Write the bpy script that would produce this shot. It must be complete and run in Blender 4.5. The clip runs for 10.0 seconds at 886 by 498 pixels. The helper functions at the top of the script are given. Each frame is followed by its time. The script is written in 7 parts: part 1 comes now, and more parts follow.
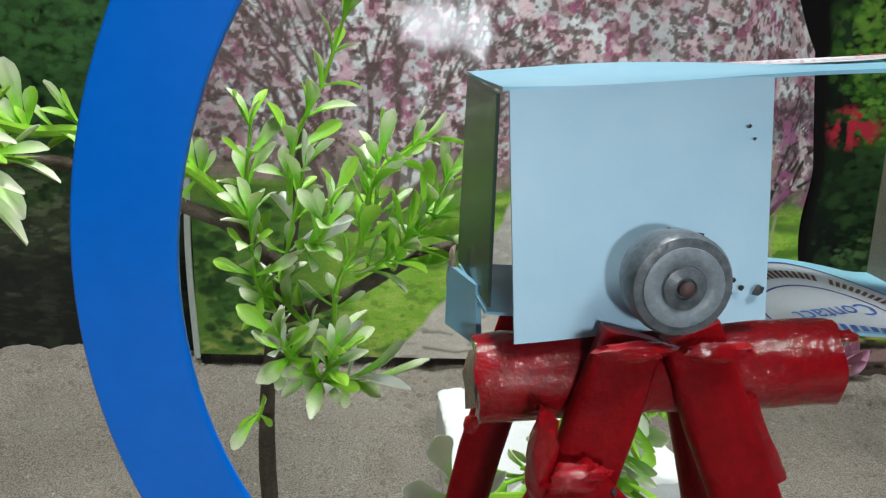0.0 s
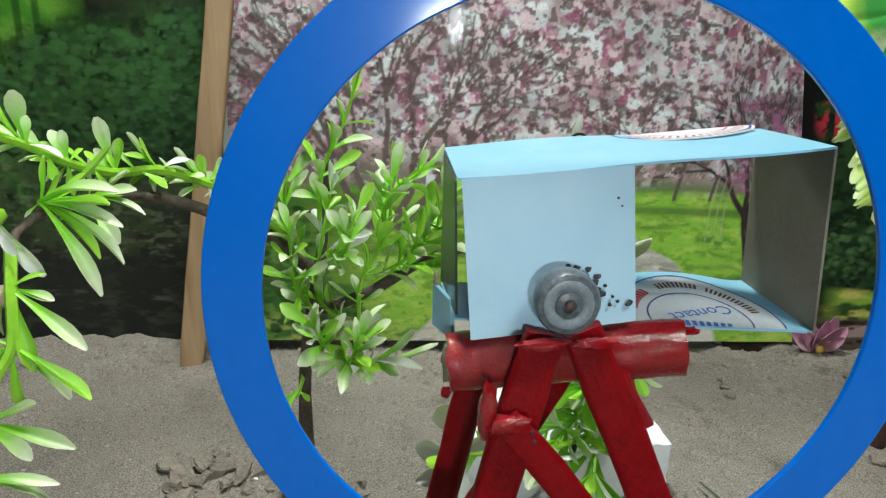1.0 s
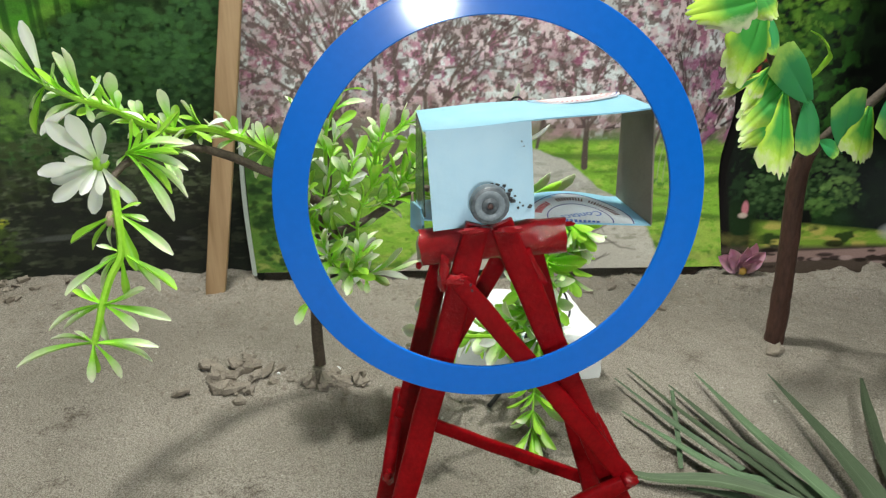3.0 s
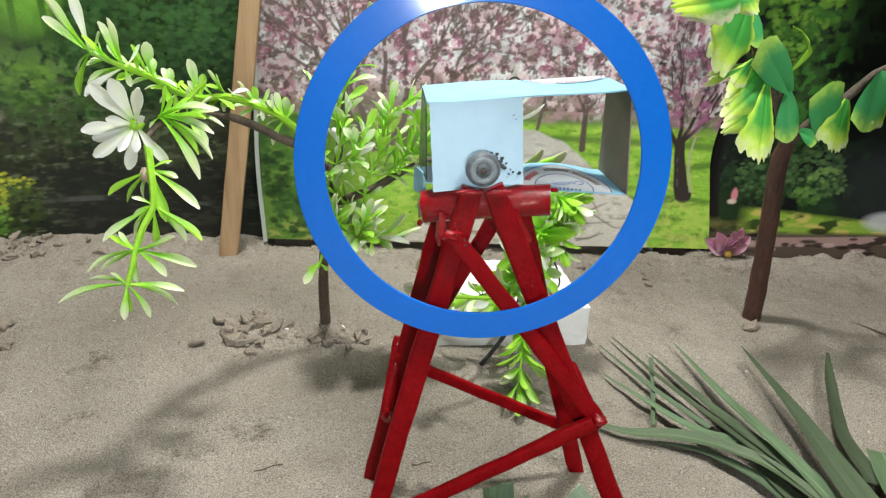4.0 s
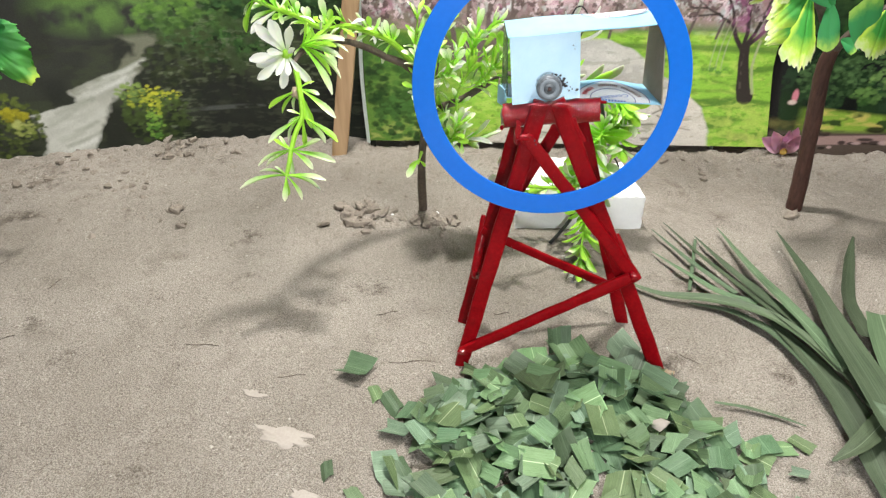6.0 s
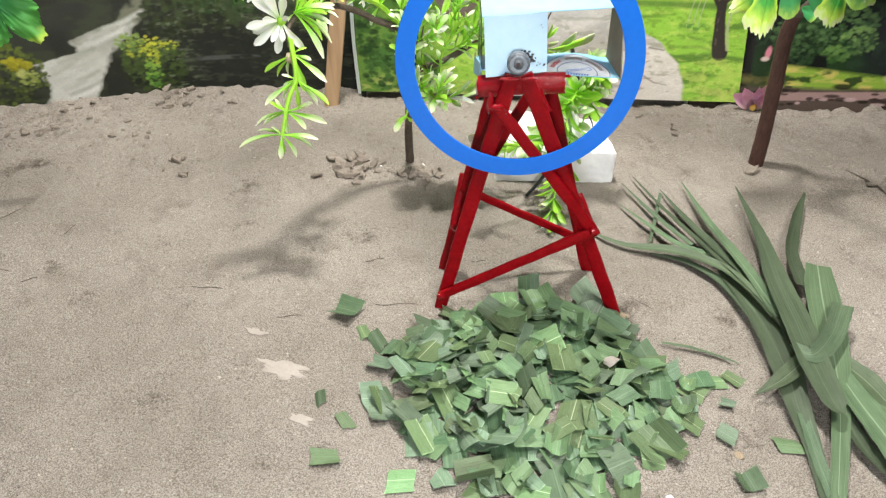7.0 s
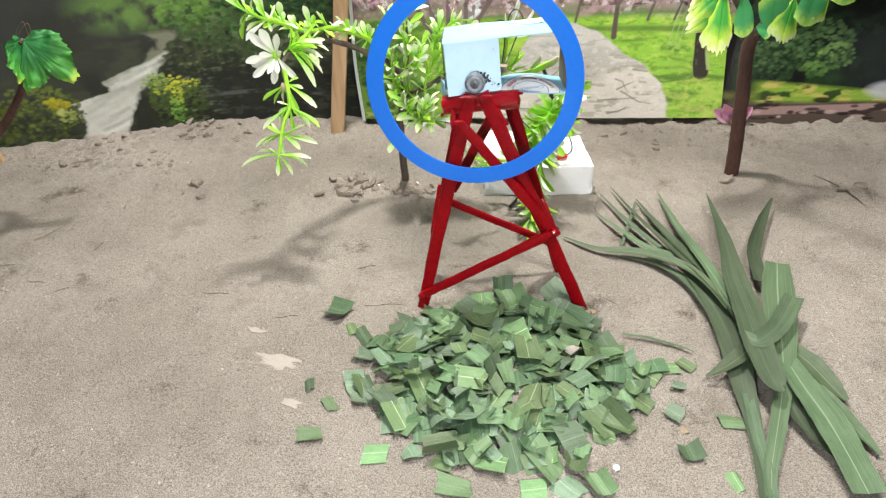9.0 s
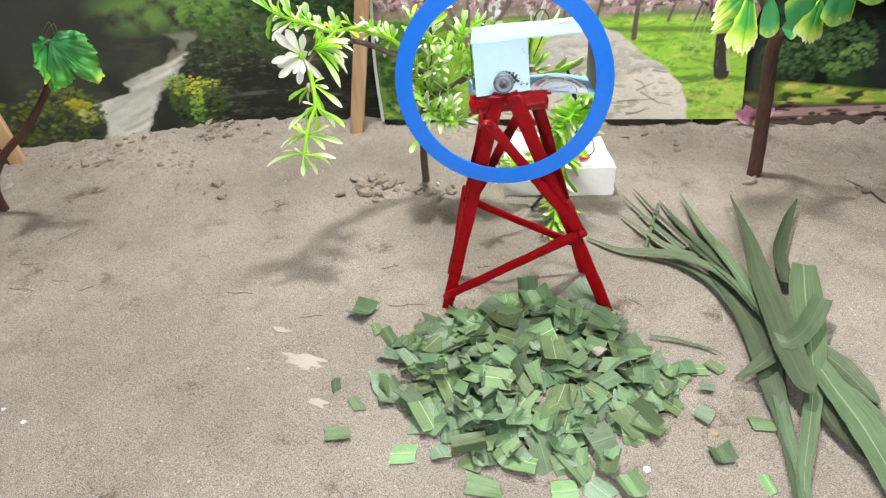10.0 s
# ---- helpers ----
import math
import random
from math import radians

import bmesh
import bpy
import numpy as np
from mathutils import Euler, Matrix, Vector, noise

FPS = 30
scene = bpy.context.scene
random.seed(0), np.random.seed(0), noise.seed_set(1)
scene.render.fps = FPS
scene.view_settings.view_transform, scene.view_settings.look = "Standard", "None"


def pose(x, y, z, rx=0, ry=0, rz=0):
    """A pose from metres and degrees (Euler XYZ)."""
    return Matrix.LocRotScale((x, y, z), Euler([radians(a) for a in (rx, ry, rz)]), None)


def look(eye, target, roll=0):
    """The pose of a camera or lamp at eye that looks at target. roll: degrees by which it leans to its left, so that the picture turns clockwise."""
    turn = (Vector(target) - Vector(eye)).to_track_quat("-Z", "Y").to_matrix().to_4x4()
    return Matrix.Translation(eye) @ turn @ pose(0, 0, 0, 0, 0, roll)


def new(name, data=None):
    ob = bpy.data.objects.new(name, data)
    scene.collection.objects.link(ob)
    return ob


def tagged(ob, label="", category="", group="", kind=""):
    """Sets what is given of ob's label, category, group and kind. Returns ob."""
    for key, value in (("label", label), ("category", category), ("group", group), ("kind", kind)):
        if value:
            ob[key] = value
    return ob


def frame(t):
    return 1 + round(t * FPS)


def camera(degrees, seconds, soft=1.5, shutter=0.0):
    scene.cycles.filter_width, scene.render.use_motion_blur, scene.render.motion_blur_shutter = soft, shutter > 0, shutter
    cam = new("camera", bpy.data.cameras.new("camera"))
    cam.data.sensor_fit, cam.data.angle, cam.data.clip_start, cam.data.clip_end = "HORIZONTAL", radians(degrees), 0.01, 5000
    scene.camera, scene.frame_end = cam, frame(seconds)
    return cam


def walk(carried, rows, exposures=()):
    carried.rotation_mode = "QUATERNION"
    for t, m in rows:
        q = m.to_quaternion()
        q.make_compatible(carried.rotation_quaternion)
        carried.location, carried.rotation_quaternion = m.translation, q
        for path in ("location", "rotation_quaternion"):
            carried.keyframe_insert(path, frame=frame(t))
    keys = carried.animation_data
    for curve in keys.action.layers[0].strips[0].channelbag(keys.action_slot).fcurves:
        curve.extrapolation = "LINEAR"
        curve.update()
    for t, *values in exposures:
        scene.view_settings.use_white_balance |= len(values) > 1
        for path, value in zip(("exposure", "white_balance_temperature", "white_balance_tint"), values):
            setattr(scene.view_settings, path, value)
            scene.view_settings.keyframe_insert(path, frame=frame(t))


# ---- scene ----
cam = camera(66.1, 10.0, 1.3)
PATH = [
    (0, (-0.07104, -0.07778, 0.23576), (0.3620, 1.7892, -0.3362), 3.35),
    (0.5, (-0.06580, -0.09896, 0.24998), (0.2960, 1.7541, -0.4109), 2.20),
    (1, (-0.07268, -0.13176, 0.26531), (0.2851, 1.7313, -0.3675), 1.47),
    (1.5, (-0.07849, -0.16719, 0.27843), (0.2314, 1.7056, -0.3513), 0.39),
    (2, (-0.08499, -0.19394, 0.28314), (0.2292, 1.6615, -0.3929), 0.53),
    (2.5, (-0.08665, -0.21468, 0.28434), (0.2625, 1.6221, -0.4251), 0.89),
    (2.7, (-0.08430, -0.22252, 0.28619), (0.2884, 1.6024, -0.4428), 0.31),
    (3.8, (-0.09135, -0.26382, 0.28983), (0.3160, 1.5231, -0.5103), 2.94),
    (4, (-0.09072, -0.27228, 0.29144), (0.2812, 1.5225, -0.5094), 2.79),
    (4.5, (-0.08409, -0.28989, 0.28518), (0.1867, 1.4594, -0.6465), 1.14),
    (5, (-0.09879, -0.32520, 0.29670), (0.1230, 1.3877, -0.7122), 0.80),
    (5.2, (-0.10227, -0.34094, 0.30351), (0.0729, 1.3681, -0.7204), 0.37),
    (6.3, (-0.11123, -0.39799, 0.34414), (0.0091, 1.2701, -0.7527), -0.16),
    (6.5, (-0.10502, -0.41128, 0.34449), (0.0287, 1.2303, -0.7892), 1.55),
    (7, (-0.10240, -0.41799, 0.37974), (0.0336, 1.1639, -0.8364), 0.40),
    (7.5, (-0.09663, -0.43786, 0.40807), (0.0134, 1.1752, -0.7698), -0.48),
    (8, (-0.09076, -0.46380, 0.40279), (0.0164, 1.1584, -0.7629), -0.96),
    (8.5, (-0.07857, -0.48067, 0.39634), (-0.0302, 1.1582, -0.7488), -2.20),
    (9, (-0.05641, -0.48150, 0.39379), (-0.0258, 1.1635, -0.7452), -3.02),
    (9.5, (-0.05923, -0.48313, 0.39568), (-0.0309, 1.1710, -0.7291), -3.34),
    (10, (-0.07198, -0.48101, 0.39298), (-0.0627, 1.1671, -0.7399), -3.26),
]
EXPOSURES = [(0.0, -0.70, 6050, 5), (1.0, -0.64, 6100, 0), (2.5, -0.54, 6350, 0), (4.0, -0.18, 6450, 6), (5.0, 0.02, 6400, 8), (7.5, 0.17, 6480, 11), (10.0, 0.18, 6480, 11)]
walk(cam, [(t, look(eye, target, roll)) for t, eye, target, roll in PATH], EXPOSURES)

# ---- light ----
world = bpy.data.worlds.new("room_air")
scene.world = world
world.use_nodes = True
world.node_tree.nodes["Background"].inputs[0].default_value = (0.9, 0.95, 1.0, 1)
world.node_tree.nodes["Background"].inputs[1].default_value = 0.07


def area_lamp(name, eye, target, sx, sy, watts, colour):
    data = bpy.data.lights.new(name, "AREA")
    data.shape, data.size, data.size_y, data.energy, data.color = "RECTANGLE", sx, sy, watts, colour
    ob = new(name, data)
    ob.matrix_world = look(eye, target)
    return ob


# two pendant lamps hang low over the model, behind it and in front; a ceiling lamp is farther off to the west
area_lamp("pendant_lamp_light", (-0.05, 0.30, 1.13), (-0.05, 0.30, 0.0), 0.08, 0.08, 15.5, (1.0, 0.97, 0.92))
area_lamp("pendant_lamp_light", (0.24, -0.38, 1.13), (-0.05, 0.15, 0.0), 0.30, 0.30, 12, (1.0, 0.97, 0.92))
area_lamp("ceiling_lamp_light", (-1.45, -0.10, 2.28), (0.0, 0.1, 0.0), 0.12, 0.12, 1.5, (1.0, 0.97, 0.92))
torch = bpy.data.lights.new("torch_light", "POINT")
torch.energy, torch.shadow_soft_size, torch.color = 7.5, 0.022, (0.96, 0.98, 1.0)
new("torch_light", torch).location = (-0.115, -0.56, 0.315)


# ---- materials ----
def nodes_of(m):
    m.use_nodes = True
    return m.node_tree.nodes, m.node_tree.links, m.node_tree.nodes["Principled BSDF"]


def mix_colour(nodes, links, fac, a, b):
    n = nodes.new("ShaderNodeMix")
    n.data_type = "RGBA"
    for sock, value in ((n.inputs["Factor"], fac), (n.inputs[6], a), (n.inputs[7], b)):
        if hasattr(value, "is_linked") or hasattr(value, "links"):
            links.new(value, sock)
        else:
            sock.default_value = value if not isinstance(value, tuple) else (*value[:3], 1)
    return n.outputs[2]


def ramp(nodes, links, fac, lo, hi):
    n = nodes.new("ShaderNodeMapRange")
    n.inputs[1].default_value, n.inputs[2].default_value = lo, hi
    links.new(fac, n.inputs[0])
    return n.outputs[0]


def noise_of(nodes, links, scale, detail=4.0, rough=0.6, vec=None, stretch=None):
    n = nodes.new("ShaderNodeTexNoise")
    n.inputs["Scale"].default_value, n.inputs["Detail"].default_value, n.inputs["Roughness"].default_value = scale, detail, rough
    src = vec
    if src is None:
        src = nodes.new("ShaderNodeTexCoord").outputs["Object"]
    if stretch:
        m = nodes.new("ShaderNodeMapping")
        m.inputs["Scale"].default_value = stretch
        links.new(src, m.inputs[0])
        src = m.outputs[0]
    links.new(src, n.inputs["Vector"])
    return n.outputs["Fac"]


def material(name, dark, light, rough=0.6, scale=60.0, fine=600.0, bump=0.3, bump_m=0.0004, coat=0.0, metal=0.0, stretch=None, specular=0.5, coat_rough=0.08):
    """Two colours mixed by noise at two scales, with fine relief."""
    m = bpy.data.materials.new(name)
    nodes, links, p = nodes_of(m)
    big, small = noise_of(nodes, links, scale, stretch=stretch), noise_of(nodes, links, fine, 3.0, stretch=stretch)
    add = nodes.new("ShaderNodeMath")
    add.operation = "ADD"
    links.new(big, add.inputs[0])
    links.new(small, add.inputs[1])
    fac = ramp(nodes, links, add.outputs[0], 0.7, 1.3)
    links.new(mix_colour(nodes, links, fac, dark, light), p.inputs["Base Color"])
    b = nodes.new("ShaderNodeBump")
    b.inputs["Strength"].default_value, b.inputs["Distance"].default_value = bump, bump_m
    links.new(add.outputs[0], b.inputs["Height"])
    links.new(b.outputs[0], p.inputs["Normal"])
    if coat > 0.6:
        # tiny droplets in the wet paint
        wet = nodes.new("ShaderNodeBump")
        wet.inputs["Strength"].default_value, wet.inputs["Distance"].default_value = 1.0, 0.00042
        links.new(noise_of(nodes, links, 560.0, 2.0, 0.6), wet.inputs["Height"])
        links.new(b.outputs[0], wet.inputs["Normal"])
        links.new(wet.outputs[0], p.inputs["Coat Normal"])
    p.inputs["Roughness"].default_value, p.inputs["Metallic"].default_value = rough, metal
    p.inputs["Coat Weight"].default_value, p.inputs["Coat Roughness"].default_value = coat, coat_rough
    p.inputs["Specular IOR Level"].default_value = specular
    return m


def sand_material():
    m = bpy.data.materials.new("sand")
    nodes, links, p = nodes_of(m)
    wide, mid, fine, grain, grit, scuff = (noise_of(nodes, links, s, d) for s, d in ((5.0, 5.0), (26.0, 6.0), (520.0, 3.0), (1150.0, 1.0), (210.0, 2.0), (17.0, 9.0)))
    c = mix_colour(nodes, links, ramp(nodes, links, grain, 0.34, 0.66), (0.245, 0.212, 0.176), (0.545, 0.496, 0.436))
    pore = nodes.new("ShaderNodeMath")
    pore.operation = "MULTIPLY_ADD"
    links.new(scuff, pore.inputs[0])
    pore.inputs[1].default_value = 0.45
    links.new(fine, pore.inputs[2])
    c = mix_colour(nodes, links, ramp(nodes, links, pore.outputs[0], 0.83, 0.93), c, (0.205, 0.175, 0.148))
    c = mix_colour(nodes, links, ramp(nodes, links, grit, 0.69, 0.76), c, (0.72, 0.68, 0.61))
    tone = mix_colour(nodes, links, ramp(nodes, links, wide, 0.35, 0.68), (0.76, 0.75, 0.73), (1.03, 1.03, 1.03))
    tone = mix_colour(nodes, links, ramp(nodes, links, mid, 0.52, 0.74), tone, (0.70, 0.69, 0.67))
    tone = mix_colour(nodes, links, ramp(nodes, links, scuff, 0.61, 0.71), tone, (0.42, 0.40, 0.38))
    mul = nodes.new("ShaderNodeMix")
    mul.data_type, mul.blend_type = "RGBA", "MULTIPLY"
    mul.inputs["Factor"].default_value = 1.0
    links.new(c, mul.inputs[6])
    links.new(tone, mul.inputs[7])
    links.new(mul.outputs[2], p.inputs["Base Color"])
    p.inputs["Roughness"].default_value, p.inputs["Specular IOR Level"].default_value = 0.95, 0.15
    add = nodes.new("ShaderNodeMath")
    add.operation = "MULTIPLY_ADD"
    links.new(fine, add.inputs[0])
    add.inputs[1].default_value = 1.3
    links.new(grain, add.inputs[2])
    b = nodes.new("ShaderNodeBump")
    b.inputs["Strength"].default_value, b.inputs["Distance"].default_value = 0.9, 0.0016
    links.new(add.outputs[0], b.inputs["Height"])
    rough = nodes.new("ShaderNodeBump")
    rough.inputs["Strength"].default_value, rough.inputs["Distance"].default_value = 0.7, 0.007
    links.new(noise_of(nodes, links, 75.0, 7.0, 0.62), rough.inputs["Height"])
    links.new(rough.outputs[0], b.inputs["Normal"])
    links.new(b.outputs[0], p.inputs["Normal"])
    return m


def leaf_material(name, base, tip, start, end, rough=0.38, spread=0.25, sub=0.25, margin=None, radial=False, edged=False):
    """Moulded leaf: colour runs from the stem (object y 0) to the tip (object y 1)."""
    m = bpy.data.materials.new(name)
    nodes, links, p = nodes_of(m)
    coord = nodes.new("ShaderNodeTexCoord").outputs["Object"]
    sep = nodes.new("ShaderNodeSeparateXYZ")
    links.new(coord, sep.inputs[0])
    wob = noise_of(nodes, links, 6.0, 3.0, 0.6, coord)
    add = nodes.new("ShaderNodeMath")
    add.operation = "MULTIPLY_ADD"
    links.new(wob, add.inputs[0])
    add.inputs[1].default_value = 0.3
    if radial:
        far = nodes.new("ShaderNodeVectorMath")
        far.operation = "LENGTH"
        links.new(coord, far.inputs[0])
        links.new(far.outputs["Value"], add.inputs[2])
    elif edged:
        along = nodes.new("ShaderNodeAttribute")
        along.attribute_name = "along"
        cut = nodes.new("ShaderNodeSeparateXYZ")
        links.new(along.outputs["Vector"], cut.inputs[0])
        links.new(cut.outputs[2], add.inputs[2])
    else:
        links.new(sep.outputs[1], add.inputs[2])
    c = mix_colour(nodes, links, ramp(nodes, links, add.outputs[0], start + 0.15, end + 0.15), base, tip)
    if edged:
        end_of = nodes.new("ShaderNodeMath")
        end_of.operation = "MULTIPLY_ADD"
        links.new(wob, end_of.inputs[0])
        end_of.inputs[1].default_value = 0.5
        links.new(cut.outputs[1], end_of.inputs[2])
        c = mix_colour(nodes, links, ramp(nodes, links, end_of.outputs[0], 1.05, 1.34), c, margin)
    elif margin:
        c = mix_colour(nodes, links, ramp(nodes, links, add.outputs[0], 0.98, 1.12), c, margin)
    info = nodes.new("ShaderNodeObjectInfo").outputs["Random"]
    hue = nodes.new("ShaderNodeHueSaturation")
    links.new(ramp(nodes, links, info, -1.0, 2.0), hue.inputs["Value"])
    r = nodes.new("ShaderNodeMapRange")
    r.inputs[3].default_value, r.inputs[4].default_value = 1.0 - spread, 1.0 + spread
    links.new(info, r.inputs[0])
    links.new(r.outputs[0], hue.inputs["Value"])
    links.new(c, hue.inputs["Color"])
    links.new(hue.outputs[0], p.inputs["Base Color"])
    p.inputs["Roughness"].default_value = rough
    p.inputs["Subsurface Weight"].default_value = sub
    p.inputs["Subsurface Radius"].default_value = (0.002, 0.003, 0.001)
    p.inputs["Subsurface Scale"].default_value = 0.5
    b = nodes.new("ShaderNodeBump")
    b.inputs["Strength"].default_value, b.inputs["Distance"].default_value = 0.35, 0.00012
    links.new(noise_of(nodes, links, 14.0, 3.0, 0.6, coord, (4, 0.6, 1)), b.inputs["Height"])
    links.new(b.outputs[0], p.inputs["Normal"])
    return m


def blade_material(name, dark, light, rib, rough=0.5, long=False):
    """Natural leaf blade with parallel veins along object y and a paler rib at object x 0."""
    m = bpy.data.materials.new(name)
    nodes, links, p = nodes_of(m)
    coord = nodes.new("ShaderNodeTexCoord").outputs["Generated"]
    if long:
        along = nodes.new("ShaderNodeAttribute")
        along.attribute_name = "along"
        coord = along.outputs["Vector"]
    veins = noise_of(nodes, links, 5.0, 4.0, 0.7, coord, (9, 0.12, 1) if long else (22, 0.25, 0.2))
    cloud = noise_of(nodes, links, 2.2, 4.0, 0.6, coord)
    c = mix_colour(nodes, links, ramp(nodes, links, cloud, 0.3, 0.7), dark, light)
    v = mix_colour(nodes, links, ramp(nodes, links, veins, 0.42, 0.72), c, tuple(min(1, q * 1.45) for q in light))
    v = mix_colour(nodes, links, ramp(nodes, links, noise_of(nodes, links, 7.0, 5.0, 0.7, coord), 0.62, 0.75), v, (dark[0] * 1.25, dark[1] * 0.9, dark[2] * 0.8))
    sep = nodes.new("ShaderNodeSeparateXYZ")
    links.new(coord, sep.inputs[0])
    mid = nodes.new("ShaderNodeMath")
    mid.operation = "SUBTRACT"
    links.new(sep.outputs[0], mid.inputs[0])
    mid.inputs[1].default_value = 0.5
    ab = nodes.new("ShaderNodeMath")
    ab.operation = "ABSOLUTE"
    links.new(mid.outputs[0], ab.inputs[0])
    line = ramp(nodes, links, ab.outputs[0], 0.030 if long else 0.020, 0.008 if long else 0.006)
    v = mix_colour(nodes, links, line, v, rib)
    if not long:
        # pale bruised fibres along the two cuts
        ends = nodes.new("ShaderNodeMath")
        ends.operation = "SUBTRACT"
        links.new(sep.outputs[1], ends.inputs[0])
        ends.inputs[1].default_value = 0.5
        far = nodes.new("ShaderNodeMath")
        far.operation = "ABSOLUTE"
        links.new(ends.outputs[0], far.inputs[0])
        v = mix_colour(nodes, links, ramp(nodes, links, far.outputs[0], 0.450, 0.495), v, tuple(min(1, q * 1.9) for q in light))
    hue = nodes.new("ShaderNodeHueSaturation")
    r = nodes.new("ShaderNodeMapRange")
    r.inputs[3].default_value, r.inputs[4].default_value = 0.66, 1.42
    r2 = nodes.new("ShaderNodeMapRange")
    r2.inputs[3].default_value, r2.inputs[4].default_value = 0.488, 0.530
    info = nodes.new("ShaderNodeObjectInfo").outputs["Random"]
    links.new(info, r.inputs[0])
    links.new(info, r2.inputs[0])
    links.new(r.outputs[0], hue.inputs["Value"])
    links.new(r2.outputs[0], hue.inputs["Hue"])
    links.new(v, hue.inputs["Color"])
    links.new(hue.outputs[0], p.inputs["Base Color"])
    p.inputs["Roughness"].default_value, p.inputs["Specular IOR Level"].default_value = rough + 0.08, 0.3
    b = nodes.new("ShaderNodeBump")
    b.inputs["Strength"].default_value, b.inputs["Distance"].default_value = 0.35, 0.0006
    links.new(veins, b.inputs["Height"])
    links.new(b.outputs[0], p.inputs["Normal"])
    return m


def print_material(name, rough=0.3):
    """Printed paper: the picture is a colour attribute."""
    m = bpy.data.materials.new(name)
    nodes, links, p = nodes_of(m)
    a = nodes.new("ShaderNodeVertexColor")
    a.layer_name = "print"
    speck = ramp(nodes, links, noise_of(nodes, links, 900.0, 2.0), 0.3, 0.7)
    n = nodes.new("ShaderNodeMix")
    n.data_type, n.blend_type = "RGBA", "MULTIPLY"
    n.inputs["Factor"].default_value = 0.25
    links.new(a.outputs[0], n.inputs[6])
    links.new(speck, n.inputs[7])
    links.new(n.outputs[2], p.inputs["Base Color"])
    p.inputs["Roughness"].default_value, p.inputs["Specular IOR Level"].default_value = rough, 0.35
    b = nodes.new("ShaderNodeBump")
    b.inputs["Strength"].default_value, b.inputs["Distance"].default_value = 0.25, 0.004
    links.new(noise_of(nodes, links, 9.0, 2.0), b.inputs["Height"])
    links.new(b.outputs[0], p.inputs["Normal"])
    return m


def clear_material():
    m = bpy.data.materials.new("clear_plastic")
    nodes, links, p = nodes_of(m)
    nodes.remove(p)
    t, g, mx = (nodes.new(k) for k in ("ShaderNodeBsdfTransparent", "ShaderNodeBsdfGlossy", "ShaderNodeMixShader"))
    t.inputs[0].default_value = (0.99, 0.993, 0.996, 1)
    g.inputs["Roughness"].default_value = 0.06
    mx.inputs[0].default_value = 0.0015
    crinkle = nodes.new("ShaderNodeBump")
    crinkle.inputs["Strength"].default_value, crinkle.inputs["Distance"].default_value = 1.0, 0.0022
    links.new(noise_of(nodes, links, 11.0, 3.0, 0.6, None, (1.8, 1.0, 0.6)), crinkle.inputs["Height"])
    links.new(crinkle.outputs[0], g.inputs["Normal"])
    links.new(t.outputs[0], mx.inputs[1])
    links.new(g.outputs[0], mx.inputs[2])
    links.new(mx.outputs[0], nodes["Material Output"].inputs[0])
    return m


SAND = sand_material()
CLOD = material("soil_clod", (0.20, 0.17, 0.14), (0.37, 0.32, 0.265), 0.95, 90, 900, 0.8, 0.0012, specular=0.15)
RED = material("red_gloss_paint", (0.19, 0.0015, 0.004), (0.30, 0.003, 0.007), 0.50, 90, 500, 0.4, 0.0009, coat=0.14, specular=0.06, coat_rough=0.10)
RED_ROUGH = material("red_paint_lumps", (0.21, 0.0015, 0.005), (0.33, 0.003, 0.008), 0.55, 300, 900, 0.6, 0.00026, coat=1.0, specular=0.03, coat_rough=0.035)
BAMBOO = material("raw_card_edge", (0.30, 0.22, 0.14), (0.52, 0.42, 0.30), 0.85, 200, 1200)
BLUE_CARD = material("pale_blue_card", (0.47, 0.71, 0.88), (0.56, 0.78, 0.93), 0.45, 40, 110, 0.3, 0.0008, specular=0.45)
BLUE_ROOF = material("sky_blue_card", (0.30, 0.64, 0.84), (0.40, 0.73, 0.89), 0.36, 40, 120, 0.3, 0.0005, coat=0.5, coat_rough=0.28)
GREY_CARD = material("grey_brown_card", (0.24, 0.20, 0.15), (0.33, 0.28, 0.21), 0.9, 60, 1500, 0.3, 0.0003, stretch=(0.4, 1, 1))
GREEN_CARD = material("dark_green_glossy_card", (0.035, 0.06, 0.05), (0.07, 0.11, 0.09), 0.25, 30, 500, 0.1, 0.0002)
BLUE_PLASTIC = material("blue_plastic", (0.006, 0.155, 0.70), (0.008, 0.170, 0.76), 0.36, 14, 300, 0.05, 0.0004, coat=0.6, specular=0.15, coat_rough=0.11)
CLEAR = clear_material()
HUB_GREY = material("hub_grey", (0.06, 0.07, 0.08), (0.16, 0.18, 0.20), 0.35, 250, 900, 0.3, 0.0003)
HUB_PALE = material("hub_pale", (0.17, 0.20, 0.23), (0.29, 0.33, 0.37), 0.4, 250, 900, 0.3, 0.0003)
HUB_DARK = material("hub_dark", (0.015, 0.017, 0.02), (0.05, 0.05, 0.055), 0.45, 250, 900, 0.3, 0.0003)
RUST = material("rusty_pin", (0.05, 0.03, 0.03), (0.11, 0.06, 0.055), 0.5, 400, 900)
WHITE_PRINT = material("white_label_print", (0.70, 0.72, 0.74), (0.78, 0.80, 0.82), 0.5, 40, 900, 0.1, 0.0001)
NAVY_INK = material("navy_ink", (0.05, 0.05, 0.22), (0.08, 0.08, 0.30), 0.5)
BLUE_INK = material("blue_ink", (0.06, 0.16, 0.50), (0.10, 0.22, 0.60), 0.5)
RED_INK = material("red_ink", (0.45, 0.04, 0.05), (0.55, 0.07, 0.08), 0.5)
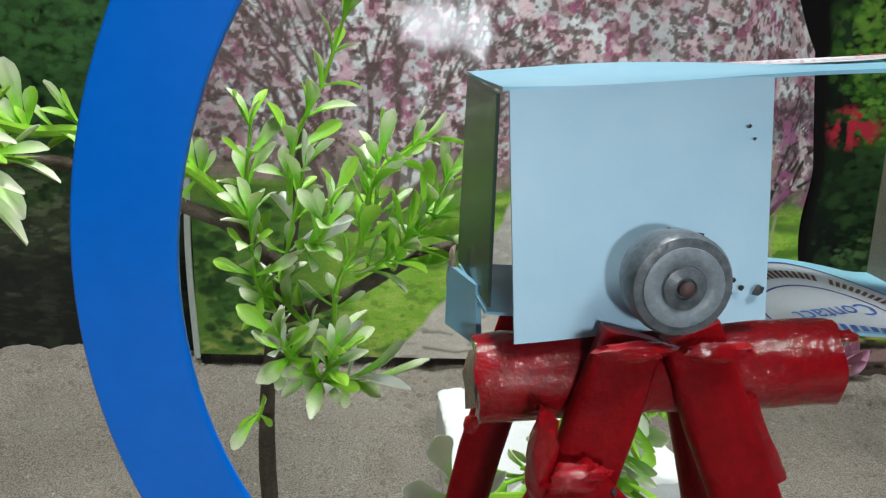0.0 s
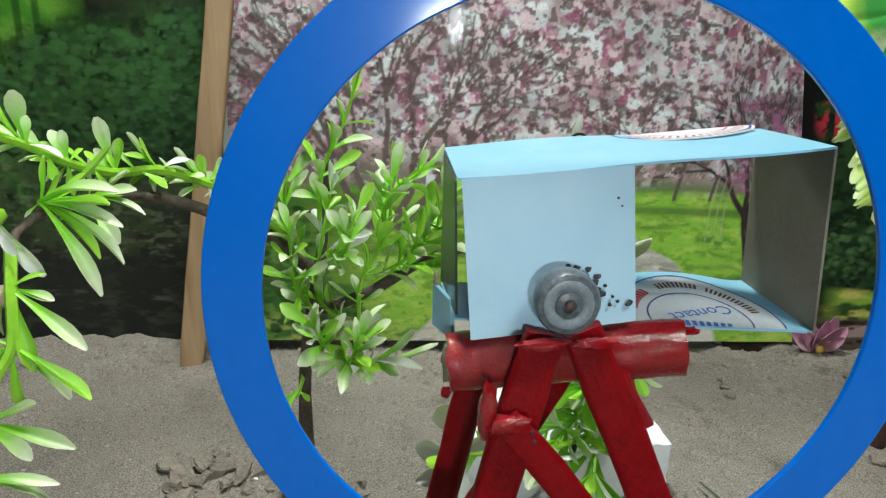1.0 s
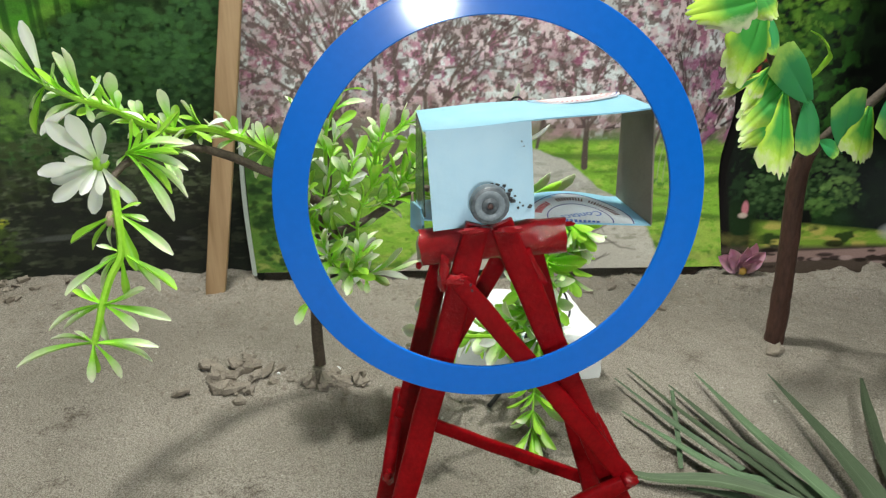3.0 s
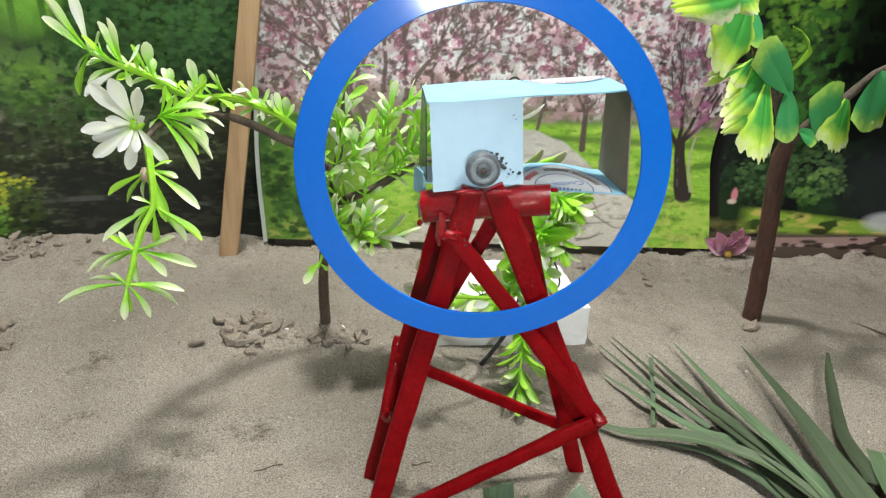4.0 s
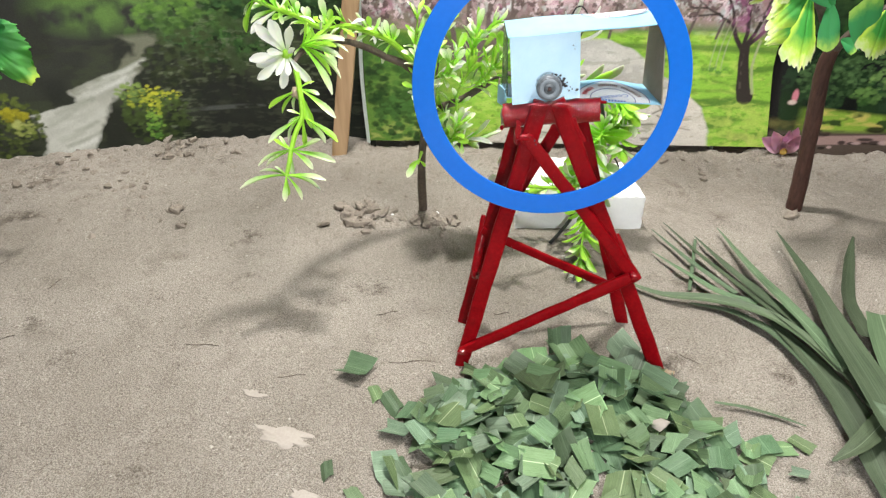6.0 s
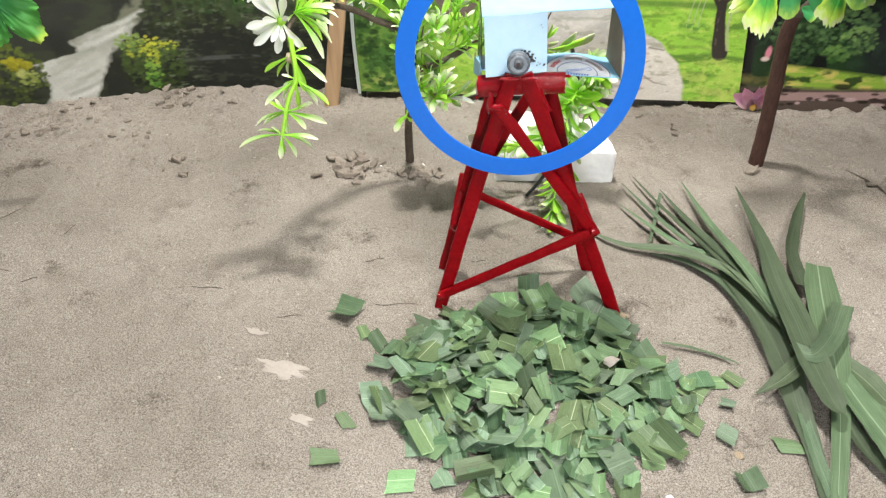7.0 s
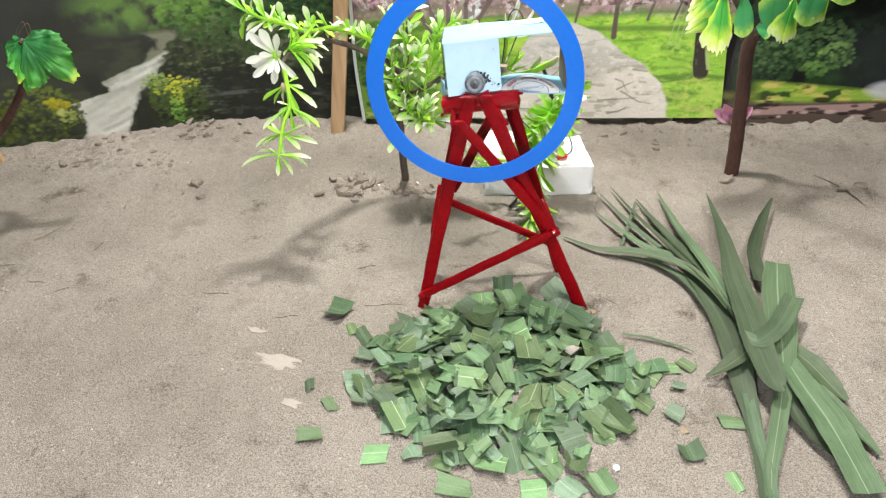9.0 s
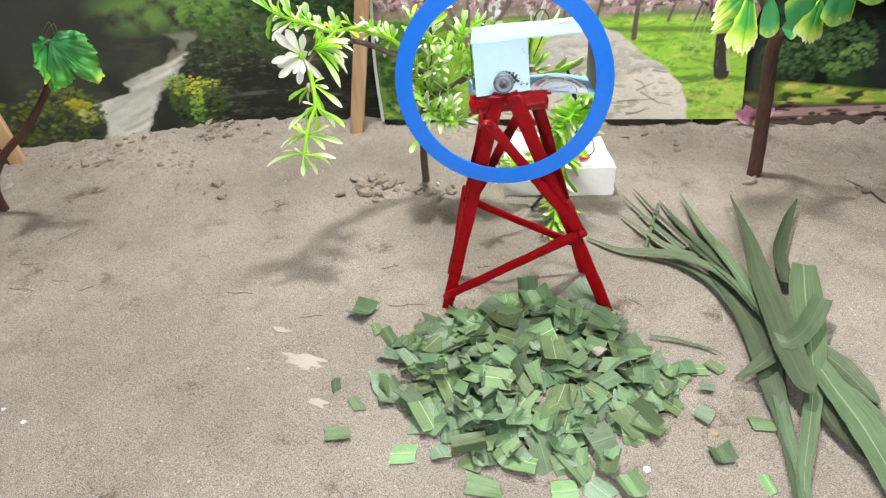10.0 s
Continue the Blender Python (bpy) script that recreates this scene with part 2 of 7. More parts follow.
BROWN_INK = material("brown_ink", (0.12, 0.06, 0.05), (0.20, 0.10, 0.08), 0.5)
BLACK_GLUE = material("black_smear", (0.02, 0.02, 0.022), (0.06, 0.06, 0.065), 0.35, 300, 900, 0.6, 0.0008)
FOAM = material("white_foam", (0.92, 0.93, 0.94), (0.96, 0.965, 0.97), 0.75, 260, 700, 0.4, 0.0008)
WOOD = material("planed_pine", (0.36, 0.22, 0.11), (0.56, 0.38, 0.22), 0.65, 20, 160, 0.3, 0.0006, stretch=(1, 1, 0.07))
BARK = material("dark_brown_plastic_bark", (0.036, 0.014, 0.010), (0.105, 0.046, 0.033), 0.6, 60, 400, 0.7, 0.0014, stretch=(1, 1, 0.3))
TWIG = material("brown_twig", (0.06, 0.045, 0.035), (0.15, 0.115, 0.085), 0.7, 90, 500, 0.7, 0.0010)
STEM_GREEN = material("green_plastic_stem", (0.24, 0.54, 0.02), (0.38, 0.68, 0.06), 0.4, 90, 400)
LEAF_GREEN = leaf_material("leaf_green", (0.26, 0.64, 0.020), (0.44, 0.80, 0.080), 0.1, 1.0)
LEAF_PALE = leaf_material("leaf_pale_tip", (0.29, 0.66, 0.04), (0.84, 0.92, 0.62), 0.40, 0.95)
LEAF_WHITE = leaf_material("leaf_white", (0.42, 0.66, 0.14), (0.82, 0.86, 0.74), 0.02, 0.42, spread=0.1)
FROND = leaf_material("scalloped_leaf", (0.060, 0.36, 0.050), (0.54, 0.80, 0.08), 0.30, 0.70, rough=0.7, margin=(0.80, 0.88, 0.56), edged=True)
FROND_DEEP = leaf_material("scalloped_leaf_deep", (0.060, 0.36, 0.12), (0.48, 0.78, 0.10), 0.42, 0.92, rough=0.7, margin=(0.48, 0.74, 0.16), edged=True)
VINE = leaf_material("vine_leaf", (0.030, 0.225, 0.055), (0.085, 0.36, 0.045), 0.30, 0.80, rough=0.6, margin=(0.42, 0.58, 0.06), radial=True)
BLADE = blade_material("green_blade", (0.045, 0.068, 0.037), (0.082, 0.110, 0.064), (0.110, 0.148, 0.090), 0.42, True)
BLADE_PALE = blade_material("pale_green_blade", (0.058, 0.088, 0.045), (0.098, 0.136, 0.074), (0.20, 0.26, 0.16), 0.42, True)
CHIP = blade_material("cut_leaf", (0.093, 0.146, 0.065), (0.146, 0.211, 0.109), (0.197, 0.278, 0.151), 0.34)
CHIP_RIB = blade_material("cut_leaf_with_rib", (0.099, 0.153, 0.060), (0.146, 0.211, 0.099), (0.441, 0.522, 0.313), 0.36)
CHIP_DARK = blade_material("cut_leaf_dark", (0.058, 0.100, 0.049), (0.097, 0.148, 0.081), (0.151, 0.220, 0.128), 0.32)
CHIP_BLUE = blade_material("cut_leaf_blue_green", (0.100, 0.148, 0.090), (0.162, 0.220, 0.146), (0.255, 0.325, 0.232), 0.34)
CHIP_LIGHT = blade_material("cut_leaf_light", (0.116, 0.191, 0.077), (0.168, 0.255, 0.118), (0.348, 0.452, 0.244), 0.38)
PRINT = print_material("glossy_print", 0.22)
PAPER = material("white_paper_edge", (0.55, 0.62, 0.58), (0.70, 0.76, 0.72), 0.6)
PINK = leaf_material("pink_petal", (0.78, 0.55, 0.64), (0.62, 0.28, 0.44), 0.1, 0.95, rough=0.6, spread=0.1)
YELLOW = material("yellow_pistil", (0.70, 0.45, 0.08), (0.85, 0.62, 0.15), 0.7)
WIRE = material("black_wire", (0.012, 0.012, 0.014), (0.03, 0.03, 0.032), 0.4)
RED_PLUG = material("red_plastic", (0.50, 0.02, 0.02), (0.62, 0.04, 0.03), 0.35)
PLASTER = material("room_plaster", (0.24, 0.237, 0.23), (0.29, 0.286, 0.275), 0.85, 3, 60)
STAIN = material("dried_glue_patch", (0.345, 0.305, 0.265), (0.42, 0.375, 0.325), 0.85, 60, 600, 0.3, 0.0006)


# ---- builders ----
def mesh_of(name, bm, smooth=True):
    me = bpy.data.meshes.new(name)
    bm.to_mesh(me)
    bm.free()
    if smooth:
        me.polygons.foreach_set("use_smooth", [True] * len(me.polygons))
        me.set_sharp_from_angle(angle=radians(48))
    return me


def thing(name, label, category, at=(0, 0, 0), group="", kind=""):
    ob = new(name)
    ob.location = at
    ob.empty_display_size = 0.01
    return tagged(ob, label, category, group, kind)


def put(ob, mat, parent=None, label=""):
    if mat is not None and not ob.data.materials:
        ob.data.materials.append(mat)
    if parent is not None:
        ob.parent = parent
        world_of = Matrix.Translation(parent.location) if parent.parent is None else Matrix.Translation(parent.parent.location) @ parent.matrix_parent_inverse @ parent.matrix_basis
        ob.matrix_parent_inverse = world_of.inverted()
    return tagged(ob, label)


def part(name, bm, mat, parent=None, label="", smooth=True):
    """One mesh object, its vertices in world metres, under a thing or a part."""
    return put(new(name, mesh_of(name, bm, smooth)), mat, parent, label)


def placed(name, me, m, parent, label=""):
    """An object on shared mesh data at the pose m."""
    ob = new(name, me)
    put(ob, None, parent, label)
    ob.matrix_basis = m
    return ob


def loft(bm, rings, caps=True):
    vs = [[bm.verts.new(p) for p in r] for r in rings]
    n = len(vs[0])
    for a, b in zip(vs, vs[1:]):
        for i in range(n):
            bm.faces.new((a[i], a[(i + 1) % n], b[(i + 1) % n], b[i]))
    if caps:
        bm.faces.new(vs[0][::-1])
        bm.faces.new(vs[-1])
    return vs


def axes(d, up=Vector((0, 0, 1))):
    d = d.normalized()
    if abs(d.dot(up)) > 0.97:
        up = Vector((0, 1, 0))
    x = d.cross(up).normalized()
    return d, x, x.cross(d).normalized()


def stick(p0, p1, w0, w1, th, face, seed=0, bend=0.0, rough=0.0004, steps=14, power=4.5):
    """A flat stick with rounded edges from p0 to p1; face: the way its broad side looks."""
    p0, p1 = Vector(p0), Vector(p1)
    d = (p1 - p0).normalized()
    f = Vector(face)
    f = (f - d * f.dot(d)).normalized()
    x = d.cross(f)
    bm, rings = bmesh.new(), []
    for i in range(steps + 1):
        u = i / steps
        c = p0.lerp(p1, u) + x * bend * math.sin(math.pi * u)
        w = (w0 + (w1 - w0) * u) / 2
        end = 0.86 if i in (0, steps) else 1.0
        ring = []
        for k in range(16):
            a = 2 * math.pi * k / 16
            ca, sa = math.cos(a), math.sin(a)
            px = math.copysign(abs(ca) ** (2 / power), ca) * w * end
            py = math.copysign(abs(sa) ** (2 / power), sa) * th / 2 * end
            q = c + x * px + f * py
            ring.append(q + Vector(noise.noise_vector(q * 180 + Vector((seed, 0, 0)))) * rough + Vector(noise.noise_vector(q * 45 + Vector((seed, 7, 0)))) * rough * 1.6)
        rings.append(ring)
    layer = bm.verts.layers.float_vector.new("along")
    for i, row in enumerate(loft(bm, rings)):
        for v, q in zip(row, (0, 0.25, 0.5, 0.75, 1, 0.75, 0.5, 0.25)):
            v[layer] = Vector((q, i / 25 * 3 + seed, seed))
    return bm


def rod(points, radii, sides=8, rough=0.0, seed=0):
    """A round limb along points."""
    pts = [Vector(p) for p in points]
    bm, rings, x = bmesh.new(), [], None
    for i, p in enumerate(pts):
        d = (pts[min(i + 1, len(pts) - 1)] - pts[max(i - 1, 0)]).normalized()
        if x is None:
            _, x, _ = axes(d)
        x = (x - d * x.dot(d)).normalized()
        y = d.cross(x)
        r = radii[i] if isinstance(radii, (list, tuple)) else radii
        ring = []
        for k in range(sides):
            a = 2 * math.pi * k / sides
            q = p + (x * math.cos(a) + y * math.sin(a)) * r
            ring.append(q + Vector(noise.noise_vector(q * 150 + Vector((seed, 0, 3)))) * rough)
        rings.append(ring)
    layer = bm.verts.layers.float_vector.new("along")
    for i, row in enumerate(loft(bm, rings)):
        for v, q in zip(row, (0, 0.25, 0.5, 0.75, 1, 0.75, 0.5, 0.25)):
            v[layer] = Vector((q, i / 25 * 3 + seed, seed))
    return bm


def smooth_line(points, n):
    """n points along a smooth curve through the given ones."""
    p = [Vector(q) for q in points]
    p = [p[0] * 2 - p[1]] + p + [p[-1] * 2 - p[-2]]
    out, segs = [], len(p) - 3
    for i in range(n):
        u = i / (n - 1) * segs
        k = min(int(u), segs - 1)
        t = u - k
        a, b, c, d = p[k:k + 4]
        out.append(0.5 * ((2 * b) + (c - a) * t + (2 * a - 5 * b + 4 * c - d) * t * t + (3 * b - a - 3 * c + d) * t ** 3))
    return out


def sheet(corners, th, nu=10, nv=6, bulge=None):
    """A thin card over four corners (front left, front right, back right, back left), with thickness."""
    a, b, c, d = (Vector(q) for q in corners)
    nrm = (b - a).cross(d - a).normalized()
    bm, top, bot = bmesh.new(), [], []
    for j in range(nv + 1):
        for i in range(nu + 1):
            u, v = i / nu, j / nv
            q = a.lerp(b, u).lerp(d.lerp(c, u), v)
            if bulge:
                q = q + nrm * bulge(u, v)
            top.append(bm.verts.new(q + nrm * th / 2))
            bot.append(bm.verts.new(q - nrm * th / 2))
    w = nu + 1
    for j in range(nv):
        for i in range(nu):
            k = j * w + i
            bm.faces.new((top[k], top[k + 1], top[k + w + 1], top[k + w]))
            bm.faces.new((bot[k], bot[k + w], bot[k + w + 1], bot[k + 1]))
    rim = [i for i in range(w)] + [j * w + nu for j in range(1, nv + 1)] + [nv * w + i for i in range(nu - 1, -1, -1)] + [j * w for j in range(nv - 1, 0, -1)]
    for k, m in zip(rim, rim[1:] + rim[:1]):
        bm.faces.new((top[k], bot[k], bot[m], top[m]))
    return bm


def blob(centre, size, seed, amount=0.35, sub=2, freq=1.6):
    bm = bmesh.new()
    bmesh.ops.create_icosphere(bm, subdivisions=sub, radius=1)
    for v in bm.verts:
        k = 1 + amount * noise.noise(v.co * freq + Vector((seed * 3.7, seed, 0))) + amount * 0.5 * noise.noise(v.co * freq * 2.7 + Vector((seed, 9, 1)))
        v.co = Vector((v.co.x * size[0], v.co.y * size[1], v.co.z * size[2])) * k + Vector(centre)
    return bm


# ---- setting: sand ----
def ground_height(x, y):
    h = 0.0022 * noise.noise(Vector((x * 9, y * 9, 0))) + 0.0012 * noise.noise(Vector((x * 40, y * 40, 3)))
    line = 0.400 - 0.14 * x if x > -0.32 else 0.445 + 0.19 * (x + 0.32)
    near = max(0.0, min(1.0, 1 - (line - y) / 0.13))
    crust = -0.001 + 0.008 * abs(noise.noise(Vector((x * 28, y * 34, 8)))) + 0.005 * abs(noise.noise(Vector((x * 85, y * 85, 2))))
    h += near * near * crust * (0.75 if x > 0.1 else 1.0)
    if x > -0.14:
        # a ragged trench under the foot of the sheets
        edge = (y - (line - 0.016 - 0.006 * noise.noise(Vector((x * 45, 0, 4))))) / 0.008
        h -= 0.011 * max(0.0, min(1.0, edge))
        if x > 0.06 and y > 0.2:
            rim = noise.noise(Vector((x * 34, y * 46, 21)))
            h += 0.006 * max(0.0, rim - 0.12) * max(0.0, min(1.0, (y - 0.2) / 0.08)) * (2.2 if rim > 0.3 else 1)
    if -0.75 < x < 0.6 and -0.5 < y < 0.5:
        h += 0.0008 * noise.noise(Vector((x * 130, y * 130, 5)))
        pit = noise.noise(Vector((x * 22, y * 26, 12)))
        if pit > 0.36:
            h -= 0.006 * (pit - 0.36)
        # slanting crack beside the small tree
        if 0.385 < x < 0.43 and 0.10 < y < 0.21:
            u = (y - 0.195) / (0.13 - 0.195)
            d = abs(x - (0.392 + 0.020 * u + 0.002 * math.sin(y * 190)))
            if 0 <= u <= 1:
                h -= 0.006 * max(0.0, 1 - d / 0.003)
                h += 0.003 * max(0.0, 1 - abs(x - 0.402 - 0.020 * u) / 0.016)
    return h


def axis_steps(lo, hi, fine_lo, fine_hi, step):
    out, k = [], fine_lo
    while k < fine_hi:
        out.append(k)
        k += step
    out.append(fine_hi)
    grow, a = step, fine_hi
    while a < hi:
        grow *= 1.5
        a = min(hi, a + grow)
        out.append(a)
    grow, a = step, fine_lo
    while a > lo:
        grow *= 1.5
        a = max(lo, a - grow)
        out.insert(0, a)
    return out


def build_ground():
    xs, ys = axis_steps(-2.2, 2.2, -0.74, 0.60, 0.0036), axis_steps(-2.2, 1.4, -0.30, 0.47, 0.0036)
    verts = [(x, y, ground_height(x, y)) for y in ys for x in xs]
    n = len(xs)
    faces = [(j * n + i, j * n + i + 1, (j + 1) * n + i + 1, (j + 1) * n + i) for j in range(len(ys) - 1) for i in range(n - 1)]
    me = bpy.data.meshes.new("ground")
    me.from_pydata(verts, [], faces)
    me.polygons.foreach_set("use_smooth", [True] * len(faces))
    put(tagged(new("ground", me), "flat grey-brown damp sand with small lumps and scuffs", "sand", kind="structure"), SAND)


build_ground()


# ---- setting: room round the model ----
def wall_slab(name, lo, hi, label):
    bm = bmesh.new()
    bmesh.ops.create_cube(bm, size=1, matrix=Matrix.LocRotScale([(a + b) / 2 for a, b in zip(lo, hi)], None, [b - a for a, b in zip(lo, hi)]))
    ob = part(name, bm, PLASTER, smooth=False)
    tagged(ob, label, "wall" if "wall" in name else "ceiling", kind="structure")


wall_slab("wall_south", (-2.3, -2.3, -0.05), (2.3, -2.2, 2.45), "plain plastered room wall behind the model")
wall_slab("wall_north", (-2.3, 1.4, -0.05), (2.3, 1.5, 2.45), "plain plastered room wall beyond the backdrops")
wall_slab("wall_west", (-2.3, -2.2, -0.05), (-2.2, 1.4, 2.45), "plain plastered room wall at the side")
wall_slab("wall_east", (2.2, -2.2, -0.05), (2.3, 1.4, 2.45), "plain plastered room wall at the side")
wall_slab("ceiling", (-2.2, -2.2, 2.35), (2.2, 1.4, 2.45), "plain white plastered room ceiling")


# ---- printed backdrops ----


def value_noise(shape, cells, seed):
    """Smooth noise in 0..1 with that many cells (rows, columns)."""
    r = np.random.default_rng(seed)
    g = r.random((int(cells[0]) + 3, int(cells[1]) + 3))
    y, x = np.linspace(0, cells[0], shape[0]), np.linspace(0, cells[1], shape[1])
    yi, xi = y.astype(int), x.astype(int)
    fy, fx = y - yi, x - xi
    fy, fx = (fy * fy * (3 - 2 * fy))[:, None], (fx * fx * (3 - 2 * fx))[None, :]
    a, b, c, d = g[np.ix_(yi, xi)], g[np.ix_(yi, xi + 1)], g[np.ix_(yi + 1, xi)], g[np.ix_(yi + 1, xi + 1)]
    return (a * (1 - fx) + b * fx) * (1 - fy) + (c * (1 - fx) + d * fx) * fy


class Picture:
    """A picture painted on a grid in metres: s along the sheet, z up."""

    def __init__(self, s0, s1, z0, z1, step, seed):
        self.s, self.z = np.arange(s0, s1 + step / 2, step), np.arange(z0, z1 + step / 2, step)
        self.S, self.Z = np.meshgrid(self.s, self.z)
        self.rgb = np.zeros((*self.S.shape, 3))
        self.seed, self.step = seed, step

    def cloud(self, size, stretch=1.0, octaves=3):
        self.seed += 7
        h, w = self.S.shape
        total, amp, out = 0, 1.0, 0
        for o in range(octaves):
            c = (max(1, h * self.step / size * 2 ** o), max(1, w * self.step / (size * stretch) * 2 ** o))
            out = out + amp * value_noise((h, w), c, self.seed + o)
            total += amp
            amp *= 0.55
        return out / total

    def lay(self, mask, colour):
        m = np.clip(mask, 0, 1)[..., None]
        self.rgb = self.rgb * (1 - m) + np.array(colour) * m

    def band(self, v, lo, hi):
        return np.clip((v - lo) / (hi - lo), 0, 1)

    def poly(self, pts, soft=0.002):
        """Soft mask of a convex polygon given anticlockwise."""
        d = np.full(self.S.shape, 9.0)
        for (a, b), (c, e) in zip(pts, pts[1:] + pts[:1]):
            n = math.hypot(c - a, e - b)
            d = np.minimum(d, ((c - a) * (self.Z - b) - (e - b) * (self.S - a)) / n)
        return np.clip(d / soft + 0.5, 0, 1)

    def stroke(self, pts, w0, w1, soft=0.0015):
        out = np.zeros(self.S.shape)
        k = len(pts) - 1
        for i, ((a, b), (c, e)) in enumerate(zip(pts, pts[1:])):
            l2 = (c - a) ** 2 + (e - b) ** 2 + 1e-12
            u = np.clip(((self.S - a) * (c - a) + (self.Z - b) * (e - b)) / l2, 0, 1)
            d = np.hypot(self.S - a - u * (c - a), self.Z - b - u * (e - b))
            w = w0 + (w1 - w0) * (i + u) / k
            out = np.maximum(out, np.clip((w / 2 - d) / soft + 0.5, 0, 1))
        return out

    def between(self, left, right, soft, wobble=0.0, size=0.02):
        """Soft mask between two edges, each given as (z, s) pairs from the bottom up."""
        w = wobble * (self.cloud(size) - 0.5) * 2
        lo, hi = (np.interp(self.Z, [z for z, _ in e], [q for _, q in e]) for e in (left, right))
        ends = np.clip((left[-1][0] - self.Z) / soft, 0, 1)
        return np.clip((self.S + w - lo) / soft + 0.5, 0, 1) * np.clip((hi - self.S - w) / soft + 0.5, 0, 1) * ends

    def clump(self, s, z, a, b, n, r, dark, light, leaf):
        """A bush of many small rounded leaf masses, darker below."""
        for k in range(n):
            t, q = r.uniform(0, 6.283), math.sqrt(r.random())
            x, y = s + a * q * math.cos(t), z + b * q * math.sin(t)
            f = min(1.0, max(0.0, 0.5 + 0.5 * (y - z) / b + r.normal(0, 0.3)))
            col = [d + (e - d) * f for d, e in zip(dark, light)]
            i0, i1 = np.searchsorted(self.z, (y - 2 * leaf, y + 2 * leaf))
            j0, j1 = np.searchsorted(self.s, (x - 2 * leaf, x + 2 * leaf))
            if i1 <= i0 or j1 <= j0:
                continue
            w = leaf * r.uniform(0.5, 1.3)
            d = np.hypot((self.S[i0:i1, j0:j1] - x) / w, (self.Z[i0:i1, j0:j1] - y) / (w * r.uniform(0.45, 0.9)))
            m = (np.clip((1 - d) / 0.5, 0, 1) * 0.8)[..., None]
            self.rgb[i0:i1, j0:j1] = self.rgb[i0:i1, j0:j1] * (1 - m) + np.array(col) * m

    def oval(self, s, z, a, b, soft=0.3):
        r = np.hypot((self.S - s) / a, (self.Z - z) / b)
        return np.clip((1 - r) / soft + 0.5, 0, 1)

    def tree(self, s, z, length, angle, width, depth, colour, r, spread=0.5):
        e = (s + length * math.sin(angle), z + length * math.cos(angle))
        m = ((s + e[0]) / 2 + r.normal(0, length * 0.06), (z + e[1]) / 2)
        self.lay(self.stroke([(s, z), m, e], width, width * 0.7), colour)
        if depth:
            for k in range(r.integers(2, 4)):
                self.tree(*e, length * r.uniform(0.6, 0.85), angle + r.normal(0, spread), width * 0.62, depth - 1, colour, r, spread)

    def mesh(self, name, place):
        h, w = self.S.shape
        me = bpy.data.meshes.new(name)
        verts = [place(s, z) for z in self.z for s in self.s]
        faces = [(j * w + i, j * w + i + 1, (j + 1) * w + i + 1, (j + 1) * w + i) for j in range(h - 1) for i in range(w - 1)]
        me.from_pydata(verts, [], faces)
        col = me.color_attributes.new("print", "FLOAT_COLOR", "POINT")
        rgba = np.ones((h * w, 4), dtype=np.float32)
        rgba[:, :3] = np.clip(self.rgb, 0, 1).reshape(-1, 3)
        col.data.foreach_set("color", rgba.ravel())
        me.polygons.foreach_set("use_smooth", [True] * len(faces))
        return me


WALL_AT, WALL_TURN = Vector((0.341, 0.353, 0)), radians(-8)
WALL_ALONG, WALL_OUT = Vector((math.cos(WALL_TURN), math.sin(WALL_TURN), 0)), Vector((math.sin(WALL_TURN), -math.cos(WALL_TURN), 0))


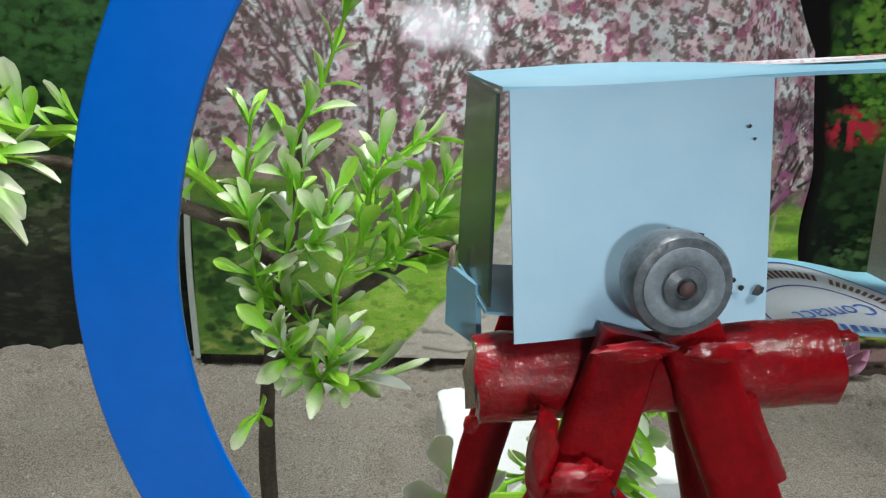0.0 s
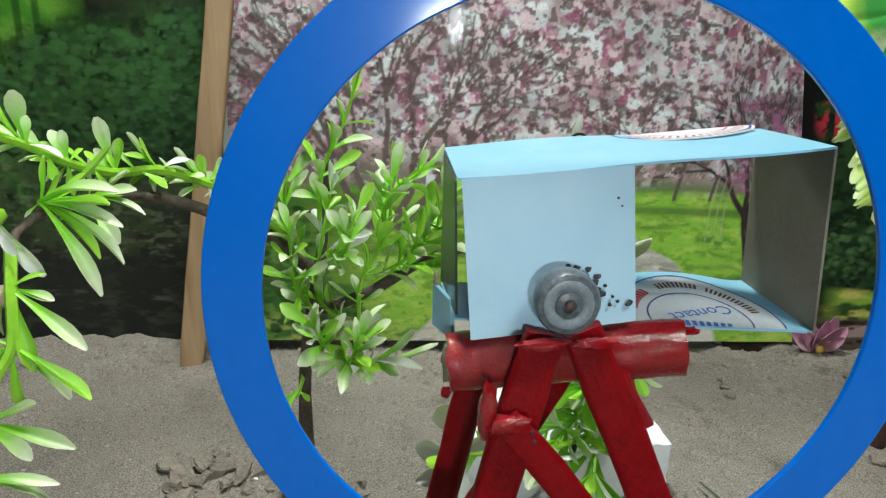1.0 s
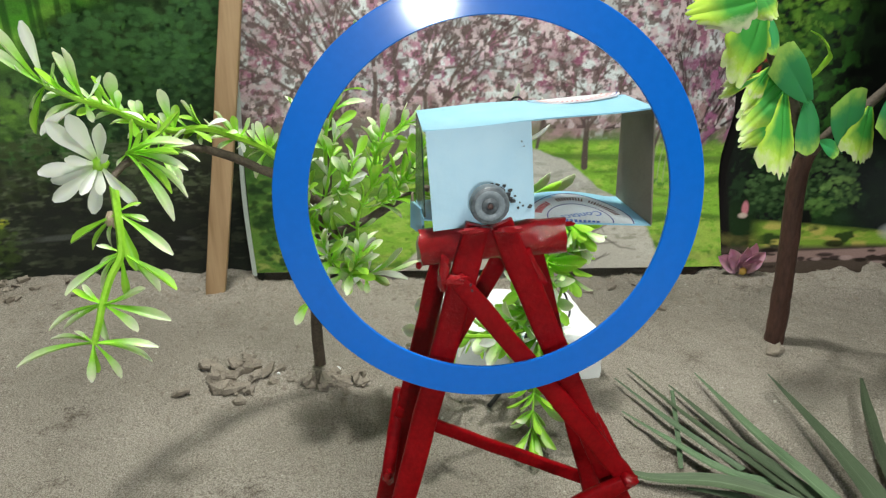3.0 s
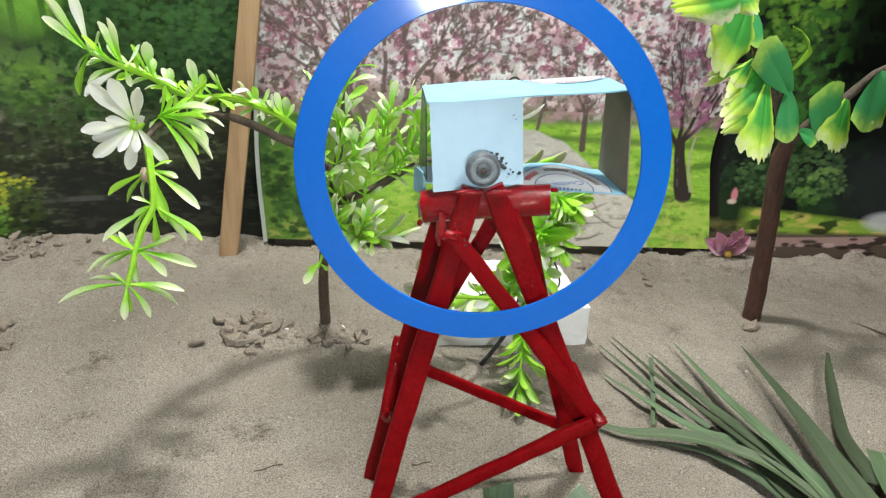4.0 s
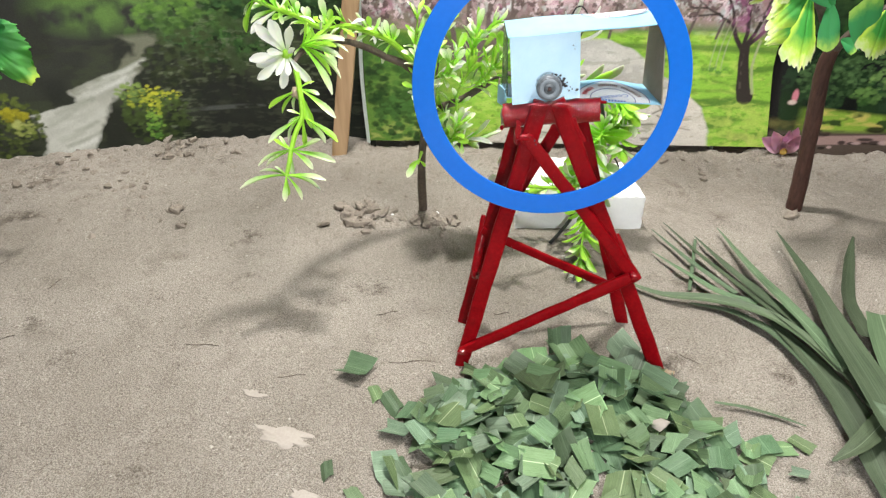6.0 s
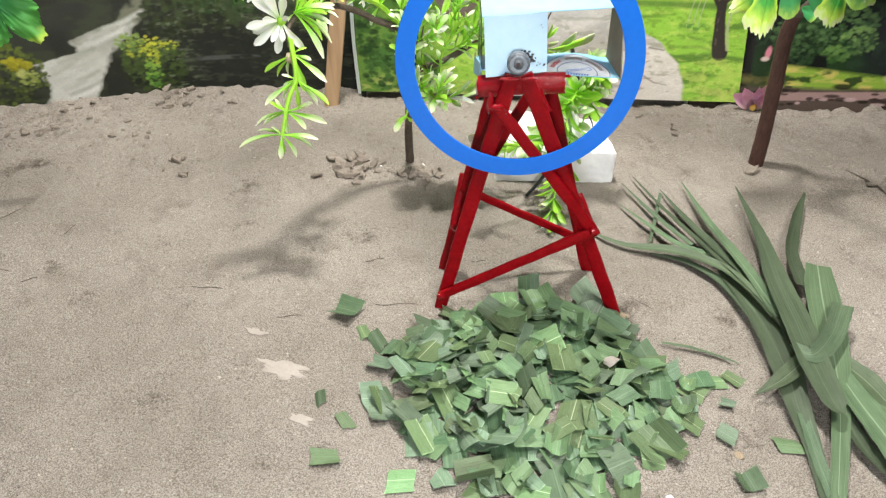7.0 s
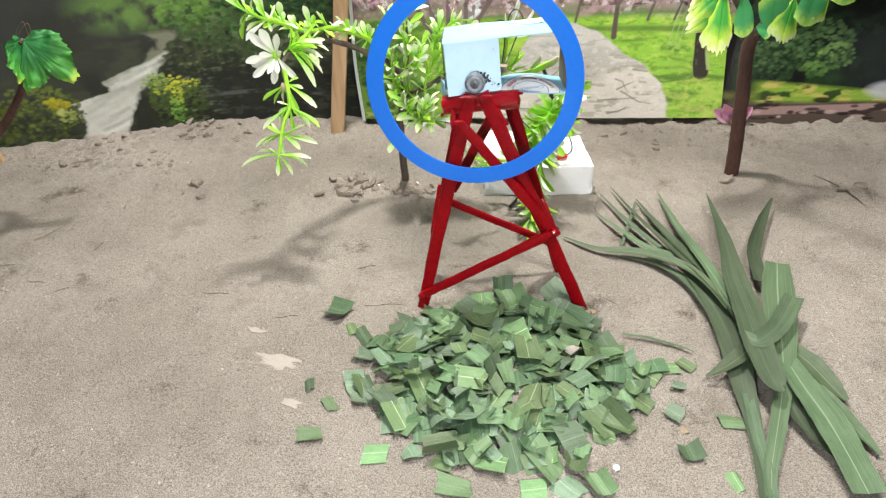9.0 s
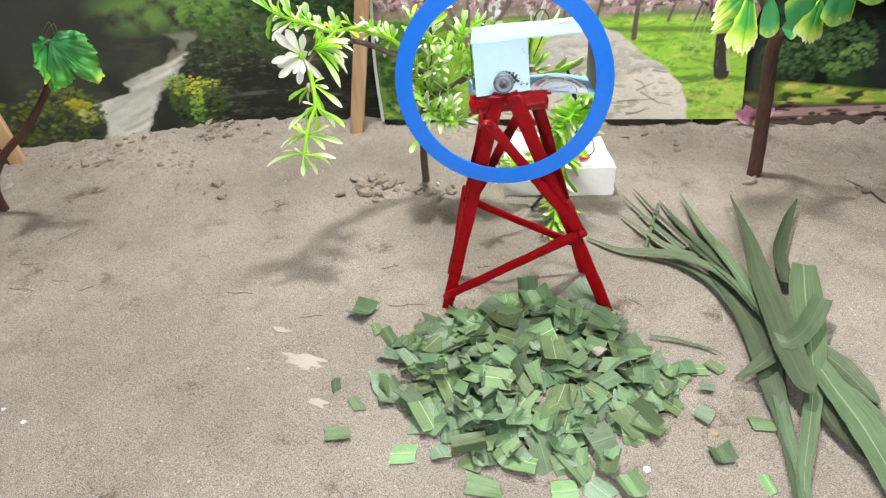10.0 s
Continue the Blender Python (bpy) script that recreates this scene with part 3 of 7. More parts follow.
def paint_blossom_park():
    p = Picture(-0.487, 0.0, 0.0015, 0.40, 0.0009, 11)
    S, Z, band = p.S, p.Z, p.band
    # blossom over a pale sky
    p.rgb[:] = (0.50, 0.52, 0.53)
    p.lay(band(p.cloud(0.030), 0.40, 0.62), (0.38, 0.28, 0.28))
    p.lay(band(p.cloud(0.016), 0.50, 0.62) * 0.85, (0.36, 0.15, 0.22))
    p.lay(band(p.cloud(0.008), 0.52, 0.66) * 0.85, (0.62, 0.42, 0.48))
    p.lay(band(p.cloud(0.007), 0.56, 0.68) * 0.8, (0.24, 0.07, 0.14))
    p.lay(band(p.cloud(0.009), 0.53, 0.63) * 0.9, (0.66, 0.70, 0.71))
    p.lay(band(p.cloud(0.006), 0.55, 0.65) * 0.85, (0.12, 0.09, 0.08))
    # far trees between blossom and lawn
    low = band(Z, 0.185 , 0.150 ) * band(p.cloud(0.02), 0.25, 0.55)
    p.lay(low, (0.20, 0.17, 0.13))
    p.lay(low * band(p.cloud(0.010), 0.5, 0.65), (0.36, 0.24, 0.25))
    p.lay(band(Z, 0.152, 0.138) * band(p.cloud(0.012, 3), 0.35, 0.6), (0.10, 0.17, 0.05))
    # lawn
    lawn = band(Z, 0.140, 0.133)
    p.lay(lawn, (0.23, 0.43, 0.050))
    p.lay(lawn * band(p.cloud(0.014, 5), 0.5, 0.66), (0.10, 0.20, 0.03))
    p.lay(lawn * band(p.cloud(0.005, 2.5), 0.5, 0.7) * 0.6, (0.40, 0.52, 0.10))
    p.lay(lawn * band(S, -0.36, -0.42) * 0.8, (0.07, 0.15, 0.03))
    p.lay(lawn * p.stroke([(-0.33, 0.126), (-0.15, 0.122), (0.0, 0.120)], 0.006, 0.008, 0.004) * 0.75, (0.06, 0.12, 0.03))
    for pts, w in (([(-0.110, 0.060), (-0.070, 0.058), (-0.032, 0.066)], 0.006), ([(-0.090, 0.084), (-0.050, 0.080), (0.0, 0.082)], 0.005), ([(-0.100, 0.070), (-0.06, 0.072), (-0.035, 0.066)], 0.003), ([(-0.07, 0.040), (-0.03, 0.036), (0.0, 0.040)], 0.003)):
        p.lay(lawn * p.stroke(pts, w, w * 0.7, 0.004) * band(p.cloud(0.008, 2), 0.35, 0.55) * 0.7, (0.08, 0.16, 0.03))
    p.lay(lawn * band(p.cloud(0.0035, 2), 0.58, 0.72) * 0.6, (0.12, 0.22, 0.03))
    p.lay(lawn * band(Z, 0.035, 0.01) * band(p.cloud(0.006, 2), 0.45, 0.65) * 0.6, (0.40, 0.42, 0.12))
    # path
    path = p.between([(0.0, -0.345), (0.085, -0.27), (0.132, -0.255)], [(0.0, -0.069), (0.024, -0.073), (0.05, -0.086), (0.062, -0.101), (0.076, -0.113), (0.09, -0.14), (0.118, -0.172), (0.132, -0.21)], 0.004, 0.004)
    p.lay(path, (0.54, 0.50, 0.44))
    p.lay(path * band(p.cloud(0.03, 3), 0.5, 0.66) * 0.55, (0.30, 0.285, 0.26))
    p.lay(path * band(p.cloud(0.004, 2), 0.55, 0.7) * 0.5, (0.64, 0.61, 0.55))
    p.lay(path * band(p.cloud(0.006, 3), 0.60, 0.7) * 0.6, (0.24, 0.24, 0.17))
    p.lay(path * band(Z, 0.07, 0.11) * 0.4, (0.40, 0.41, 0.41))
    rp = np.random.default_rng(77)
    for k in range(16):
        q, z, h = rp.uniform(-0.31, -0.08), rp.uniform(0.004, 0.085), rp.uniform(0.006, 0.03)
        p.lay(path * p.stroke([(q - h, z + rp.normal(0, 0.004)), (q, z), (q + h * 0.7, z + rp.normal(0, 0.006))], 0.0022, 0.001) * 0.75, (0.13, 0.12, 0.10))
    # trees
    r = np.random.default_rng(5)
    bark = (0.035, 0.028, 0.024)
    p.lay(p.stroke([(-0.033, 0.066), (-0.036, 0.074), (-0.038, 0.095), (-0.043, 0.122)], 0.021, 0.012), bark)
    p.lay(p.stroke([(-0.040, 0.072), (-0.043, 0.115)], 0.003, 0.002) * band(p.cloud(0.004), 0.45, 0.6) * 0.6, (0.10, 0.085, 0.07))
    for a in (-0.75, -0.25, 0.3, 0.75):
        p.tree(-0.046, 0.120, 0.036, a, 0.006, 4, bark, r, 0.4)
    p.lay(p.stroke([(-0.024, 0.070), (-0.028, 0.10), (-0.026, 0.13)], 0.004, 0.003) * 0.8, (0.34, 0.36, 0.20))
    p.lay(p.stroke([(-0.154, 0.112), (-0.156, 0.130), (-0.159, 0.150)], 0.007, 0.005), (0.09, 0.07, 0.06))
    for a in (-0.6, 0.0, 0.6):
        p.tree(-0.159, 0.148, 0.022, a, 0.003, 3, (0.12, 0.09, 0.08), r, 0.45)
    for q in (-0.245, -0.205, -0.118, -0.086):
        p.lay(p.stroke([(q, 0.132), (q + 0.002, 0.165)], 0.0035, 0.003), (0.10, 0.08, 0.07))
    for q in (-0.083, -0.075, -0.068):
        p.lay(p.stroke([(q, 0.097), (q + 0.001, 0.150)], 0.0016, 0.0016) * 0.55, (0.36, 0.38, 0.24))
    p.lay(p.oval(-0.074, 0.096, 0.018, 0.005, 0.9) * band(p.cloud(0.004), 0.35, 0.6) * 0.8, (0.07, 0.17, 0.04))
    for q, a in ((-0.378, -0.25), (-0.366, 0.05), (-0.358, 0.3), (-0.372, -0.55), (-0.352, 0.65)):
        p.tree(q, 0.105, 0.062, a, 0.0070, 4, (0.13, 0.10, 0.09), r, 0.33)
    for pts in ([(-0.487, 0.205), (-0.45, 0.222), (-0.40, 0.243), (-0.33, 0.25)], [(-0.30, 0.26), (-0.22, 0.235), (-0.15, 0.222), (-0.08, 0.208), (-0.02, 0.214)],
                [(-0.487, 0.165), (-0.44, 0.18), (-0.40, 0.20)], [(-0.16, 0.205), (-0.10, 0.225), (-0.03, 0.25)], [(-0.34, 0.21), (-0.28, 0.222), (-0.23, 0.225), (-0.19, 0.22)], [(-0.43, 0.29), (-0.33, 0.275), (-0.22, 0.29), (-0.1, 0.27)]):
        p.lay(p.stroke(pts, 0.0045, 0.002) * band(p.cloud(0.010), 0.30, 0.55) * 0.8, (0.10, 0.07, 0.07))
    p.lay((Z > 0.15) * band(p.cloud(0.006), 0.60, 0.68) * 0.9, (0.62, 0.50, 0.52))
    p.lay((Z > 0.15) * band(p.cloud(0.005), 0.60, 0.68) * 0.8, (0.09, 0.06, 0.06))
    p.lay((Z > 0.15) * band(p.cloud(0.030), 0.52, 0.64) * 0.35, (0.10, 0.07, 0.07))
    shade = (band(S, -0.12, -0.03) * band(Z, 0.125, 0.15) * band(Z, 0.27, 0.22) * band(p.cloud(0.014), 0.34, 0.52))
    p.lay(shade * 0.62, (0.075, 0.045, 0.060))
    p.lay(shade * band(p.cloud(0.010), 0.54, 0.64) * 0.8, (0.34, 0.12, 0.24))
    # grass at the foot of the sheet, on the near edge
    rb = np.random.default_rng(15)
    p.clump(-0.455, 0.085, 0.035, 0.050, 260, rb, (0.012, 0.035, 0.010), (0.07, 0.17, 0.03), 0.006)
    p.clump(-0.430, 0.030, 0.050, 0.030, 220, rb, (0.012, 0.030, 0.010), (0.06, 0.15, 0.03), 0.005)
    # printed colours dim towards the east, countering lamp light on the leaning sheet
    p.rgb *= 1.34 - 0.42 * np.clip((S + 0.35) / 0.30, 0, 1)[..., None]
    p.lay(band(S, -0.06, -0.05) * band(Z, 0.06, 0.05) * band(p.cloud(0.006), 0.4, 0.6) * 0.6, (0.36, 0.46, 0.09))
    return p


def paint_forest_stream():
    p = Picture(-0.80, -0.132, -0.02, 0.40, 0.0011, 31)
    S, Z, band = p.S, p.Z, p.band
    p.rgb[:] = (0.020, 0.024, 0.018)
    p.lay(band(p.cloud(0.05), 0.4, 0.7) * 0.8, (0.045, 0.055, 0.035))
    # bright bamboo wood
    glade = band(Z + 0.25 * S, 0.100, 0.150) * band(S, -0.235, -0.275)
    p.lay(glade, (0.09, 0.30, 0.03))
    p.lay(glade * band(p.cloud(0.03), 0.4, 0.7), (0.22, 0.48, 0.06))
    r = np.random.default_rng(8)
    for k in range(26):
        s = -0.26 - 0.02 * k + r.normal(0, 0.006)
        p.lay(glade * p.stroke([(s + r.normal(0, 0.004), 0.13), (s, 0.40)], 0.005, r.uniform(0.004, 0.009)) * 0.75, (0.02, 0.07, 0.015))
    # shrubs, dark green with lit leaves
    shrub = np.maximum(p.oval(-0.235, 0.200, 0.085, 0.060), np.maximum(p.oval(-0.155, 0.205, 0.075, 0.075), p.oval(-0.30, 0.150, 0.08, 0.05)))
    p.lay(shrub, (0.022, 0.055, 0.018))
    p.lay(shrub * band(p.cloud(0.020), 0.45, 0.65) * 0.8, (0.035, 0.095, 0.025))
    p.lay(shrub * band(p.cloud(0.0065), 0.52, 0.66) * 0.8, (0.07, 0.17, 0.04))
    p.lay(shrub * band(p.cloud(0.006), 0.55, 0.66), (0.008, 0.016, 0.008))
    p.lay(band(S, -0.20, -0.12) * band(Z, 0.23, 0.28) * 0.6, (0.10, 0.15, 0.10))
    # grey haze over the far water, with the glossy sheet's sheen painted in
    haze_sheen = p.oval(-0.62, 0.20, 0.22, 0.13, 0.8)
    p.lay(haze_sheen * 0.75, (0.055, 0.058, 0.055))
    p.lay(p.oval(-0.36, 0.165, 0.09, 0.03, 0.7) * band(p.cloud(0.012), 0.42, 0.6) * 0.8, (0.13, 0.25, 0.06))
    p.lay(p.oval(-0.28, 0.10, 0.10, 0.06, 0.6) * band(p.cloud(0.007), 0.5, 0.66) * 0.6, (0.06, 0.09, 0.035))
    p.lay(p.oval(-0.435, 0.168, 0.055, 0.026, 0.9) * band(p.cloud(0.02), 0.25, 0.6) * 0.85, (0.13, 0.24, 0.06))
    # leaves and stones in the gloom
    p.lay(band(Z, 0.14, 0.10) * band(p.cloud(0.006, 2.5), 0.60, 0.72) * band(S, -0.43, -0.38) * 0.75, (0.15, 0.18, 0.10))
    p.lay(band(Z, 0.20, 0.12) * band(p.cloud(0.0045, 3), 0.64, 0.74) * band(S, -0.42, -0.36) * 0.6, (0.17, 0.21, 0.12))
    p.lay(band(p.cloud(0.020, 1.5), 0.50, 0.66) * band(S, -0.40, -0.30) * band(Z, 0.02, 0.06) * 0.5, (0.045, 0.075, 0.030))
    p.lay(band(Z, 0.18, 0.12) * band(p.cloud(0.012, 2), 0.55, 0.7) * 0.4, (0.06, 0.075, 0.04))
    # stream
    stream = p.between([(0.0, -0.530), (0.028, -0.522), (0.05, -0.530), (0.062, -0.482), (0.076, -0.484), (0.087, -0.456), (0.096, -0.430), (0.11, -0.411), (0.124, -0.408), (0.137, -0.425)],
                       [(0.0, -0.476), (0.024, -0.466), (0.048, -0.450), (0.067, -0.437), (0.082, -0.418), (0.093, -0.404), (0.116, -0.396), (0.128, -0.383), (0.137, -0.384)], 0.007, 0.010, 0.016)
    p.lay(stream * 0.9, (0.20, 0.21, 0.15))
    bright = stream * band(Z + 0.03 * p.cloud(0.02), 0.115, 0.075)
    p.lay(bright * 0.9, (0.54, 0.55, 0.49))
    p.lay(bright * band(p.cloud(0.030, 1.2), 0.25, 0.80) * 0.7, (0.72, 0.73, 0.68))
    # long soft streaks that follow the water down to the left
    rs = np.random.default_rng(77)
    for k in range(40):
        z = rs.uniform(0.004, 0.095)
        q = float(np.interp(z, (0.0, 0.05, 0.08, 0.10, 0.13), (-0.500, -0.488, -0.445, -0.412, -0.398))) + rs.normal(0, 0.020 if z < 0.07 else 0.008)
        run = rs.uniform(0.012, 0.034)
        c = ((0.86, 0.87, 0.84), (0.36, 0.38, 0.31), (0.66, 0.68, 0.62), (0.22, 0.25, 0.17))[k % 4]
        p.lay(stream * p.stroke([(q + run, z + run * 0.42), (q, z), (q - run * 0.8, z - run * 0.22)], 0.0045, 0.0030, 0.004) * rs.uniform(0.2, 0.42), c)
    # lit bushes on the banks
    rb = np.random.default_rng(23)
    p.clump(-0.398, 0.036, 0.040, 0.034, 330, rb, (0.012, 0.018, 0.010), (0.08, 0.13, 0.030), 0.0045)
    for q, z, a, b, n in ((-0.405, 0.066, 0.020, 0.009, 34), (-0.396, 0.056, 0.012, 0.010, 34), (-0.385, 0.060, 0.020, 0.006, 26), (-0.400, 0.044, 0.008, 0.012, 26), (-0.418, 0.058, 0.010, 0.010, 18)):
        p.clump(q, z, a, b, n, rb, (0.10, 0.20, 0.025), (0.62, 0.62, 0.06), 0.0028)
    p.clump(-0.402, 0.026, 0.010, 0.020, 60, rb, (0.08, 0.20, 0.03), (0.24, 0.42, 0.06), 0.0030)
    p.clump(-0.420, 0.068, 0.016, 0.012, 50, rb, (0.10, 0.17, 0.05), (0.26, 0.38, 0.09), 0.0035)
    p.clump(-0.575, 0.040, 0.055, 0.044, 420, rb, (0.020, 0.030, 0.014), (0.15, 0.20, 0.040), 0.0040)
    p.clump(-0.551, 0.052, 0.014, 0.012, 40, rb, (0.20, 0.20, 0.02), (0.48, 0.44, 0.03), 0.0045)
    p.clump(-0.543, 0.036, 0.012, 0.010, 30, rb, (0.22, 0.28, 0.06), (0.46, 0.50, 0.16), 0.004)
    p.clump(-0.67, 0.03, 0.06, 0.05, 200, rb, (0.016, 0.026, 0.012), (0.16, 0.20, 0.03), 0.006)
    p.clump(-0.362, 0.155, 0.035, 0.022, 120, rb, (0.03, 0.07, 0.02), (0.15, 0.30, 0.05), 0.005)
    p.clump(-0.350, 0.100, 0.05, 0.035, 140, rb, (0.016, 0.022, 0.012), (0.055, 0.08, 0.03), 0.005)
    p.clump(-0.235, 0.195, 0.085, 0.060, 900, rb, (0.014, 0.036, 0.015), (0.075, 0.180, 0.055), 0.0050)
    p.clump(-0.160, 0.200, 0.060, 0.070, 500, rb, (0.016, 0.040, 0.018), (0.075, 0.175, 0.060), 0.0050)
    p.rgb *= 1.2
    # dark pool by the stake
    pool = band(Z, 0.085, 0.070) * band(S, -0.37, -0.34)
    p.lay(pool * 0.8, (0.016, 0.019, 0.018))
    p.lay(pool * p.stroke([(-0.37, 0.038), (-0.28, 0.042), (-0.18, 0.036)], 0.006, 0.004) * band(p.cloud(0.008, 3), 0.45, 0.6), (0.09, 0.10, 0.09))
    return p


def paint_dark_garden():
    p = Picture(-0.060, 0.44, -0.02, 0.40, 0.0012, 57)
    S, Z, band = p.S, p.Z, p.band
    p.rgb[:] = (0.010, 0.014, 0.011)
    p.lay(band(p.cloud(0.06), 0.42, 0.62) * band(Z, 0.28, 0.05), (0.018, 0.040, 0.014))
    p.lay(band(p.cloud(0.012), 0.54, 0.66) * 0.7, (0.026, 0.056, 0.024))
    rb = np.random.default_rng(41)
    p.clump(0.085, 0.088, 0.062, 0.040, 620, rb, (0.010, 0.024, 0.010), (0.090, 0.170, 0.060), 0.0040)
    p.clump(0.128, 0.080, 0.024, 0.018, 110, rb, (0.03, 0.08, 0.025), (0.19, 0.32, 0.09), 0.0036)
    p.clump(0.105, 0.064, 0.020, 0.010, 50, rb, (0.03, 0.08, 0.02), (0.13, 0.24, 0.06), 0.004)
    p.clump(0.055, 0.150, 0.045, 0.050, 320, rb, (0.006, 0.014, 0.007), (0.035, 0.075, 0.025), 0.006)
    p.clump(0.035, 0.260, 0.040, 0.050, 300, rb, (0.014, 0.05, 0.010), (0.15, 0.31, 0.04), 0.0045)
    p.clump(0.030, 0.205, 0.020, 0.020, 90, rb, (0.020, 0.07, 0.012), (0.17, 0.36, 0.05), 0.0040)
    p.lay(p.poly([(0.078, 0.036), (0.100, 0.036), (0.097, 0.062), (0.082, 0.062)], 0.004), (0.008, 0.010, 0.008))
    p.lay(p.oval(0.035, 0.255, 0.06, 0.06, 0.6) * band(p.cloud(0.010), 0.45, 0.62) * 0.7, (0.05, 0.14, 0.025))
    p.lay(p.oval(0.035, 0.27, 0.04, 0.05, 0.6) * band(p.cloud(0.007), 0.57, 0.68) * 0.8, (0.14, 0.27, 0.04))
    p.lay(p.oval(0.075, 0.18, 0.03, 0.05, 0.6) * band(p.cloud(0.008), 0.5, 0.64), (0.05, 0.16, 0.03))
    p.lay(p.oval(0.012, 0.200, 0.022, 0.016, 0.5) * band(p.cloud(0.006), 0.40, 0.52), (0.42, 0.03, 0.05))
    p.lay(p.oval(0.23, 0.10, 0.09, 0.11, 0.8) * 0.8, (0.022, 0.026, 0.027))
    # near-black strip that follows the edge of the park sheet
    p.lay(band(S + 0.11 * Z, 0.016, 0.011), (0.010, 0.009, 0.009))
    # meadow strip and fallen logs
    m = band(Z + 0.10 * (S - 0.10), 0.046, 0.040) * band(S, 0.03, 0.05)
    p.lay(band(Z, 0.040, 0.030) * band(S, 0.10, 0.06) * band(p.cloud(0.01, 2), 0.3, 0.6), (0.13, 0.12, 0.04))
    p.lay(m, (0.24, 0.38, 0.05))
    p.lay(m * band(p.cloud(0.008, 3), 0.52, 0.66), (0.52, 0.46, 0.12))
    p.lay(m * band(p.cloud(0.010, 2), 0.55, 0.66), (0.04, 0.07, 0.02))
    low = band(Z, 0.022, 0.016)
    p.lay(low, (0.10, 0.075, 0.06))
    p.lay(low * p.stroke([(0.03, 0.006), (0.15, 0.010), (0.44, 0.020)], 0.012, 0.010), (0.36, 0.24, 0.22))
    p.lay(low * band(p.cloud(0.008, 3), 0.55, 0.66), (0.05, 0.035, 0.03))
    for k in range(14):
        q = 0.045 + 0.011 * k
        p.lay(p.oval(q + rb.normal(0, 0.003), 0.004 + rb.normal(0, 0.005), rb.uniform(0.003, 0.010), rb.uniform(0.0015, 0.003), 0.5) * 0.85, (0.02, 0.015, 0.014) if k % 3 else (0.50, 0.36, 0.34))
    p.lay(p.oval(0.128, 0.022, 0.012, 0.004, 0.5) * 0.9, (0.02, 0.016, 0.014))
    p.lay(p.oval(0.21, 0.035, 0.03, 0.012, 0.5) * 0.8, (0.50, 0.52, 0.54))
    p.rgb *= 0.74
    p.rgb *= 1 - 0.72 * (band(S + 0.02 * p.cloud(0.02), 0.075, 0.105) * band(Z, 0.10, 0.135))[..., None]
    # pink bud
    p.lay(p.oval(0.024, 0.064, 0.0035, 0.008, 0.5), (0.50, 0.18, 0.22))
    p.lay(p.oval(0.022, 0.056, 0.005, 0.003, 0.5), (0.50, 0.40, 0.34))
    return p


def backing(place, ss, z0, z1):
    """A board of real thickness behind a printed sheet, following its lean and bend."""
    bm, zs = bmesh.new(), [z0 + (z1 - z0) * k / 12 for k in range(13)]
    rings = []
    for q in ss:
        up = [place(q, z) for z in zs]
        rings.append([p - WALL_OUT * 0.006 for p in up] + [p - WALL_OUT * 0.014 for p in reversed(up)])
    loft(bm, rings)
    return bm


def on_wall(out=0.0):
    return lambda s, z: WALL_AT + WALL_ALONG * s + WALL_OUT * (out + 0.0022 * math.sin(s * 21 + 1) * math.sin(z * 11)) + Vector((0, 0, z))


LEAN = 0.66


def leaning(out, skew):
    """A sheet that stands on the wall line and leans back, more and more towards the east; what is drawn upright is laid out on the slope."""
    upright = on_wall(out)

    def place(s, z):
        p = upright(s - skew * z * max(0.0, min(1.0, (s + 0.09) / 0.09)), z)
        lean = LEAN * max(0.0, min(1.0, (s + 0.487) / 0.487))
        u = max(0.0, min(1.0, (z - 0.09) / 0.08))
        c = Vector((-0.085, -0.45, 0.385)).lerp(Vector((-0.080, -0.18, 0.280)), u * u * (3 - 2 * u))
        run = p.y - c.y
        return c + (p - c) * ((run + lean * c.z) / (run - lean * (z - c.z)))

    return place


def bent(s, z):
    """The forest sheet follows the back wall and turns forward past x -0.32."""
    y = 0.4295 - 0.1405 * (s + 0.16) if s > -0.30 else 0.4492 + 0.0 * s
    if s <= -0.30:
        k = min(1.0, (-0.30 - s) / 0.10)
        y = 0.4492 + (-0.1405) * (s + 0.30) * (1 - k) * 0.5 + 0.19 * (s + 0.30) * (0.5 * k if k < 1 else (1 - 0.05 / max(1e-6, -0.30 - s)))
    return Vector((s, y + 0.003 * math.sin(s * 17) * math.sin(z * 9), z))


def build_backdrops():
    for name, p, place, label, ss, z0 in (
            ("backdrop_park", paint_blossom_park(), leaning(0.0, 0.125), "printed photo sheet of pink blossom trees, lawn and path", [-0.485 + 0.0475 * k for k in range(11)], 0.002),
            ("backdrop_forest", paint_forest_stream(), bent, "glossy printed photo sheet of dark forest with a pale stream", [-0.80 + 0.04 * k for k in range(17)], -0.02),
            ("backdrop_garden", paint_dark_garden(), leaning(-0.010, 0.0), "printed photo sheet of a dark garden with meadow strip", [-0.060 + 0.05 * k for k in range(11)], -0.02)):
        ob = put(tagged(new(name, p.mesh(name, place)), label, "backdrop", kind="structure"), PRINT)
        part("backing_board", backing(place, ss, z0, 0.40), PAPER, ob, "pale board behind the sheet", smooth=False)
    # curled white paper edge of the park sheet
    bm = bmesh.new()
    rows = [on_wall(0.002)(-0.487 - 0.0035 * math.sin(z * 14 + 0.4) ** 2 - 0.001, z) for z in [k * 0.4 / 24 for k in range(25)]]
    rings = [[q, q + WALL_ALONG * 0.004, q + WALL_ALONG * 0.004 + WALL_OUT * 0.003, q + WALL_OUT * 0.002] for q in rows]
    loft(bm, rings)
    part("paper_edge", bm, PAPER, bpy.data.objects["backdrop_park"], "curled white paper edge")


build_backdrops()


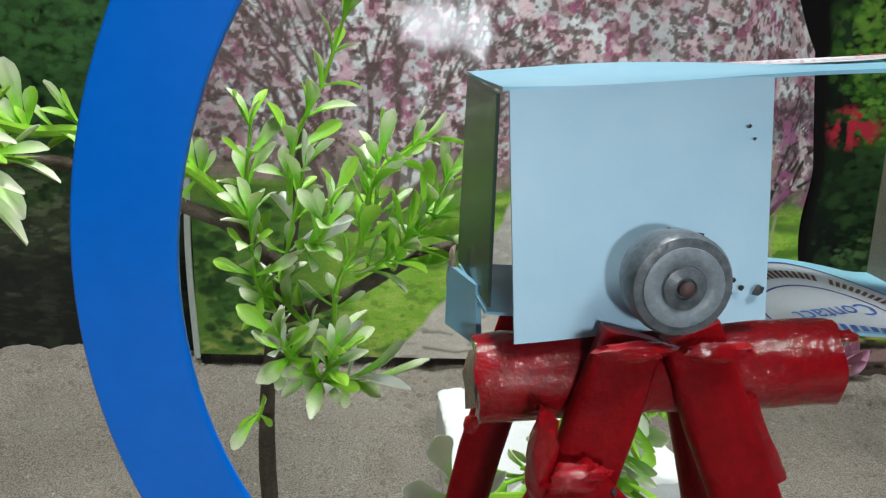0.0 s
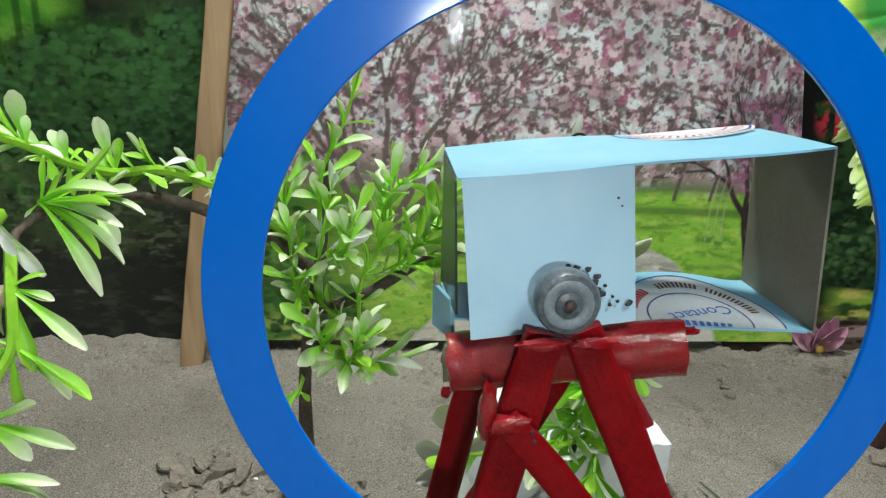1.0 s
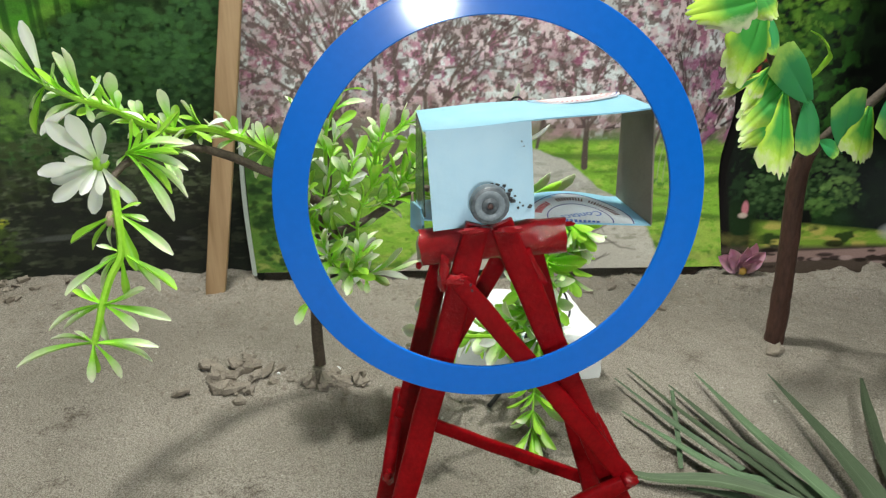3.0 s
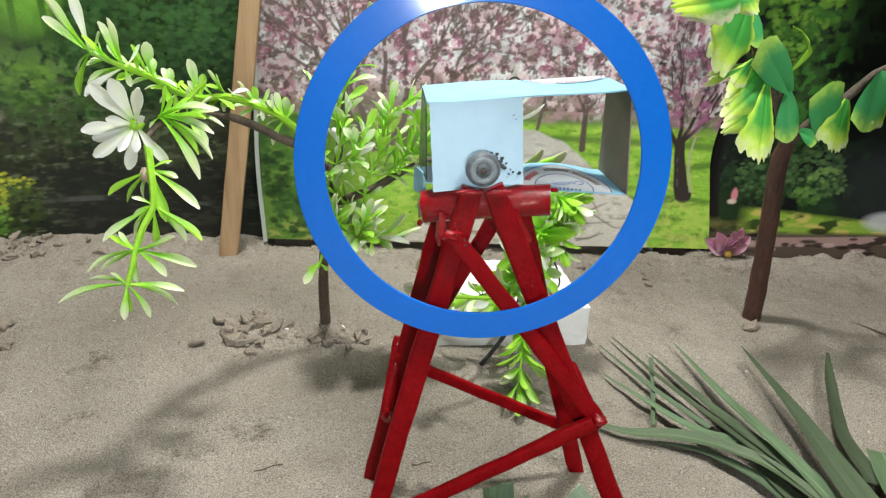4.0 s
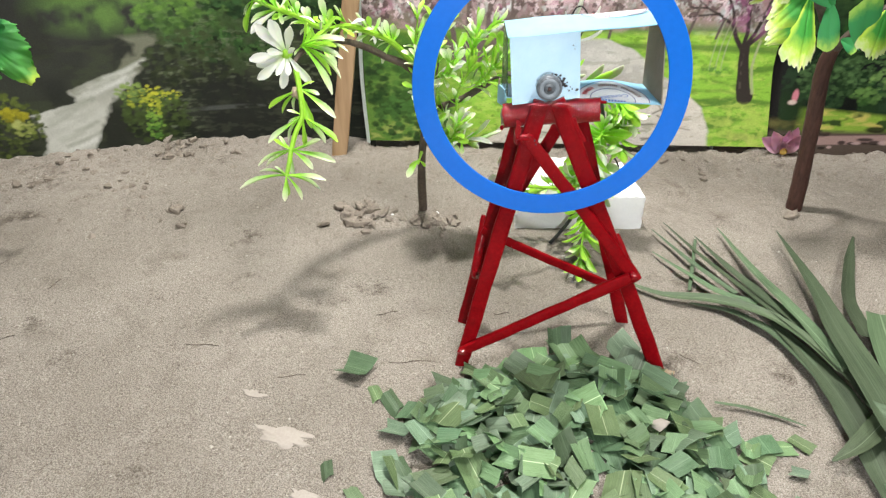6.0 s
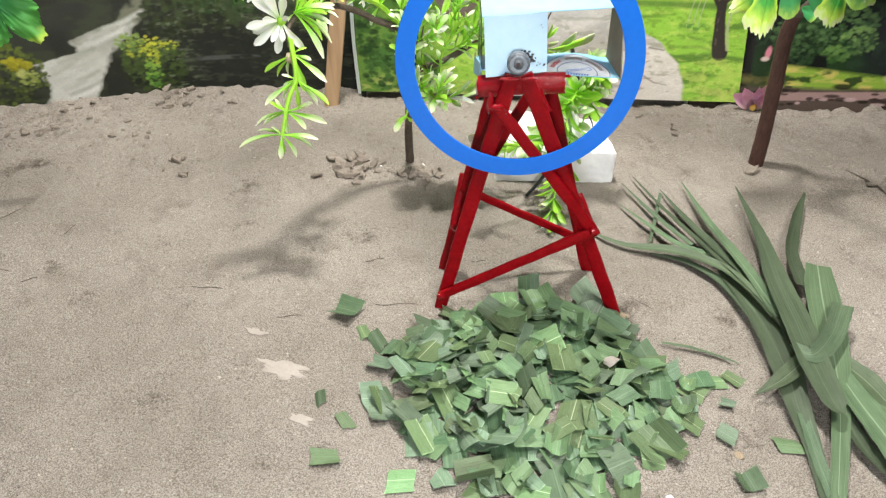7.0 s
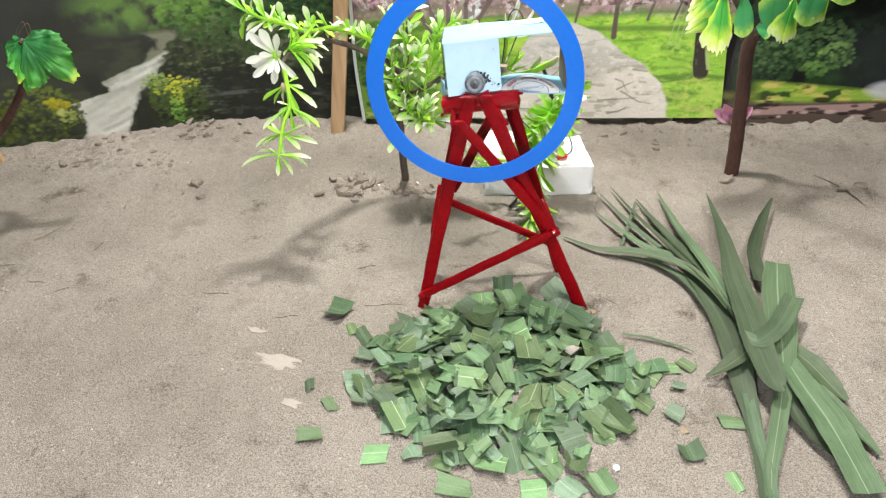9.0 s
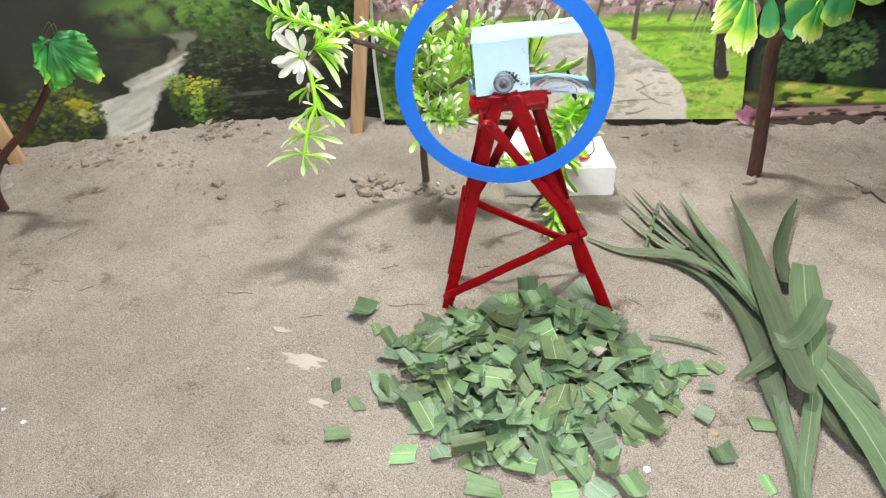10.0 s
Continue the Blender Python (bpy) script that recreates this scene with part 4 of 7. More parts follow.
# ---- wooden stakes ----
def wooden_stake(foot, top, w, d, turn, label):
    st = thing("wooden_stake", label, "stake", foot, "wooden stakes")
    face = Vector((math.sin(turn), -math.cos(turn), 0))
    part("post", stick(Vector(foot) - Vector((0, 0, 0.012)), top, w, w, d, face, 3, 0.001, 0.0003, 20, 9), WOOD, st)


wooden_stake((-0.1778, 0.3817, 0), (-0.1138, 0.3941, 0.42), 0.0182, 0.009, -0.1, "planed pale wooden stake standing upright in the sand")
wooden_stake((-0.622, 0.352, 0), (-0.690, 0.375, 0.34), 0.020, 0.010, 0.2, "planed wooden stake leaning against the forest sheet")


# ---- windmill model ----
def build_windmill():
    mill = thing("windmill_model", "handmade red stick windmill with blue card box and ring", "windmill model", (0.0, 0.01, 0))
    front = Vector((-0.17, -0.98, 0.1))
    a, b = Vector((-0.0407, 0.0233, 0.1817)), Vector((0.0172, 0.0113, 0.1882))
    # cross tube, hollow at both ends
    bm, rings = bmesh.new(), []
    d, x, y = axes(b - a)
    for u, r in [(0.06, 0.0052), (0.0, 0.0055), (0.0, 0.0074)] + [(k / 12, 0.0075) for k in range(1, 12)] + [(1.0, 0.0074), (1.0, 0.0055), (0.94, 0.0052)]:
        ring = []
        for k in range(28):
            t = 2 * math.pi * k / 28
            q = a.lerp(b, u) + (x * math.cos(t) + y * math.sin(t)) * r
            ring.append(q + Vector(noise.noise_vector(q * 220)) * 0.0006 + d * noise.noise(q * 160) * (0.0012 if u in (0.0, 1.0) else 0))
        rings.append(ring)
    loft(bm, rings)
    tube = part("cross_tube", bm, RED_ROUGH, mill, "glossy red painted tube with wet-looking lumps")
    part("torn_end", blob(a - d * 0.0004, (0.0012, 0.0045, 0.0050), 4, 0.5), BAMBOO, tube, "torn raw card end")
    # legs and braces
    legs = [
        ((-0.0200, 0.0100, 0.1950), (-0.0690, -0.0008, -0.004), 0.0110, 0.0102, 0.0048, front, 1, 0.0006),
        ((-0.0110, 0.0092, 0.1955), (0.0745, -0.0225, -0.004), 0.0112, 0.0106, 0.0048, front, 2, -0.0005),
        ((-0.0190, 0.0560, 0.1880), (-0.0625, 0.0480, -0.004), 0.0100, 0.0090, 0.0060, (-0.5, -0.8, 0), 3, 0.0),
        ((0.0100, 0.0480, 0.1880), (0.0655, 0.0360, -0.004), 0.0110, 0.0100, 0.0050, front, 4, 0.0)]
    braces = [
        ((-0.0300, 0.0035, 0.1755), (0.0480, -0.0160, 0.0775), 0.0082, 0.0085, 0.0040, front, 5, 0.0),
        ((-0.0690, -0.0050, 0.0150), (0.0420, -0.0178, 0.0812), 0.0072, 0.0078, 0.0045, front, 6, 0.0),
        ((-0.0482, 0.0505, 0.0825), (0.0560, 0.0410, 0.0300), 0.0065, 0.0065, 0.0040, front, 7, 0.0),
        ((0.0090, 0.0500, 0.1760), (-0.0350, 0.0570, 0.0850), 0.0085, 0.0085, 0.0040, front, 8, 0.0),
        ((-0.0450, 0.0597, 0.0900), (-0.0540, 0.0420, 0.0500), 0.0075, 0.0070, 0.0070, (-1, 0.1, 0), 9, 0.0),
        ((0.0375, 0.0080, 0.0990), (0.0470, -0.0120, 0.0765), 0.0055, 0.0060, 0.0050, (1, 0.1, 0), 10, 0.0)]
    for name, rows in (("leg", legs), ("brace", braces)):
        for p0, p1, w0, w1, th, f, sd, bend in rows:
            part(name, stick(p0, p1, w0, w1, th, f, sd, bend), RED, mill)
    for k, (c, s) in enumerate((((-0.0345, 0.0060, 0.1770), (0.0024, 0.0024, 0.0075)), ((-0.0300, 0.0030, 0.1748), (0.0050, 0.0018, 0.0024)), ((-0.0270, 0.0024, 0.1760), (0.0024, 0.0012, 0.0010)), ((-0.0225, 0.0040, 0.1950), (0.0060, 0.0016, 0.0012)), ((-0.0090, 0.0036, 0.1945), (0.0058, 0.0016, 0.0014)),
                                ((0.0445, -0.0180, 0.0825), (0.0036, 0.0030, 0.0030)), ((-0.0680, -0.0060, 0.0160), (0.0036, 0.0024, 0.0030)), ((-0.0540, 0.0410, 0.0510), (0.0030, 0.0026, 0.0050)), ((0.0015, 0.0040, 0.1665), (0.0016, 0.0010, 0.0012)), ((-0.0420, 0.0190, 0.1755), (0.0012, 0.0012, 0.0016)), ((0.0180, 0.0090, 0.1935), (0.0022, 0.0012, 0.0010)))):
        part("paint_lump", blob(c, s, k + 2, 0.42, 3, 1.9), RED_ROUGH, mill, "clotted glossy red paint")
    for k, c in enumerate(((-0.0240, 0.0006, 0.1712), (-0.0246, 0.0010, 0.1735), (0.0030, -0.0070, 0.1370))):
        part("nail_dent", blob(c, (0.0006, 0.0005, 0.0008), k + 70, 0.4, 1), BLACK_GLUE, mill, "small dark nail hole")
    part("paint_drip", stick((-0.0012, 0.0060, 0.1850), (0.0062, 0.0050, 0.1695), 0.0036, 0.0062, 0.0022, front, 31, 0.0008, 0.0006, 12, 2.5), RED_ROUGH, mill, "hanging flap of dried red paint")
    part("foot_base", blob((0.0750, -0.0258, 0.0005), (0.0085, 0.0050, 0.0018), 9, 0.4), BAMBOO, mill, "splintered raw foot")

    # box of folded card
    fl, fr = Vector((-0.0398, 0.0233, 0.2300)), Vector((0.0500, 0.0105, 0.2392))
    br, bl = Vector((0.0545, 0.0470, 0.2375)), Vector((-0.0362, 0.0600, 0.2310))
    roof = part("roof", sheet((fl, fr, br, bl), 0.0006, 24, 8, lambda u, v: 0.0012 * math.sin(u * 3.1) * (v - 0.3) - 0.0003 * math.sin(u * 9 + v * 2)), BLUE_ROOF, mill, "sky-blue folded card roof", smooth=False)
    p_bl, p_br, p_tr, p_tl = Vector((-0.0367, 0.0165, 0.1910)), Vector((0.0037, 0.0111, 0.1963)), Vector((0.0020, 0.0176, 0.2341)), Vector((-0.0388, 0.0233, 0.2299))
    panel = part("front_panel", sheet((p_bl, p_br, p_tr, p_tl), 0.0006, 12, 12, lambda u, v: 0.0005 * math.sin(u * 3.1) * math.sin(v * 3) + 0.0001 * math.sin(u * 11)), BLUE_CARD, mill, "pale blue card front with worn edge", smooth=False)
    base = part("box_floor", sheet(((-0.0390, 0.0260, 0.1925), (0.0559, 0.0122, 0.1894), (0.0535, 0.0420, 0.1926), (-0.0386, 0.0475, 0.1940)), 0.0006, 30, 10,
                                   lambda u, v: 0.0030 * math.sin(min(1, max(0, (u - 0.45) / 0.5)) * math.pi) * v * v), BLUE_ROOF, mill, "sky-blue card floor with round printed label", smooth=False)
    part("side_wall", sheet(((0.0560, 0.0122, 0.1896), (0.0500, 0.0107, 0.2388), (0.0540, 0.0465, 0.2370), (0.0537, 0.0420, 0.1928)), 0.0008, 8, 8, lambda u, v: 0.0007 * math.sin(3 * u) * math.sin(3 * v)), GREY_CARD, mill, "unprinted grey-brown card end wall", smooth=False)
    part("side_wall", sheet(((-0.0383, 0.0262, 0.1935), (-0.0400, 0.0246, 0.2292), (-0.0366, 0.0570, 0.2304), (-0.0380, 0.0500, 0.1945)), 0.0006, 6, 6), GREEN_CARD, mill, "dark green glossy card end", smooth=False)
    part("card_scrap", sheet(((-0.0410, 0.0440, 0.1830), (-0.0375, 0.0330, 0.1830), (-0.0385, 0.0330, 0.1950), (-0.0405, 0.0470, 0.1945)), 0.0012, 4, 4), BLUE_ROOF, mill, "folded sky-blue card corner")
    part("card_scrap", blob((-0.0402, 0.0465, 0.1935), (0.0008, 0.0022, 0.0048), 3, 0.6), BAMBOO, mill, "frayed corrugated edge")
    part("wood_block", sheet(((0.0060, 0.0520, 0.1960), (0.0130, 0.0500, 0.1960), (0.0130, 0.0500, 0.2010), (0.0060, 0.0520, 0.2010)), 0.006, 2, 2), BAMBOO, mill, "small pale wooden block")
    # label: white oval with inked rings and words
    turn, c0 = radians(-14), Vector((0.0275, 0.0205, 0))

    def floor_z(q):
        u = min(1, max(0, (q.x + 0.0390) / 0.0948))
        y0 = 0.0260 - 0.0138 * u
        v = min(1, max(0, (q.y - y0) / (0.0475 - 0.0055 * u - y0)))
        z = (0.1925 - 0.0031 * u) * (1 - v) + (0.1940 - 0.0014 * u) * v
        return z + 0.0030 * math.sin(min(1, max(0, (u - 0.45) / 0.5)) * math.pi) * v * v + 0.0003

    def lay_flat(s, t, lift):
        q = c0 + Vector((math.cos(turn) * s - math.sin(turn) * t, math.sin(turn) * s + math.cos(turn) * t, 0))
        edge = 0.0262 - 0.0138 * (q.x + 0.0390) / 0.0948
        if q.y < edge:
            q.y = edge
        q.z = floor_z(q) + lift
        return q

    def oval_print(name, r0, r1, ry, mat, lift, label):
        bm, n = bmesh.new(), 64
        steps = 10 if r0 == 0 else 2
        rows = []
        for j in range(steps):
            f = (r0 + (r1 - r0) * j / (steps - 1))
            rows.append([bm.verts.new(lay_flat(f * math.cos(2 * math.pi * k / n), f * ry * math.sin(2 * math.pi * k / n), lift)) for k in range(n)] if f > 1e-6 else [bm.verts.new(lay_flat(0, 0, lift))] * n)
        for p, q in zip(rows, rows[1:]):
            for k in range(n):
                vs = [p[k], p[(k + 1) % n], q[(k + 1) % n], q[k]]
                vs = list(dict.fromkeys(vs))
                if len(vs) > 2 and sum((vs[0].co - v.co).length for v in vs) > 1e-5:
                    bm.faces.new(vs)
        part(name, bm, mat, base, label)

    oval_print("label_ground", 0.0, 0.0230, 0.92, WHITE_PRINT, 0.00010, "white oval label")
    oval_print("label_ring", 0.0222, 0.0227, 0.92, NAVY_INK, 0.00022, "navy outer ring")
    oval_print("label_ring", 0.0136, 0.0141, 0.90, NAVY_INK, 0.00022, "navy inner ring")

    def word(text, size, mat, s, t, spin, parent=base):
        cu = bpy.data.curves.new("word", "FONT")
        cu.body, cu.size, cu.align_x, cu.align_y = text, size, "CENTER", "CENTER"
        tmp = bpy.data.objects.new("word", cu)
        me = bpy.data.meshes.new_from_object(tmp)
        bpy.data.objects.remove(tmp)
        bm = bmesh.new()
        bm.from_mesh(me)
        co, si = math.cos(spin), math.sin(spin)
        for v in bm.verts:
            px, py = v.co.x, v.co.y
            v.co = lay_flat(s + co * px - si * py, t + si * px + co * py, 0.0003)
        bpy.data.meshes.remove(me)
        part("lettering", bm, mat, parent, "", smooth=False)

    word("Contact", 0.0058, BLUE_INK, 0.001, 0.0030, radians(202))
    for n, size, mat, mid, rad in ((9, 0.0044, RED_INK, 152, 0.0180), (10, 0.0038, BROWN_INK, 100, 0.0178), (13, 0.0038, BROWN_INK, 46, 0.0178)):
        for i in range(n):
            ang = radians(mid + (i - (n - 1) / 2) * 4.1)
            co, si = math.cos(ang), math.sin(ang)
            bm = bmesh.new()
            h, w = size * 0.36, size * 0.10
            bm.faces.new([bm.verts.new(lay_flat((rad + p) * co - q * si, ((rad + p) * si + q * co) * 0.92, 0.0003)) for p, q in ((-h, -w), (h, -w), (h, w), (-h, w))])
            part("printed_bar", bm, mat, base, "", smooth=False)
    # the digits are plain bars
    for i in range(9):
        bm = bmesh.new()
        s = -0.0085 + i * 0.0019
        vs = [bm.verts.new(lay_flat(s + p, -0.0030 + q, 0.0003)) for p, q in ((0, -0.0014), (0.0012, -0.0014), (0.0012, 0.0014), (0, 0.0014))]
        bm.faces.new(vs)
        part("printed_bar", bm, BLUE_INK, base, "", smooth=False)
    # half of another round label runs off the back edge of the roof
    u_d, v_d = (fr - fl).normalized(), (bl - fl).normalized()
    mid = bl.lerp(br, 0.742) - v_d * 0.0006
    up = u_d.cross(v_d).normalized()

    def on_roof(r, a, lift):
        return mid + up * lift + u_d * r * math.cos(a) - v_d * r * 0.56 * math.sin(a)

    bm = bmesh.new()
    bm.faces.new([bm.verts.new(on_roof(0.0210, math.pi * k / 40, 0.0014)) for k in range(41)])
    half = part("label", bm, WHITE_PRINT, roof, "white printed half label", smooth=False)
    for r0, r1, ink in ((0.0194, 0.0201, NAVY_INK), (0.0128, 0.0133, RED_INK)):
        bm = bmesh.new()
        vs = [[bm.verts.new(on_roof(r, math.pi * k / 40, 0.0017)) for k in range(41)] for r in (r0, r1)]
        for k in range(40):
            bm.faces.new((vs[0][k], vs[0][k + 1], vs[1][k + 1], vs[1][k]))
        part("label_ring", bm, ink, half, "", smooth=False)
    for k in range(22):
        a = math.pi * (k + 1) / 24
        bm = bmesh.new()
        bm.faces.new([bm.verts.new(on_roof(r, a + d, 0.0017)) for r, d in ((0.0150, -0.024), (0.0180, -0.020), (0.0180, 0.020), (0.0150, 0.024))])
        part("printed_bar", bm, RED_INK, half, "", smooth=False)
    # black glue smears on the front
    w_x, w_z = (p_br - p_bl).normalized(), (p_tl - p_bl).normalized()
    w_n = w_x.cross(w_z)
    for k, (s, t, r) in enumerate(((0.0280, 0.0125, 0.0020), (0.0306, 0.0110, 0.0016), (0.0325, 0.0080, 0.0011), (0.0345, 0.0052, 0.0007), (0.0365, 0.0058, 0.0006), (0.0392, 0.0050, 0.0010), (0.0372, 0.0310, 0.0004), (0.0380, 0.0290, 0.0003), (0.0262, 0.0148, 0.0013), (0.0246, 0.0160, 0.0008), (0.0292, 0.0146, 0.0009), (0.0316, 0.0126, 0.0010), (0.0334, 0.0100, 0.0006), (0.0312, 0.0090, 0.0013), (0.0298, 0.0076, 0.0012), (0.0352, 0.0072, 0.0005))):
        bm = blob((0, 0, 0), (r, r * 0.35, r * 0.8), k + 20, 0.6, 1)
        for v in bm.verts:
            v.co = p_bl + w_x * (s + v.co.x) + w_z * (t + v.co.z) + w_n * (0.0012 - v.co.y * 0.6)
        part("glue_smear", bm, BLACK_GLUE, panel, "black glue smear")
    # wheel: blue ring on a clear disc with a grey hub
    c = Vector((-0.0186, -0.0015, 0.2068))
    n = Vector((math.sin(-0.158) * math.cos(0.052), -math.cos(-0.158) * math.cos(0.052), math.sin(0.052)))
    u = n.cross(Vector((0, 0, 1))).normalized()
    v = u.cross(n)

    def turned(profile, sides=96, at=c):
        bm = bmesh.new()
        rows = [[at + n * h + (u * math.cos(2 * math.pi * k / sides) + v * math.sin(2 * math.pi * k / sides)) * r for k in range(sides)] for r, h in profile]
        return bm, rows

    bm, rows = turned([(0.0673, 0.0), (0.0674, 0.0006), (0.0677, 0.0008), (0.0799, 0.0008), (0.0802, 0.0006), (0.0803, 0.0), (0.0802, -0.0006), (0.0677, -0.0008), (0.0674, -0.0006)], 128)
    vs = [[bm.verts.new(q) for q in r] for r in rows]
    for p, q in zip(vs, vs[1:] + vs[:1]):
        for k in range(128):
            bm.faces.new((p[k], p[(k + 1) % 128], q[(k + 1) % 128], q[k]))
    bmesh.ops.recalc_face_normals(bm, faces=bm.faces)
    wheel = part("wheel_ring", bm, BLUE_PLASTIC, mill, "glossy blue plastic ring", smooth=False)
    bm, rows = turned([(0.0060, 0.0002), (0.0674, 0.0002), (0.0674, -0.0002), (0.0060, -0.0002)])
    vs = [[bm.verts.new(q) for q in r] for r in rows]
    for p, q in zip(vs, vs[1:] + vs[:1]):
        for k in range(96):
            bm.faces.new((p[k], p[(k + 1) % 96], q[(k + 1) % 96], q[k]))
    part("clear_disc", bm, CLEAR, wheel, "clear plastic disc inside the ring", smooth=False)
    for name, prof, mat, lab in (
            ("hub", [(0.0040, -0.0058), (0.0070, -0.0050), (0.0076, -0.0024), (0.0076, 0.0010), (0.0071, 0.0020), (0.0058, 0.0023)], HUB_GREY, "grey plastic hub cap"),
            ("hub_face", [(0.0059, 0.0020), (0.0058, 0.0025), (0.0048, 0.0028), (0.0030, 0.0022), (0.0028, 0.0018)], HUB_PALE, "pale grey hub face"),
            ("hub_centre", [(0.0032, 0.0018), (0.0030, 0.0026), (0.0016, 0.0030), (0.0014, 0.0026)], HUB_GREY, "grey raised boss"),
            ("axle", [(0.0011, -0.0120), (0.0011, 0.0034), (0.0006, 0.0038)], RUST, "rusty axle tip")):
        bm, rows = turned(prof, 32, c + Vector((0.0014, 0.0062, -0.0017)))
        loft(bm, rows)
        bmesh.ops.recalc_face_normals(bm, faces=bm.faces)
        part(name, bm, mat, wheel, lab)
    part("motor", rod([c - n * 0.0215, c - n * 0.0225, c - n * 0.0400, c - n * 0.0420], [0.0060, 0.0085, 0.0085, 0.0060], 24), HUB_DARK, mill, "dark motor inside the box")
    # wires from the motor over the back of the roof
    part("wire", rod(smooth_line([(0.000, 0.050, 0.196), (0.012, 0.095, 0.178), (0.0244, 0.120, 0.1875), (0.029, 0.120, 0.199), (0.0345, 0.120, 0.212), (0.0350, 0.120, 0.2190), (0.0295, 0.120, 0.2252), (0.0235, 0.120, 0.2200), (0.020, 0.125, 0.195), (0.022, 0.140, 0.140), (0.060, 0.172, 0.080), (0.097, 0.197, 0.041)], 64), 0.00055, 6), WIRE, mill, "thin black wire")
    part("wire", rod(smooth_line([(-0.004, 0.050, 0.198), (0.006, 0.108, 0.2125), (0.012, 0.120, 0.2160), (0.019, 0.125, 0.2130), (0.015, 0.130, 0.190), (0.026, 0.145, 0.130), (0.064, 0.176, 0.076), (0.098, 0.197, 0.041)], 64), 0.00055, 6), WIRE, mill, "thin black wire")


build_windmill()


# ---- moulded plants ----
def leaf_mesh(name, mat, width, curl, cup, shape, seg=9):
    """A unit leaf from y 0 to y 1, pointed at the base, with a cupped blade of real thickness."""
    bm, rings = bmesh.new(), []
    for i in range(seg + 1):
        t = i / seg
        w = width * shape(t) + 0.012
        zc = curl * t * t
        th = 0.018 * (1 - 0.6 * t)
        rings.append([(-w, t, zc + cup * w), (-w * 0.5, t, zc + cup * w * 0.25 + th * 0.5), (0, t, zc + th * 0.5), (w * 0.5, t, zc + cup * w * 0.25 + th * 0.5), (w, t, zc + cup * w),
                      (w * 0.5, t, zc + cup * w * 0.25 - th), (0, t, zc - th * 1.3), (-w * 0.5, t, zc + cup * w * 0.25 - th)])
    loft(bm, rings)
    me = mesh_of(name, bm)
    me.materials.append(mat)
    return me


def spoon(t):
    grow = 0.16 + 0.84 * min(1.0, max(0.0, (t - 0.12) / 0.58)) ** 1.3
    return grow * (1.0 if t < 0.72 else math.sqrt(max(0.0, 1 - ((t - 0.72) / 0.285) ** 2)))


BENDS = ((0.150, 0.16, 0.5), (0.165, -0.26, 0.4), (0.135, -0.46, 0.6), (0.172, 0.36, 0.3), (0.155, -0.12, 0.5))
SMALL = {k: [(leaf_mesh("leaf", m, w, c, cup, spoon), c) for w, c, cup in BENDS] for k, m in (("g", LEAF_GREEN), ("p", LEAF_PALE), ("w", LEAF_WHITE))}
plant_rng = random.Random(7)


def leaf_pose(at, way, up_hint, length, roll=0.0):
    y = way.normalized()
    x = y.cross(up_hint)
    if x.length < 1e-4:
        x = y.cross(Vector((1, 0.2, 0)))
    x.normalize()
    z = x.cross(y)
    m = Matrix((x, y, z)).transposed().to_4x4()
    return Matrix.Translation(at) @ m @ pose(0, 0, 0, 0, roll, 0) @ Matrix.Diagonal((length, length, length, 1))


def arch_pose(at, tip, up_hint, curl, roll=0.0, wide=1.0):
    """The pose of a unit leaf with that curl, so that its bent tip ends at tip."""
    v = tip - at
    a = v.normalized()
    x = a.cross(up_hint)
    if x.length < 0.05:
        x = a.cross(Vector((0.3, -1, 0)))
    x.normalize()
    x = Matrix.Rotation(radians(roll), 3, a) @ x
    n, k = x.cross(a), math.sqrt(1 + curl * curl)
    y, z = (a - n * curl) / k, (n + a * curl) / k
    long = v.length / k
    return Matrix.Translation(at) @ Matrix((x, y, z)).transposed().to_4x4() @ Matrix.Diagonal((long * wide, long, long, 1))


def sprig(parent, pts, size, whorls, per, mix, open_a=58, thick=0.0011, first=0.12):
    """A green moulded sprig: a stem with whorls of slim spoon leaves arching out along it."""
    line = smooth_line(pts, 14)
    stem = part("sprig_stem", rod(line, [thick * (1.25 - 0.7 * i / 13) for i in range(14)], 6), STEM_GREEN, parent)
    r = plant_rng
    for k in range(whorls):
        u = first + (1 - first) * k / max(1, whorls - 1)
        i = min(12, int(u * 13))
        at = line[i].lerp(line[i + 1], u * 13 - i)
        d, x, y = axes((line[i + 1] - line[i]))
        a0 = r.uniform(0, 6.28)
        last = k == whorls - 1
        for j in range(per + (1 if last else 0)):
            a = a0 + 2 * math.pi * j / per + r.uniform(-0.4, 0.4)
            side = x * math.cos(a) + y * math.sin(a)
            op = radians(open_a * (0.6 if last else 1) + r.uniform(-18, 18))
            way = d * math.cos(op) + side * math.sin(op)
            length = size * r.uniform(0.62, 1.18) * (0.9 if last else 1)
            me, curl = r.choice(SMALL[r.choices("gpw", mix)[0]])
            placed("leaf", me, arch_pose(at, at + way * length, d, curl, r.uniform(-30, 30)), stem)
    return stem


